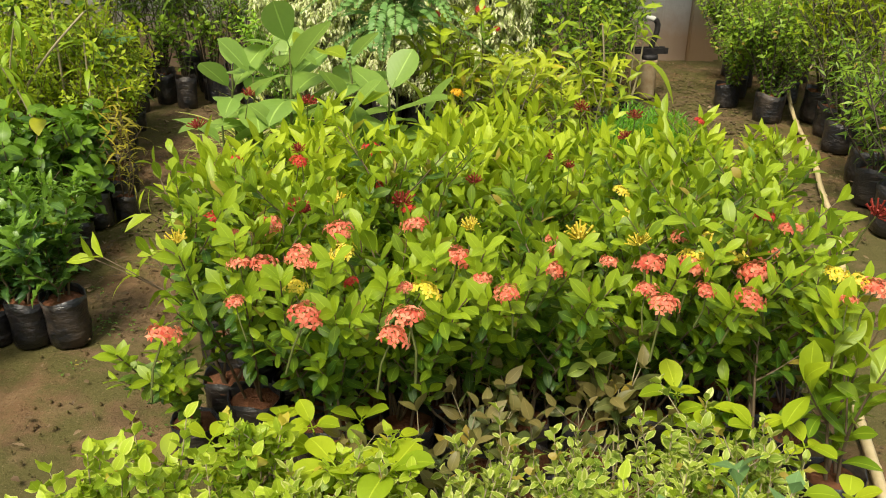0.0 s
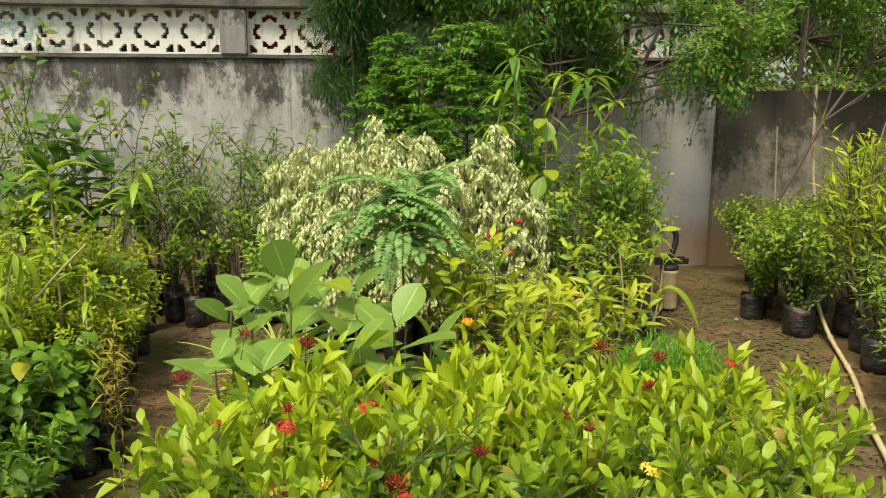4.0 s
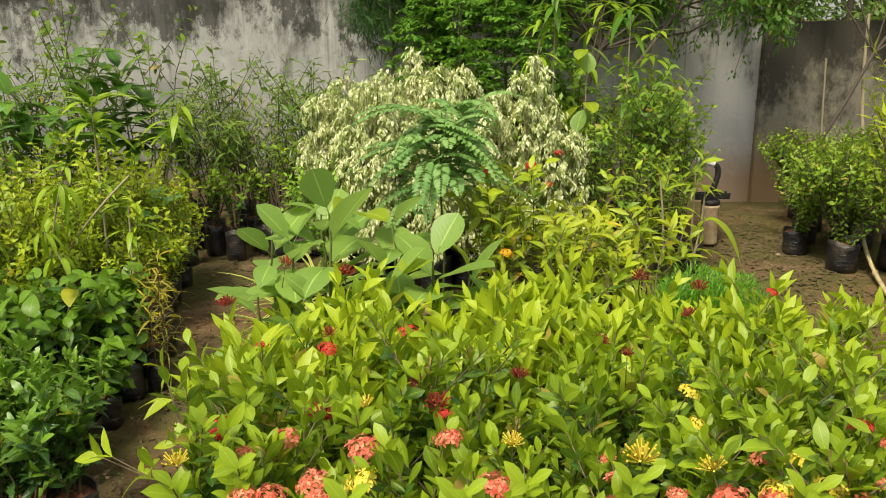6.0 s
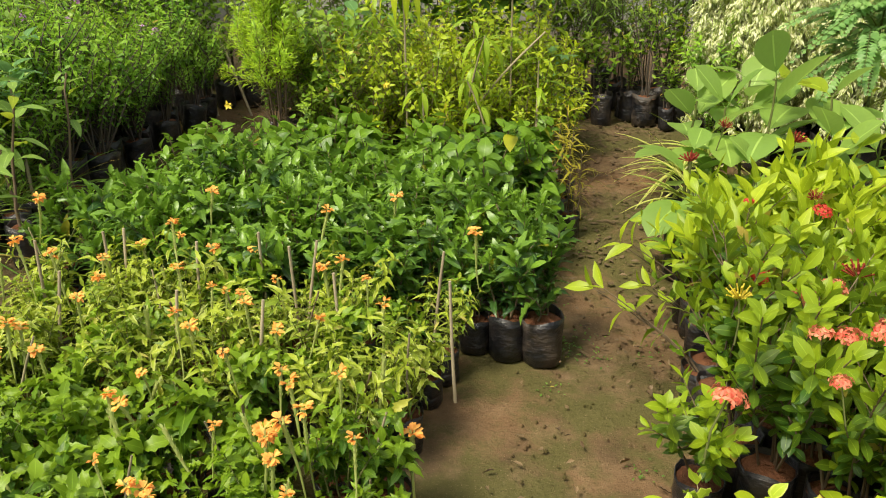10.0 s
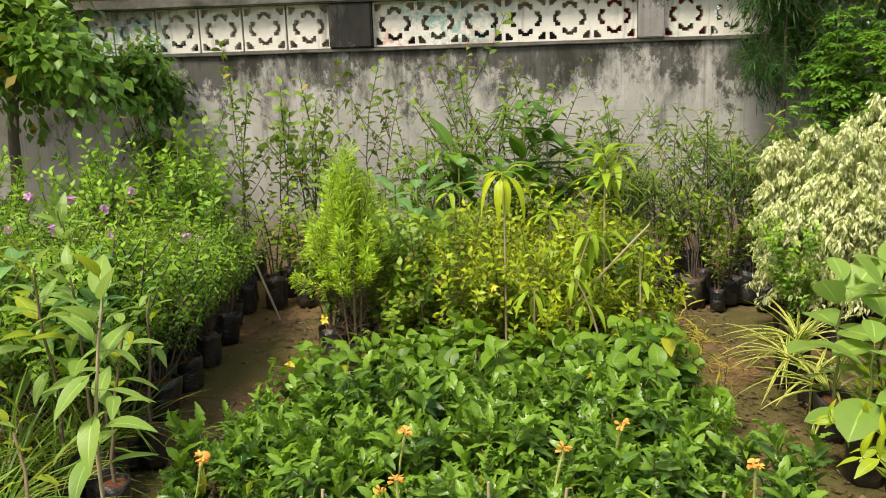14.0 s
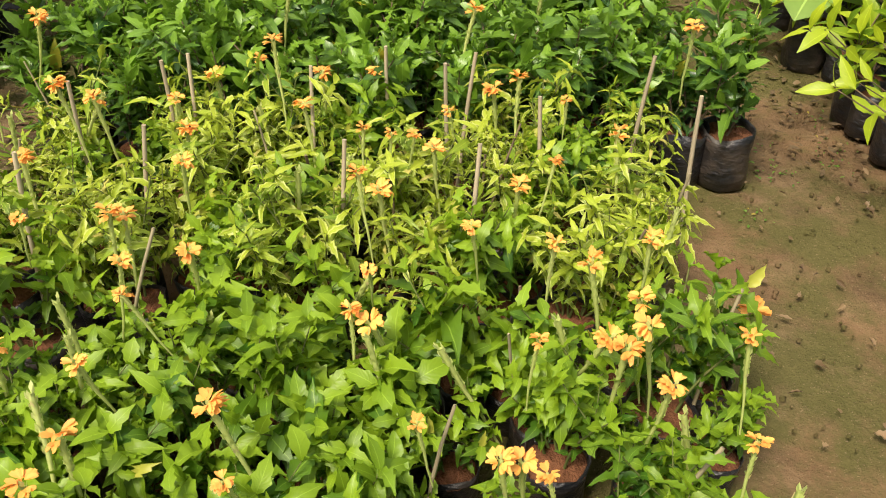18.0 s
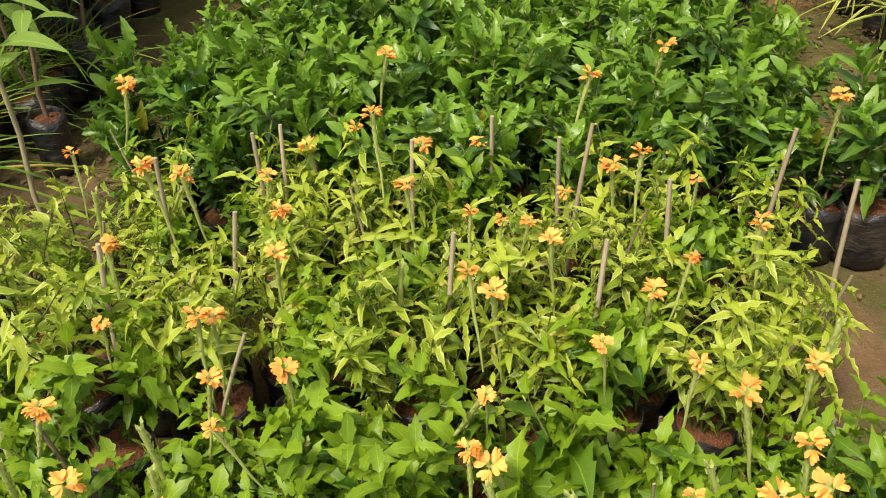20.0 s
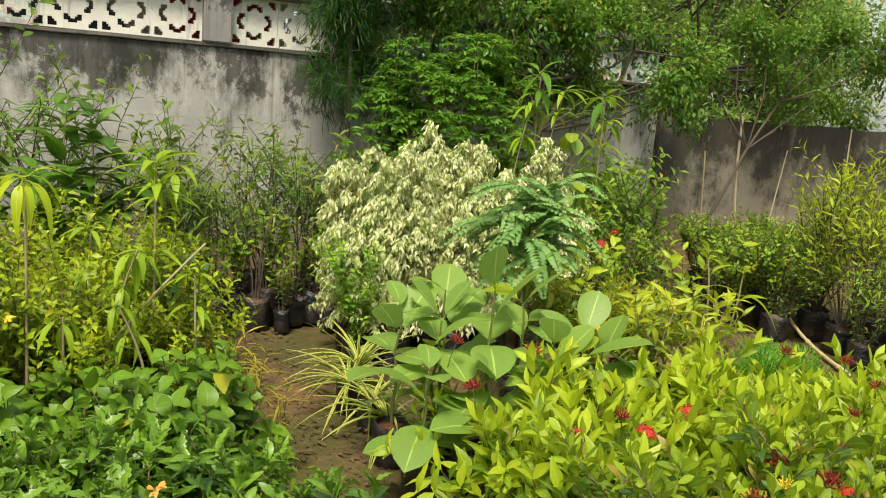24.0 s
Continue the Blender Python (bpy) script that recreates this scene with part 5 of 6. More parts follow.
broad_plant(1.96, 4.62, 0.80, 5, 0.8, "sapling with drooping yellow-green leaves in a black bag", 0.3, R, DROOP, (-0.05, 0), 0.065, 0.45, STEM_PALE, 0.2)


def needle_clump(x, y, h, wide, count, rng, mat, label, name, group):
    ob = thing(name, label, "potted plant", group)
    bag_parts(ob, 0.065, 0.15, rng)
    lv = Leaves()
    for i in range(count):
        a, r = rng.uniform(0, 6.28), wide * math.sqrt(rng.uniform())
        z = 0.12 + (h - 0.12) * rng.uniform(0.2, 1) * (1 - 0.45 * (r / wide) ** 2)
        p = (r * math.cos(a), r * math.sin(a), z)
        d = (0.6 * math.cos(a) + rng.normal(0, 0.35), 0.6 * math.sin(a) + rng.normal(0, 0.35), 0.9)
        lv.put(p, d, (0, 0, 1), rng.uniform(0.028, 0.05), 0.0055, 0.2, rng.uniform(0, 1))
    tagged(part("foliage", lv.into(Geo(), "tiny"), mat, ob), kind="stuff")
    ob.matrix_basis = pose(x, y, 0)


for jx, jy, jh in [(1.84, 4.10, 0.50), (1.98, 4.05, 0.52), (2.12, 4.12, 0.48), (1.95, 4.25, 0.50), (2.10, 4.28, 0.46)]:
    needle_clump(jx, jy, jh, 0.15, 1900, R, L_JUN, "soft bushy plant with fresh green needles in a black bag", "needle_bush", "needle bushes")

def lathe(rows, sides=20):
    k = np.arange(sides) * 2 * np.pi / sides
    g = Geo()
    g.add(np.concatenate([np.stack([r * np.cos(k), r * np.sin(k), np.full(sides, z)], 1) for r, z in rows]),
          [(i * sides + j, i * sides + (j + 1) % sides, (i + 1) * sides + (j + 1) % sides, (i + 1) * sides + j) for i in range(len(rows) - 1) for j in range(sides)])
    return g


# ---- borewell casing with its clamp and rising pipe ----
CASING = plain_mat("mud_stained_casing", (0.34, 0.22, 0.11), (0.56, 0.46, 0.30), 9.0, 0.6, 0.3, 0.3)
IRON = plain_mat("dark_iron", (0.018, 0.018, 0.02), (0.05, 0.045, 0.042), 30.0, 0.55, 0.3, 0.4, 0.5)
WHITE_PIPE = plain_mat("dusty_white_pipe", (0.45, 0.45, 0.40), (0.68, 0.68, 0.62), 14.0, 0.5, 0.1, 0.4)
well = thing("borewell_pipe", "mud-stained tan borewell casing with a dark iron clamp and bent pipe", "pipe")
part("casing", lathe([(0.0, 0.0), (0.080, 0.0), (0.078, 0.02), (0.076, 0.30), (0.079, 0.315), (0.079, 0.335), (0.0, 0.336)]), CASING, well, "mud-stained tan casing")
part("cap", lathe([(0.0, 0.337), (0.074, 0.337), (0.078, 0.345), (0.076, 0.375), (0.045, 0.385), (0.0, 0.387)]), IRON, well, "dark iron well cap")
for sy in (-0.045, 0.03):
    g = Geo()
    box(g, (-0.15, sy, 0.388), (0.15, sy + 0.015, 0.438))
    clamp = part("clamp_bar", g, IRON, well, smooth=False)
    for bx in (-0.12, 0.12):
        g = Geo()
        tube(g, [(bx, sy - 0.012, 0.413), (bx, sy, 0.413), (bx, sy + 0.027, 0.413)], 0.009, 0.009, 6)
        part("bolt", g, IRON, clamp)
g = Geo()
tube(g, [(0.01, 0, 0.385), (0.012, 0, 0.46), (0.03, 0, 0.52), (0.045, 0, 0.58), (0.045, 0, 0.635), (0.03, 0, 0.665), (0.005, 0, 0.68)], 0.026, 0.024, 12)
part("rising_pipe", g, IRON, well, "bent black pipe")
g = Geo()
tube(g, [(0.012, 0, 0.676), (-0.04, 0.01, 0.692), (-0.11, 0.03, 0.715), (-0.30, 0.10, 0.74)], 0.024, 0.022, 10)
part("outlet_pipe", g, WHITE_PIPE, well, "dusty white outlet pipe")
well.matrix_basis = pose(2.94, 6.40, 0) @ Matrix.Diagonal((0.82, 0.82, 0.82, 1))

# ---- golden bushes, saplings and a cypress in the middle bed's back ----
def cypress(x, y, h, rng):
    """A cypress of upright feathery plumes over a bare, brown, twiggy foot."""
    ob = thing("golden_cypress", "upright golden cypress with feathery plumes over brown twigs", "potted plant")
    bag_parts(ob, 0.085, 0.2, rng)
    st, lv = Geo(), Leaves()
    for k in range(4):
        a = k * 1.7
        tube(st, [(0.02 * math.cos(a), 0.02 * math.sin(a), 0.15), (0.05 * math.cos(a), 0.05 * math.sin(a), 0.5), (0.06 * math.cos(a), 0.06 * math.sin(a), h * 0.8)], 0.008, 0.003, 6)
    for i in range(40):
        s = (i + 0.5) / 40
        z0 = 0.50 + (h - 0.76) * s
        wide = 0.33 * (1 - 0.92 * s**0.9) * rng.uniform(0.55, 1.1) + 0.012
        a = i * 2.4 + rng.normal(0, 0.3)
        out = np.array([math.cos(a), math.sin(a), 0])
        foot = out * wide * 0.35 + np.array([0, 0, z0 - 0.04])
        tip = out * wide * rng.uniform(0.75, 1.15) + np.array([rng.normal(0, 0.02), rng.normal(0, 0.02), z0 + rng.uniform(0.02, 0.16) + 0.20 * s])
        curve = lambda u: foot + (tip - foot) * u + out * 0.05 * math.sin(3.1416 * u)  # noqa: E731
        tube(st, [curve(u) for u in np.linspace(0, 1, 4)], 0.002, 0.0008, 4)
        w = unit(tip - foot)
        side = unit(np.cross(w, out + np.array([0.01, 0.02, 0])))
        for j in range(190):
            u = rng.uniform(0.0, 1.0)
            b2 = rng.uniform(0, 6.283)
            ring = math.cos(b2) * side + math.sin(b2) * np.cross(w, side)
            rad = 0.054 * math.sin(3.1416 * min(0.96, 0.16 + 0.74 * u)) * rng.uniform(0.15, 1)
            d = w * 0.95 + ring * 0.75 + rng.normal(0, 0.2, 3)
            # age grows outward: shade between plumes is put into the inner leaflets' darker colour
            lv.put(curve(u) + ring * rad * 0.7, d, out * 0.6 + np.array([0, 0, 1.0]), rng.uniform(0.022, 0.05), 0.0085, 0.3, min(1, max(0, 0.15 + 0.75 * rad / 0.054 + rng.normal(0, 0.15))))
    for i in range(150):
        a, z = rng.uniform(0, 6.28), rng.uniform(0.16, 0.70)
        tube(st, [(0.04 * math.cos(a), 0.04 * math.sin(a), z), (0.14 * math.cos(a + 0.4), 0.14 * math.sin(a + 0.4), z + rng.uniform(-0.04, 0.16))], 0.002, 0.0008, 4)
    part("stem", st, STEM_BROWN, ob)
    tagged(part("foliage", lv.into(Geo(), "flat"), L_CYP, ob), kind="stuff")
    ob.matrix_basis = pose(x, y, 0)


cypress(-2.0, 4.98, 1.21, R)

MANGO = [leaf_mesh("ovate_fine", 0.16, 0.036, b, L_MANGO, age=g) for b, g in ((0.5, 0.9), (0.35, 0.6), (0.65, 0.95), (0.5, 0.75))]
MANGO_OLD = [leaf_mesh("ovate_fine", 0.16, 0.036, b, L_MANGO, age=0.15) for b in (0.5, 0.35, 0.65, 0.5)]
YOUNG = [leaf_mesh("ovate_fine", 0.15, 0.036, b, L_ROUND, age=0.9) for b in (0.9, 0.7, 1.0, 0.8)]
DARKS = [leaf_mesh("ovate_fine", 0.23, 0.098, b, L_DARK, age=g) for b, g in ((0.25, 0.2), (0.15, 0.5), (0.4, 0.4), (0.3, 0.9))]


def whorl_plant(x, y, h, whorls, meshes, size, label, rng, pitch=0.3, lean=(0, 0), category="potted plant", name="sapling", per=9):
    """A thin stem with whorls of leaves: (height share, leaves' size)."""
    ob = thing(name, label, category, "")
    bag_parts(ob, 0.065, 0.17, rng)
    st = Geo()
    curve = lambda s: np.array([lean[0] * s * s, lean[1] * s * s, 0.14 + (h - 0.14) * s])  # noqa: E731
    tube(st, [curve(s) for s in np.linspace(0, 1, 7)], 0.008, 0.004, 6)
    part("stem", st, STEM_PALE, ob)
    for share, sc in whorls:
        p = curve(share)
        for i in range(per):
            a = i * 6.283 / per + share * 40 + rng.normal(0, 0.3)
            e = pitch + rng.normal(0, 0.32)
            d = (math.cos(a) * math.cos(e), math.sin(a) * math.cos(e), math.sin(e))
            leaf = link_mesh("leaf", meshes[rng.integers(4)], ob)
            f = size * sc * rng.uniform(0.75, 1.15)
            leaf.matrix_basis = aim(p + np.array(d) * 0.03 + rng.normal(0, 0.008, 3), d, (0, 0, 1)) @ Matrix.Diagonal((f, f, f, 1))
    ob.matrix_basis = pose(x, y, 0)
    return ob


whorl_plant(-1.23, 4.80, 1.10, [(1.0, 1.0)], YOUNG, 1.15, "mango sapling with drooping fresh yellow leaves", R, -0.2, per=9)
whorl_plant(-0.74, 5.08, 1.14, [(1.0, 1.1), (0.9, 1.0), (0.6, 0.9)], MANGO, 1.15, "sapling with whorls of long light green leaves", R, 0.35, per=9)
whorl_plant(-0.95, 4.85, 0.82, [(1.0, 1.0), (0.8, 0.8)], MANGO, 1.0, "young mango with drooping olive leaves", R, -0.5, (0.12, -0.05), per=7)
whorl_plant(-1.10, 4.62, 0.60, [(1.0, 0.9)], MANGO, 0.9, "young mango with hanging green leaves", R, -0.6, per=6)
whorl_plant(-1.5, 5.3, 0.95, [(1.0, 1.0), (0.85, 0.9)], MANGO, 0.9, "sapling with long green leaves", R, 0.1, per=7)
for wx, wy, wh, wn in [(-1.15, 6.40, 1.36, 6), (-0.95, 6.55, 1.22, 5), (-1.40, 6.38, 1.10, 4), (-1.10, 6.20, 0.98, 4), (-0.80, 6.45, 1.02, 3)]:
    whorl_plant(wx, wy, wh, [(1.0 - 0.045 * i, 0.85 + 0.1 * (i % 3)) for i in range(wn * 3)], DARKS, 1.05, "sturdy sapling with large dark glossy leaves", R, 0.25, (R.normal(0, 0.08), R.normal(0, 0.08)), per=3)
for wx, wy, wh in [(-1.6, 6.2, 1.1), (-0.7, 6.15, 1.05), (-1.9, 6.3, 1.0)]:
    whorl_plant(wx, wy, wh, [(1.0 - 0.06 * i, 0.85 + 0.1 * (i % 3)) for i in range(8)], MANGO_OLD if wx < -1.0 else MANGO, 1.15, "leafy sapling with long hanging green leaves", R, 0.0, (R.normal(0, 0.1), R.normal(0, 0.1)), per=4)
GREYS = [leaf_mesh("ovate_fine", 0.17, 0.085, b, L_GREY, age=g) for b, g in ((0.35, 0.5), (0.2, 0.8), (0.5, 0.3), (0.4, 0.9))]
for wx, wy, wh in [(-1.72, 5.62, 0.98), (-1.50, 5.80, 1.02), (-1.88, 5.85, 0.92), (-0.55, 5.35, 0.62)]:
    broad_plant(wx, wy, wh, 6, 1.0, "plant with soft blue-green oval leaves in a black bag", 0.0, R, GREYS, (0, 0), 0.065, 0.5, STEM_GREEN, 0.0)
for wx, wy, wh, wt in [(-0.78, 4.72, 0.62, -0.55), (-0.58, 4.9, 0.68, 0.1), (-1.0, 5.35, 0.80, 0.2)]:
    whorl_plant(wx, wy, wh, [(1.0, 1.0), (0.78, 0.9)], MANGO, 0.85, "young sapling with hanging olive-green leaves", R, wt, (R.normal(0, 0.08), R.normal(0, 0.08)), per=6)
stick("stake", (-0.95, 4.95, 0.35), (-0.55, 4.90, 0.83), 0.006, "bare pale twig slanting across the shrubs", "stake", STEM_PALE, 0.05)

GOLDSAY = "small croton with narrow orange-yellow leaves in a black bag"
spread_out([potted("potted_croton", GOLDSAY, "potted plant", "orange-yellow crotons", R, 0.055, 0.14,
                   lambda r, lv, st, z: shoots(r, lv, st, z, 3, 0.46 - z, 0.06, 0.014, 0.075, 0.008, 0.3, False, 0.3, 0.004, 0.6, 1), "lance", L_GOLD, STEM_BROWN) for L_GOLD in [leaf_mat("orange_yellow_leaf", (0.24, 0.23, 0.02), (0.46, 0.38, 0.03), dry_share=0.0, vein=0.0)] for _ in range(2)],
           [(-0.42, 4.72), (-0.44, 4.50), (-0.36, 4.32, 0.8), (-0.48, 4.95)], R)

# ---- saplings along the wall ----
def sapling_protos(name, label, group, leaf, shape, h, stems, gap, ln, wd, pitch, bare, count, spread=0.10, bend=0.5, branch=1, opp=False, bag=0.07, flare=1.4, tall_bag=0.22):
    return [potted(name, label, "potted plant", group, R, bag, tall_bag,
                   lambda r, lv, st, z: shoots(r, lv, st, z, stems, h - z, spread, gap, ln, wd, pitch, opp, bare, 0.006, bend, branch, 0.3, 0.02, (0, 0), flare), shape, leaf, BARK) for _ in range(count)]


spread_out(sapling_protos("wall_sapling", "thin-stemmed sapling with sparse rounded leaves by the wall", "saplings by the wall", L_WHIP, "ellip", 1.30, 3, 0.036, 0.075, 0.038, 0.3, 0.22, 5, 0.17, 0.5, 3),
           [(-3.05, 6.6), (-2.80, 6.75), (-2.45, 6.6), (-2.70, 7.05, 1.1), (-2.3, 6.95), (-2.2, 6.7, 0.8), (-3.45, 6.9), (-1.9, 6.9), (-1.6, 7.05, 1.05)], R, (0.75, 1.12), 12.0)
spread_out(sapling_protos("wall_sapling", "bushy sapling with small green leaves by the wall", "bushy saplings", L_SMALL, "ovate", 0.62, 5, 0.035, 0.05, 0.026, 0.3, 0.2, 3, 0.14, 0.3, 2, True),
           [(-3.0, 6.35), (-2.82, 6.45), (-2.62, 6.5), (-3.2, 6.4), (-2.3, 6.35), (-2.0, 6.3), (-1.75, 6.3), (-2.15, 6.0), (-1.9, 6.0), (-1.6, 6.1), (-0.6, 6.25), (-0.45, 6.5), (-0.3, 6.35, 0.9), (-0.12, 6.5), (0.08, 6.55), (0.28, 6.5, 0.9), (0.42, 6.3, 0.8), (0.12, 6.3, 0.75), (0.5, 6.6)], R)
spread_out(sapling_protos("wall_sapling", "tall sapling with fine drooping narrow leaves by the wall", "fine-leaved saplings", L_WHIP, "flat", 1.12, 4, 0.020, 0.088, 0.0175, 0.15, 0.42, 6, 0.24, 0.75, 4),
           [s for s in bed(-0.62, 1.0, 6.60, 7.25, 0.25, R, jitter=0.6)] + [(-1.7, 6.7), (-1.35, 6.9, 1.1), (-0.95, 7.0, 1.1)], R, (0.7, 1.15), 14.0)
spread_out(sapling_protos("wall_sapling", "very tall wispy sapling rising against the wall", "wispy saplings", L_WHIP, "ellip", 1.62, 2, 0.04, 0.075, 0.032, 0.3, 0.35, 3, 0.14, 0.4, 3),
           [(-1.6, 7.2), (-0.72, 7.2, 1.04), (-1.08, 7.3), (-0.35, 7.2, 0.95), (-2.15, 7.2), (-2.66, 7.3), (0.1, 7.2, 0.9), (-3.2, 7.3, 0.95), (0.5, 7.3, 0.9)], R, (0.95, 1.03))
spread_out(sapling_protos("wall_sapling", "cut-back sapling with pale yellow tufts in a large black bag", "", L_DUR, "lance", 0.85, 5, 0.018, 0.055, 0.016, 0.4, 0.82, 1, 0.17, 0.3, 0, False, 0.085), [(-0.02, 6.40), (0.22, 6.45, 0.7)], R)

# right of the cream figs: loose green shrubs up to the path
spread_out(sapling_protos("tall_shrub", "loose tall shrub with medium green leaves", "tall shrubs", L_SMALL, "tiny", 1.05, 6, 0.034, 0.058, 0.027, 0.25, 0.2, 5, 0.24, 0.45, 3, True),
           [(1.95, 6.1), (2.2, 5.9), (2.45, 6.15), (2.35, 6.5), (2.05, 6.5), (2.58, 6.45), (1.8, 6.6), (2.7, 6.95), (2.45, 6.95), (2.1, 7.0), (1.75, 7.1), (1.5, 6.5), (1.9, 5.75, 0.85), (2.1, 5.6, 0.75), (2.3, 5.55, 0.7), (2.45, 5.85, 0.8), (2.62, 6.15, 0.72), (1.65, 6.85, 1.15), (2.0, 6.8, 1.1)], R, (0.8, 1.08), 12.0)
whorl_plant(1.93, 6.05, 1.35, [(1.0, 1.0), (0.72, 1.3)], BROAD, 0.75, "sapling with hanging grey-green leaves", R, -0.6, per=5)
whorl_plant(2.24, 6.2, 1.58, [(1.0, 1.1), (0.9, 1.0), (0.75, 0.9), (0.6, 0.9)], MANGO_OLD, 1.2, "tall sapling topped by a whorl of leaves", R, 0.2, per=9)
whorl_plant(1.78, 6.3, 1.72, [(1.0, 1.1), (0.92, 1.0), (0.84, 0.9), (0.7, 0.9), (0.55, 0.9)], MANGO_OLD, 1.2, "tall sapling topped by a whorl of leaves", R, 0.1, per=8)
whorl_plant(2.02, 6.7, 1.62, [(1.0, 1.1), (0.88, 1.0), (0.72, 0.9)], MANGO, 1.2, "tall sapling topped by a whorl of leaves", R, 0.0, (0.2, 0), per=8)
whorl_plant(2.45, 6.6, 1.42, [(1.0, 1.0), (0.88, 1.0), (0.7, 0.9)], MANGO, 1.1, "tall sapling topped by a whorl of leaves", R, 0.1, (0.1, 0), per=8)
whorl_plant(1.55, 6.25, 1.5, [(1.0, 1.0), (0.85, 1.0)], MANGO, 1.1, "tall sapling topped by a whorl of leaves", R, -0.2, (0.15, 0), per=8)
whorl_plant(2.55, 5.75, 0.62, [(1.0, 0.8), (0.85, 0.8)], MANGO, 0.9, "sapling with narrow green leaves", R, 0.2, per=8)

# ---- bed beyond the bamboo pole ----
big_bag = 0.10
spread_out(sapling_protos("nursery_bush", "rounded bush with small fresh green leaves in a large black bag", "green bushes", L_SMALL, "flat", 0.62, 15, 0.019, 0.036, 0.021, 0.2, 0.05, 4, 0.33, 0.4, 5, True, 0.085, 0.8, 0.18),
           [(3.40, 6.05), (3.62, 6.35), (3.85, 6.7), (3.90, 6.15), (4.15, 6.55), (3.50, 5.66), (4.3, 6.1), (3.70, 5.95), (3.95, 7.05), (4.4, 6.8), (4.7, 6.5)], R)
spread_out(sapling_protos("nursery_bush", "tall bush with narrow yellow-green leaves in a large black bag", "yellow-green bushes", L_DUR, "flat", 1.05, 13, 0.022, 0.070, 0.017, 0.5, 0.15, 4, 0.30, 0.2, 4, False, big_bag, 0.85, 0.20),
           [(3.72, 5.28), (4.0, 5.08), (3.85, 5.65), (4.2, 5.45), (4.45, 5.0), (4.65, 5.6), (4.3, 4.65), (3.98, 4.75)], R)
spread_out(sapling_protos("nursery_bush", "bush with dark narrow leaves in a large black bag", "dark bushes", L_SMALL, "flat", 0.68, 12, 0.023, 0.062, 0.018, 0.2, 0.10, 3, 0.28, 0.4, 4, False, big_bag, 0.85, 0.20),
           [(3.58, 4.98), (3.74, 4.72), (3.40, 4.45), (3.62, 4.25), (3.22, 4.12), (3.45, 3.85), (3.9, 4.4), (3.78, 3.95), (3.08, 3.75)], R)

# ---- left bed ----
tangle_spots = bed(-4.5, -2.98, 4.15, 5.75, 0.26, R, lambda x, y: x < -2.98)
spread_out(sapling_protos("flowering_vine_shrub", "tangled shrub of tiny bright leaflets in a black bag", "tangled shrubs", L_FERN, "flat", 0.72, 12, 0.015, 0.029, 0.015, 0.2, 0.30, 4, 0.26, 0.5, 5, True, 0.07, 1.0),
           [p for k, p in enumerate(tangle_spots) if k % 5 in (0, 2, 3)], R, (0.85, 1.15), 12.0)
spread_out(sapling_protos("nursery_bush", "olive green shrub with small oval leaves in a black bag", "olive shrubs", L_SMALL, "tiny", 0.66, 8, 0.024, 0.042, 0.020, 0.3, 0.30, 3, 0.22, 0.4, 4, True, 0.07, 1.1),
           [p for k, p in enumerate(tangle_spots) if k % 5 in (1, 4)], R, (0.8, 1.25), 12.0)
mauve = spread_out(sapling_protos("flowering_vine_shrub", "leafy vine shrub with mauve trumpet flowers in a black bag", "mauve-flowered shrubs", L_CROSS, "ellip", 0.74, 6, 0.03, 0.045, 0.02, 0.25, 0.3, 3, 0.2, 0.3, 2, True),
           [(-3.0, 5.3), (-3.3, 5.5), (-3.7, 5.3), (-4.0, 4.9), (-3.6, 4.6), (-4.3, 5.4), (-4.1, 4.4)], R)
MAUVE = dome_head(R, 3, 0.014, 0.036, 5).mesh("trumpet_flower", P_MAUVE)
for fx, fy, fz in [(-2.90, 5.34, 0.70), (-2.96, 5.30, 0.73), (-3.75, 5.6, 0.90), (-3.5, 5.5, 0.86), (-3.9, 5.2, 0.80), (-3.8, 4.9, 0.80), (-3.6, 5.1, 0.82), (-3.3, 4.6, 0.72), (-3.55, 4.5, 0.74), (-4.1, 5.3, 0.85), (-3.25, 5.05, 0.80), (-3.45, 5.75, 0.92), (-3.15, 4.85, 0.76), (-4.0, 5.6, 0.92), (-3.7, 4.35, 0.76)]:
    fl = link_mesh("trumpet_flower", MAUVE, None, "pale mauve trumpet flower")
    under(fl, nearest(mauve, fx, fy), pose(fx, fy, fz, R.normal(-40, 20), R.normal(0, 25), R.uniform(0, 360)))
spread_out(sapling_protos("nursery_bush", "dense bright green bush near the wall", "bright bushes", L_FERN, "tiny", 1.02, 11, 0.032, 0.055, 0.028, 0.35, 0.25, 4, 0.26, 0.3, 3, True),
           [(-3.15, 6.0), (-3.45, 6.15), (-3.75, 6.0), (-4.05, 6.2), (-4.4, 6.0), (-4.7, 6.2), (-3.3, 6.4), (-3.9, 6.5), (-4.9, 5.7), (-4.75, 5.2), (-5.1, 6.1)], R, (0.85, 1.05))
TALLB = [leaf_mesh("ovate_fine", 0.15, 0.06, b, m) for b, m in ((0.3, L_BIG), (0.45, L_BIG), (0.2, L_BIG), (0.4, L_BIGY))]
broad_plant(-2.46, 3.17, 0.97, 10, 1.1, "lanky plant with soft oval leaves on a bare pale stem", 0.1, R, TALLB, (0.04, 0.10), 0, 0.45, STEM_PALE, 0.1)
broad_plant(-2.74, 3.72, 0.88, 9, 1.05, "lanky plant with soft oval leaves on a bare stem", 0.15, R, TALLB, (-0.05, 0.05), 0.06, 0.45, STEM_BROWN, 0.1)
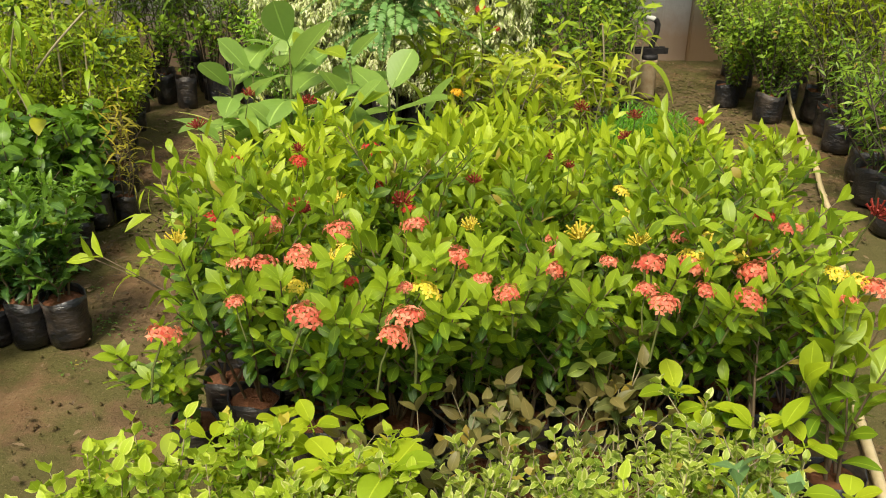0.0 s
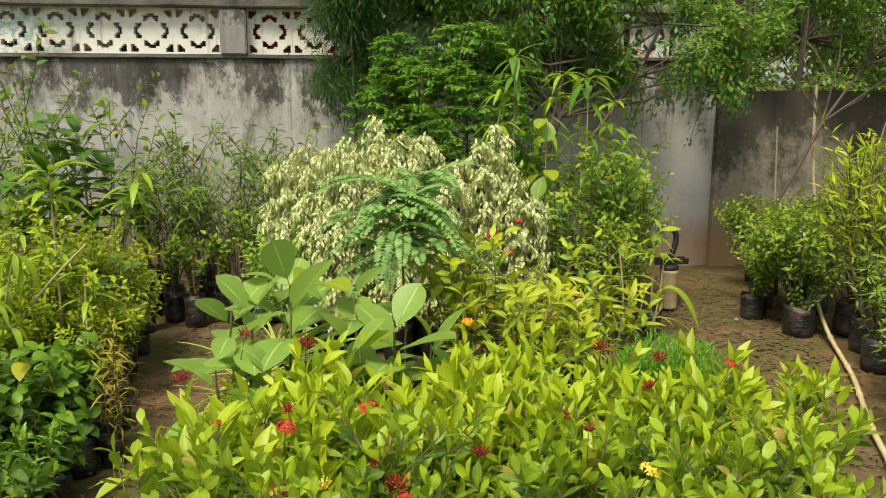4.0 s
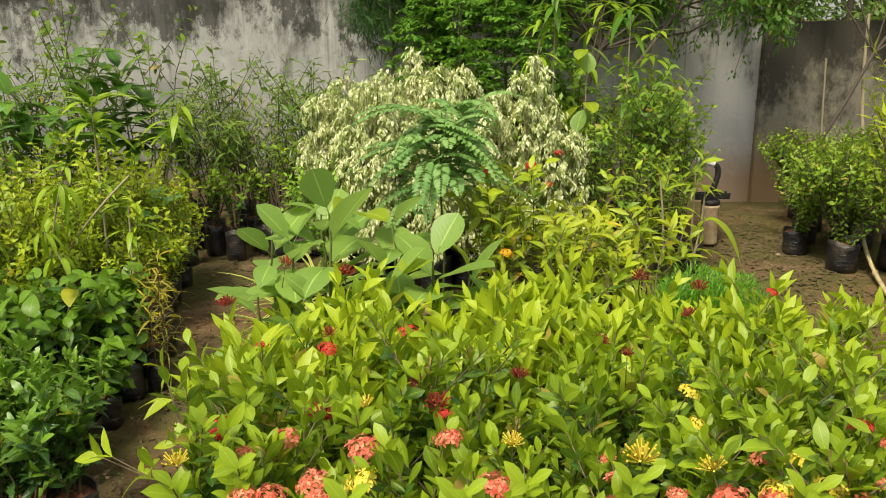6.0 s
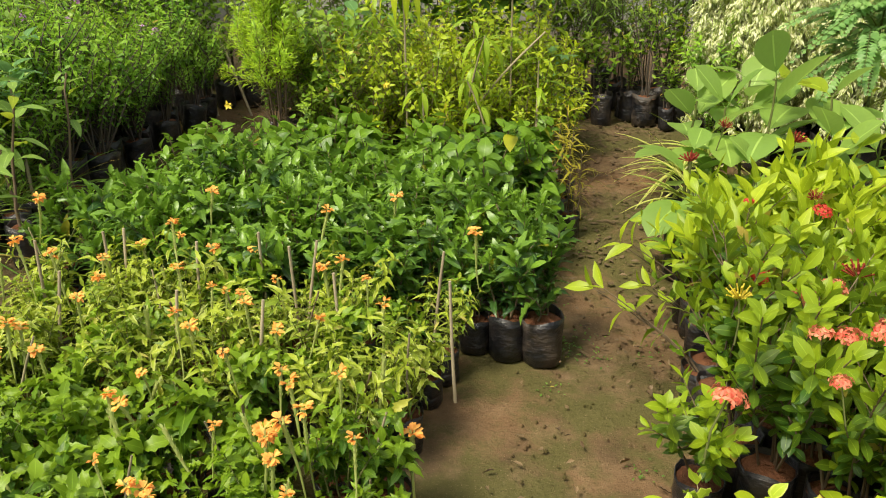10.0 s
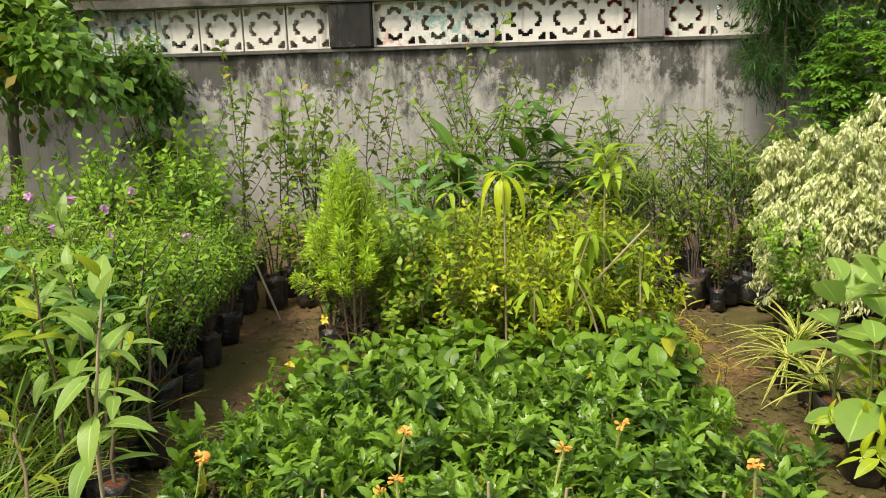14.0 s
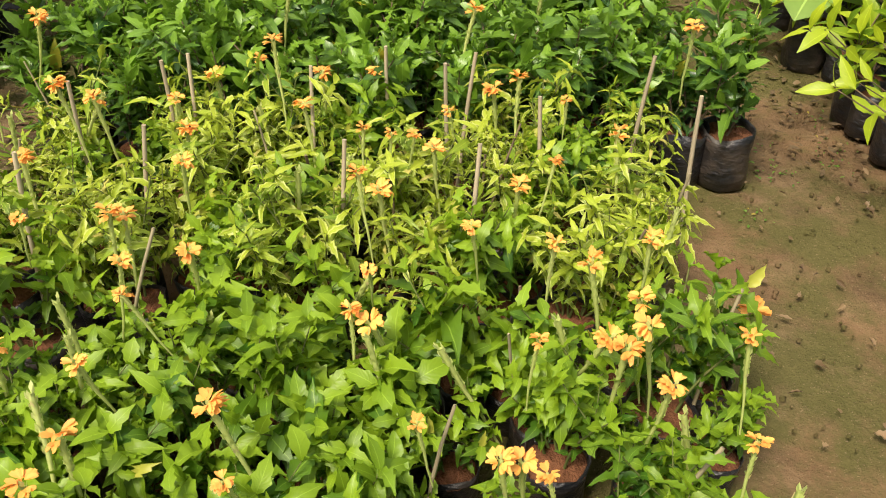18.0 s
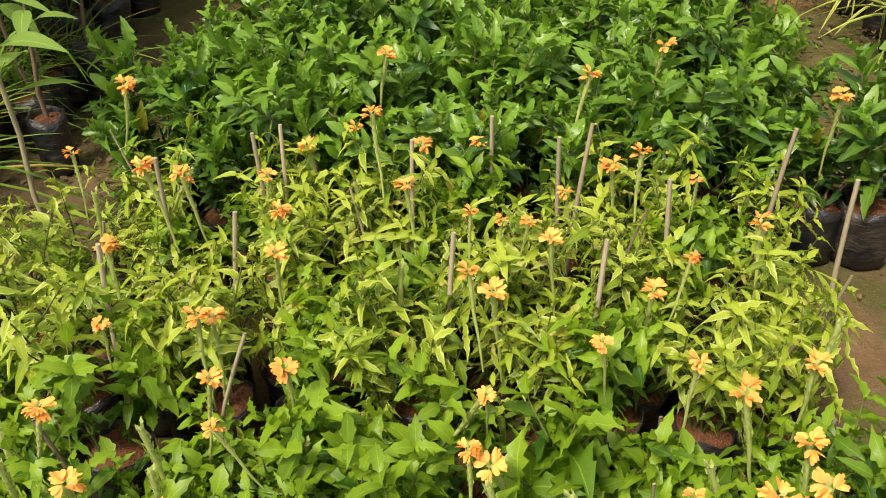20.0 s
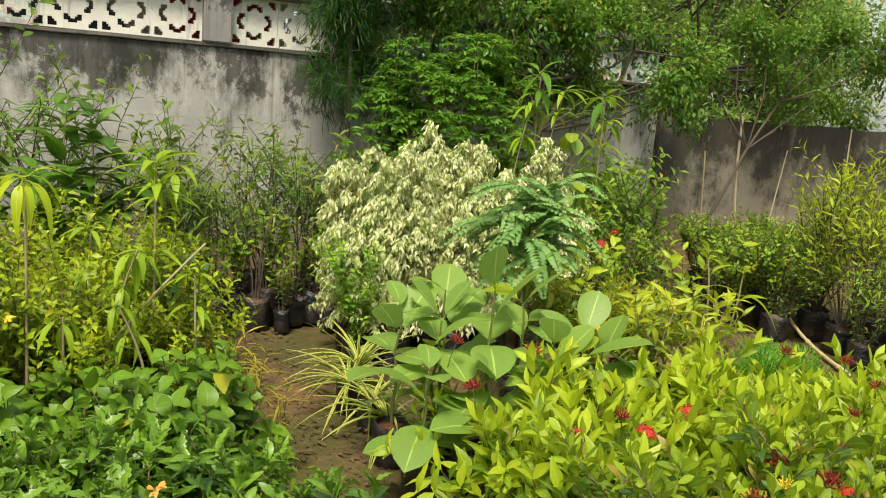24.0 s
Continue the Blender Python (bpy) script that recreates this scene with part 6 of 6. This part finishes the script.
broad_plant(-2.40, 2.80, 0.66, 3, 0.6, "thin dark-stemmed sapling with a few yellow leaves in a black bag", 0.8, R, TALLB, (-0.12, 0.12), 0.05, 0.8, STEM_BROWN, 0.1)
broad_plant(-3.0, 3.42, 0.58, 4, 0.9, "small plant with yellowing oval leaves", 0.6, R, TALLB, (0.0, 0.05), 0.06, 0.45, STEM_BROWN, 0.1)
broad_plant(-3.1, 3.95, 0.80, 8, 1.05, "lanky plant with soft oval leaves on a bare stem", 0.15, R, TALLB, (0.05, 0.0), 0.06, 0.4, STEM_BROWN, 0.1)
for bx, by, bh, bp, bs in [(-2.62, 3.58, 0.74, 6, 0.85), (-2.90, 3.78, 0.92, 8, 0.95), (-3.20, 4.58, 0.95, 5, 0.9), (-2.70, 4.08, 0.72, 5, 0.8), (-3.05, 3.55, 0.82, 7, 0.9), (-3.30, 4.15, 0.88, 6, 0.9)]:
    broad_plant(bx, by, bh, bp, bs, "leafy plant with soft oval leaves in a black bag", 0.2, R, TALLB, (R.normal(0, 0.05), R.normal(0, 0.05)), 0.055, 0.5, STEM_BROWN, 0.15)
broad_plant(-3.35, 4.75, 0.98, 5, 0.9, "plant with upright light green leaves above its neighbours", 0.1, R, TALLB, (0.0, 0.0), 0.06, 0.6, STEM_GREEN, 0.5)
spread_out(sapling_protos("nursery_bush", "light green bush on bare thin stems in a black bag", "bushes along the path", L_FERN, "flat", 0.68, 9, 0.015, 0.031, 0.016, 0.1, 0.28, 4, 0.27, 0.6, 4, True, 0.075, 1.2, 0.19),
           [(-2.86, 3.98), (-2.84, 4.16), (-2.90, 4.33, 1.15), (-2.85, 4.51), (-2.92, 4.70, 1.15), (-2.86, 4.92, 1.1), (-2.96, 5.09), (-2.90, 5.30), (-2.98, 5.47, 1.1), (-2.93, 5.70), (-3.03, 5.85), (-3.0, 6.05), (-3.07, 4.1), (-3.08, 4.4), (-3.07, 4.7), (-3.3, 3.9)], R, (0.8, 1.15), 12.0)
for wx, wy, wh in [(-3.0, 4.3, 0.80), (-3.25, 4.15, 0.84), (-2.95, 4.0, 0.62), (-2.80, 3.92, 0.74)]:
    whorl_plant(wx, wy, wh, [(1.0, 1.0), (0.85, 0.95), (0.7, 0.9)], GREYS, 0.8, "sapling with upright soft green leaves", R, 0.5, per=6)
GRASS_SAY = "tussock of thin arching grassy leaves in a black bag"
for gx, gy in [(-2.90, 3.30), (-3.05, 3.62), (-2.95, 3.9), (-3.2, 3.4), (-3.15, 3.85), (-3.3, 3.65), (-3.0, 3.1), (-3.2, 3.1), (-3.05, 4.1)]:
    strap_plant(gx, gy, 46, 0.42, 0.010, R, L_GRASS, GRASS_SAY, "grassy_plant", True, 0.6, 1.0, "grassy plants")
for gx, gy in [(-2.89, 3.66), (-2.85, 3.84), (-2.98, 3.12), (-2.80, 4.08), (-2.95, 3.40)]:
    strap_plant(gx, gy, 34, 0.40, 0.010, R, L_GRASS, GRASS_SAY, "grassy_plant", True, 0.7, 0.9, "grassy plants")
strap_plant(-2.85, 3.24, 22, 0.75, 0.012, R, L_GRASS, "tussock with long arching grassy leaves over the path", "grassy_plant", True, 0.9, 0.5, "grassy plants")
stick("stake", (-2.72, 6.15, 0.0), (-2.98, 6.25, 0.62), 0.008, "pale cane stake leaning against the saplings", "stake")
stick("stake", (-2.95, 6.1, 0.0), (-3.1, 6.2, 0.55), 0.007, "pale cane stake leaning against the saplings", "stake")


# ---- trees ----
def tree(name, label, x, y, trunk, limbs, mat, rng, leaves=2600, ln=0.07, wd=0.03, shape="tiny", r=0.05, clump=0.28, hang=0.0):
    """trunk: points of the main stem; limbs: (x, y, z, size) of crown clumps, from the trunk's top."""
    ob = thing(name, label, "tree")
    st, lv = Geo(), Leaves()
    tube(st, trunk, r, r * 0.55, 9)
    top = np.array(trunk[-1], float)
    total = sum(c[3] ** 2 for c in limbs)
    for cx, cy, cz, size in limbs:
        c = np.array([cx, cy, cz], float)
        start = np.array(trunk[rng.integers(max(1, len(trunk) - 2), len(trunk))], float)
        mid = (start + c) / 2 + rng.normal(0, 0.06, 3)
        tube(st, [start, mid, c], r * 0.45, r * 0.12, 6)
        for t in range(7):
            e = c + rng.normal(0, size * 0.5, 3)
            tube(st, [mid * 0.3 + c * 0.7, (c + e) / 2 + rng.normal(0, 0.03, 3), e], r * 0.14, r * 0.04, 4)
            for k in range(int(leaves * size**2 / total / 7)):
                u = rng.uniform(0.0, 1.1)
                p = c + (e - c) * u + rng.normal(0, size * 0.22, 3)
                d = unit(p - c + rng.normal(0, 0.15, 3)) + np.array([0, 0, -hang]) + rng.normal(0, 0.5, 3)
                # last value rises with height: lighter leaf colour towards each clump's top
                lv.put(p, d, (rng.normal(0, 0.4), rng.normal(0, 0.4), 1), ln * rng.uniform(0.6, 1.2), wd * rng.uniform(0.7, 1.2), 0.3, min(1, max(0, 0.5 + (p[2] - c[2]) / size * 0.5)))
    part("trunk", st, BARK, ob)
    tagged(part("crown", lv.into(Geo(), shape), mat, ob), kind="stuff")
    ob.matrix_basis = pose(x, y, 0)
    return ob


def crown(rng, n, lo, hi, size):
    return [(*rng.uniform(lo, hi), rng.uniform(*size)) for _ in range(n)]


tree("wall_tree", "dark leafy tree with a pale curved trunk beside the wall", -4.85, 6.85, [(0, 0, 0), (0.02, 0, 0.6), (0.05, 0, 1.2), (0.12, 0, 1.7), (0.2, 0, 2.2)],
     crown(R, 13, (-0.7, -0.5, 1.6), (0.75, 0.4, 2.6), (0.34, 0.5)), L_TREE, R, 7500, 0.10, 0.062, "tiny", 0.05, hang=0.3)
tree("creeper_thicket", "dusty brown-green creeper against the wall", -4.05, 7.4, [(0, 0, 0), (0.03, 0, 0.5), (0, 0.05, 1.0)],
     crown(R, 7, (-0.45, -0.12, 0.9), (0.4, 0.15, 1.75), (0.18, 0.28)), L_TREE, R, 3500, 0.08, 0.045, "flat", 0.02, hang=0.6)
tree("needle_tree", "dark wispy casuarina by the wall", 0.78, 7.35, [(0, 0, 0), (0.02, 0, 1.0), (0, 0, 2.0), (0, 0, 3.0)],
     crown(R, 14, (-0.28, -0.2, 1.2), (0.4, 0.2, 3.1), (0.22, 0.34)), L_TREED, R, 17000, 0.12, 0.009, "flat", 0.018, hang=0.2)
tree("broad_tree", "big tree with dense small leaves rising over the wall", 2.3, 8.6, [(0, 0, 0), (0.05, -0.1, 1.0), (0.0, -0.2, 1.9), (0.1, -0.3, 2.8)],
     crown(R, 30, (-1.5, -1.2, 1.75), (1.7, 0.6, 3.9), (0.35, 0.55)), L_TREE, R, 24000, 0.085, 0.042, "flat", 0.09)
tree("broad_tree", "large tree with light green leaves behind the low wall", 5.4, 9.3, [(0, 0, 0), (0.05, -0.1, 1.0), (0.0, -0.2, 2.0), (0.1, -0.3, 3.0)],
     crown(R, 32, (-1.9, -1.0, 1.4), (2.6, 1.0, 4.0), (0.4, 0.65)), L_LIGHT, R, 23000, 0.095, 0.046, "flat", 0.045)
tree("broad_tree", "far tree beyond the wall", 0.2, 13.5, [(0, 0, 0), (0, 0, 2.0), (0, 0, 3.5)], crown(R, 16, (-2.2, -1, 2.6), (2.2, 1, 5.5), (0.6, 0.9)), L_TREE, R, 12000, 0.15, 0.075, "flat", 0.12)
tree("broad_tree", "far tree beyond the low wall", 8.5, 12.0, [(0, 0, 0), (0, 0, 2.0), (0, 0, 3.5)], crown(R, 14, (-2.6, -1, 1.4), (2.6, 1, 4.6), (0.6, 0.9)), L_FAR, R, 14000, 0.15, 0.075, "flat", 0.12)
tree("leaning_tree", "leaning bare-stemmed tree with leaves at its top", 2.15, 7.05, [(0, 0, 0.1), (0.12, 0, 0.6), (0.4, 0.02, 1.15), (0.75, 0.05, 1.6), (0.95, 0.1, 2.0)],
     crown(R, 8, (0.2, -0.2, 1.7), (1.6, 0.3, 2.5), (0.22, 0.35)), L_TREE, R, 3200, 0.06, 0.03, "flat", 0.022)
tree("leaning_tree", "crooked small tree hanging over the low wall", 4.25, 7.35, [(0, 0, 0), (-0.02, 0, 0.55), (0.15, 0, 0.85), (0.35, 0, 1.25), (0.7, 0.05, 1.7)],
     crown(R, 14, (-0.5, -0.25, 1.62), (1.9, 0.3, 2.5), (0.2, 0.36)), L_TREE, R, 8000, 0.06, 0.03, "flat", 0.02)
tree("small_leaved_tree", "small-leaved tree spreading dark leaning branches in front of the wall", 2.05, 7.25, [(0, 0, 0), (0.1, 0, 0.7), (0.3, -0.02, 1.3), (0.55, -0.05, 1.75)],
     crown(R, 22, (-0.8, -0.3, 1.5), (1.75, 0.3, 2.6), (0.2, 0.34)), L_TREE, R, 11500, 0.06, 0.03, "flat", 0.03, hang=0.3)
for vx, vz0, vz1 in [(2.95, 1.7, 0.95), (3.05, 1.75, 1.25), (2.75, 1.6, 1.2), (3.2, 1.8, 1.3), (3.55, 1.75, 1.1)]:
    vine = thing("hanging_twig", "thin leafy twig hanging in front of the stained wall", "creeper", "hanging twigs")
    vg, vl = Geo(), Leaves()
    path = [(0.05 * math.sin(4 * s), 0.0, (vz1 - vz0) * s) for s in np.linspace(0, 1, 8)]
    tube(vg, path, 0.004, 0.002, 4)
    for p in path[2:]:
        for _ in range(7):
            vl.put(np.array(p) + R.normal(0, 0.03, 3), (R.normal(0, 1), R.normal(0, 1), -0.8), (0, 0, 1), 0.05, 0.022, 0.2, R.uniform())
    part("twig", vg, BARK, vine)
    tagged(part("leaves", vl.into(Geo(), "flat"), L_TREE, vine), kind="stuff")
    vine.matrix_basis = pose(vx, 7.45, vz0)
stick("stake", (4.72, 7.35, 0.0), (4.55, 7.4, 1.55), 0.014, "tall curved pale cane leaning on the low wall", "stake", CANE, 0.05)
stick("stake", (4.35, 7.5, 0.0), (4.36, 7.62, 1.2), 0.009, "thin pale cane leaning on the low wall", "stake", STEM_PALE)
stick("stake", (4.75, 7.2, 0.0), (5.35, 7.6, 1.25), 0.007, "thin grey cane leaning on the low wall", "stake", STEM_PALE)
stick("stake", (5.5, 7.0, 0.0), (6.05, 7.5, 1.5), 0.009, "pale branch leaning on the low wall", "stake", STEM_PALE)

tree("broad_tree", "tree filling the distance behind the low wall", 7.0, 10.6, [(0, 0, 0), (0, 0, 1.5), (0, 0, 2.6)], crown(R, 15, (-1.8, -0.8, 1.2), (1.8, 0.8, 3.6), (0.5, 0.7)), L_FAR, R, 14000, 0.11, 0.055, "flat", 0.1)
tree("broad_tree", "dense tree behind the wall pillar", 3.6, 10.8, [(0, 0, 0), (0, 0, 1.5), (0, 0, 2.8)], crown(R, 20, (-1.6, -0.8, 1.6), (1.6, 0.8, 4.4), (0.5, 0.7)), L_TREE, R, 14000, 0.11, 0.055, "flat", 0.1)

# ---- house beyond the wall ----
PINK = plain_mat("faded_pink_paint", (0.42, 0.25, 0.22), (0.55, 0.36, 0.31), 6.0, 0.85, 0.3, 0.2)
REDP = plain_mat("dull_red_paint", (0.32, 0.03, 0.035), (0.45, 0.06, 0.06), 6.0, 0.7, 0.2, 0.3)
OFFW = plain_mat("off_white_paint", (0.60, 0.57, 0.50), (0.72, 0.69, 0.62), 4.0, 0.85, 0.3, 0.2)


def house():
    ob = thing("house", "low pink and white house beyond the wall", "house")
    g = Geo()
    box(g, (-6.5, 10.5, 0), (1.0, 16, 2.4))
    part("wall", g, OFFW, ob, smooth=False)
    g = Geo()
    box(g, (-6.8, 8.5, 2.41), (1.3, 16.3, 2.58))
    part("roof", g, PINK, ob, "flat roof slab with a faded pink edge", False)
    g = Geo()
    box(g, (-0.2, 10.44, 1.7), (0.9, 10.49, 2.35))
    part("shutter", g, REDP, ob, "dull red shutter", False)
    for wx in (-5.4, -3.2, -1.6):
        g = Geo()
        box(g, (wx, 10.46, 1.0), (wx + 1.0, 10.49, 2.1))
        part("window", g, plain_mat("dark_window", (0.015, 0.016, 0.018), (0.03, 0.03, 0.03), 3.0, 0.2, 0.0, 0.5), ob, "dark window opening", False)


house()


# ---- loose litter on the paths ----
def litter(name, label, count, seed, make, mat, spots):
    rng = np.random.default_rng(seed)
    lv, g = Leaves(), Geo()
    for _ in range(count):
        x0, x1, y0, y1 = spots[rng.choice(len(spots))]
        make(rng, lv, g, rng.uniform(x0, x1), rng.uniform(y0, y1))
    lv.into(g, "crumpled") if lv.rows else None
    tagged(link_mesh(name, g.mesh(name, mat)), label, "litter", kind="stuff")


PATHS = [(-0.45, 0.15, 1.2, 6.3), (-0.45, 0.15, 1.2, 6.3), (-2.85, -2.35, 2.2, 6.3), (2.3, 3.6, 3.2, 7.4), (1.6, 2.6, 1.5, 3.4), (2.6, 3.9, 5.0, 7.6)]


def dry(rng, lv, g, x, y):
    a = rng.uniform(0, 6.28)
    lv.put((x, y, 0.018), (math.cos(a), math.sin(a), rng.uniform(-0.08, 0.12)), (rng.normal(0, 0.3), rng.normal(0, 0.3), 1), rng.uniform(0.010, 0.042), rng.uniform(0.006, 0.020), rng.uniform(-0.2, 0.3), rng.uniform())


def crumb(rng, lv, g, x, y):
    r = 0.0012 + 0.006 * rng.uniform() ** 4
    k = np.arange(5) * 1.2566
    wob = rng.uniform(0.7, 1.3, (3, 5))
    rings = [np.stack([x + r * f * w * np.cos(k), y + r * f * w * np.sin(k), np.full(5, 0.004 + r * z)], 1) for (f, z), w in zip(((0.9, -0.6), (1.0, 0.3), (0.45, 0.95)), wob)]
    g.add(np.concatenate(rings), [(i * 5 + j, i * 5 + (j + 1) % 5, (i + 1) * 5 + (j + 1) % 5, (i + 1) * 5 + j) for i in range(2) for j in range(5)])
    g.add(rings[2], [(0, 1, 2, 3)])


litter("fallen_leaves", "dry brown leaves scattered on the paths", 620, 3, dry, DRY_LEAF, PATHS)
litter("earth_crumbs", "small crumbs of earth and grit on the paths", 4200, 4, crumb, SOIL, PATHS)


def fragment(rng, lv, g, x, y):
    a, s = rng.uniform(0, 6.28), rng.uniform(0.008, 0.026)
    e = rng.uniform(-0.4, 0.4)
    p = [(x + s * math.cos(a + k) * f, y + s * math.sin(a + k) * f, 0.012 + 0.006 * e * (1 if k < 2 else -1)) for k, f in ((0.0, 1.0), (1.4, 0.45), (3.14, 1.0), (4.6, 0.4))]
    g.add(np.array(p), [(0, 1, 2, 3)])


HUMUS = plain_mat("rotting_leaf_bits", (0.05, 0.036, 0.02), (0.19, 0.13, 0.07), 30.0, 0.9, 0.3, 0.2)
litter("leaf_litter", "dark rotting leaf bits trodden into the far path", 3600, 8, fragment, HUMUS, [(2.35, 3.7, 3.6, 7.5), (2.35, 3.7, 3.6, 7.5), (2.6, 3.5, 4.5, 7.0), (-2.85, -2.3, 3.0, 6.4), (-0.45, 0.15, 3.2, 6.6)])


def weed(rng, lv, g, x, y):
    for _ in range(14):
        a = rng.uniform(0, 6.28)
        lv.put((x + rng.normal(0, 0.035), y + rng.normal(0, 0.035), 0.004), (math.cos(a), math.sin(a), rng.uniform(0.1, 0.6)), (0, 0, 1), rng.uniform(0.006, 0.016), rng.uniform(0.004, 0.008), 0.3, rng.uniform(0, 0.4))


litter("path_weeds", "tiny low weeds along the path edges", 30, 5, weed, L_TREE, [(-0.42, -0.28, 2.4, 6.2), (-0.02, 0.14, 2.4, 6.2), (2.4, 3.3, 3.4, 6.0), (-0.4, 0.1, 3.0, 3.6), (-2.85, -2.4, 3.0, 5.0)])


# ---- loose seedling and bare twigs at the corner of the lime bed ----
twigs = thing("bare_twigs", "dry leafless brown twigs standing in a black bag", "potted plant")
bag_parts(twigs, 0.055, 0.13, R)
tg = Geo()
for i in range(7):
    ta = R.uniform(0, 6.28)
    tip = np.array([0.13 * math.cos(ta), 0.13 * math.sin(ta), R.uniform(0.3, 0.5)])
    mid = np.array([0.2, 0.2, 0.5]) * tip + np.array([0, 0, 0.12]) + R.normal(0, 0.01, 3)
    tube(tg, [(0, 0, 0.1), mid, tip], 0.005, 0.002, 5)
    for k in range(2):
        tube(tg, [(mid + tip) / 2, tip + R.normal(0, 0.05, 3)], 0.0025, 0.001, 4)
part("twig", tg, STEM_BROWN, twigs)
twigs.matrix_basis = pose(-0.06, 1.60, 0) @ Matrix.Diagonal((0.8, 0.8, 1.0, 1))
broad_plant(-0.22, 1.50, 0.70, 3, 0.36, "thin seedling with a few rounded leaves in a black bag", 0.1, R, BROAD, (0.10, 0.14), 0.05, 0.88)

# ---- a pink bud among the lime shrubs ----
P_PINK = petal_mat("pink_petal", (0.75, 0.20, 0.26), (0.90, 0.42, 0.45))
bud = thing("rose_bud", "small pink bud on a thin stalk among the lime shrubs", "flower")
bg = Geo()
tube(bg, [(0.0, 0.01, -0.30), (0.01, 0.0, -0.12), (0.0, 0.0, 0.0)], 0.003, 0.002, 5)
part("stalk", bg, STEM_GREEN, bud)
part("petals", dome_head(R, 5, 0.006, 0.012, 4), P_PINK, bud, "pale pink petals")
bud.matrix_basis = pose(0.98, 1.70, 0.37)
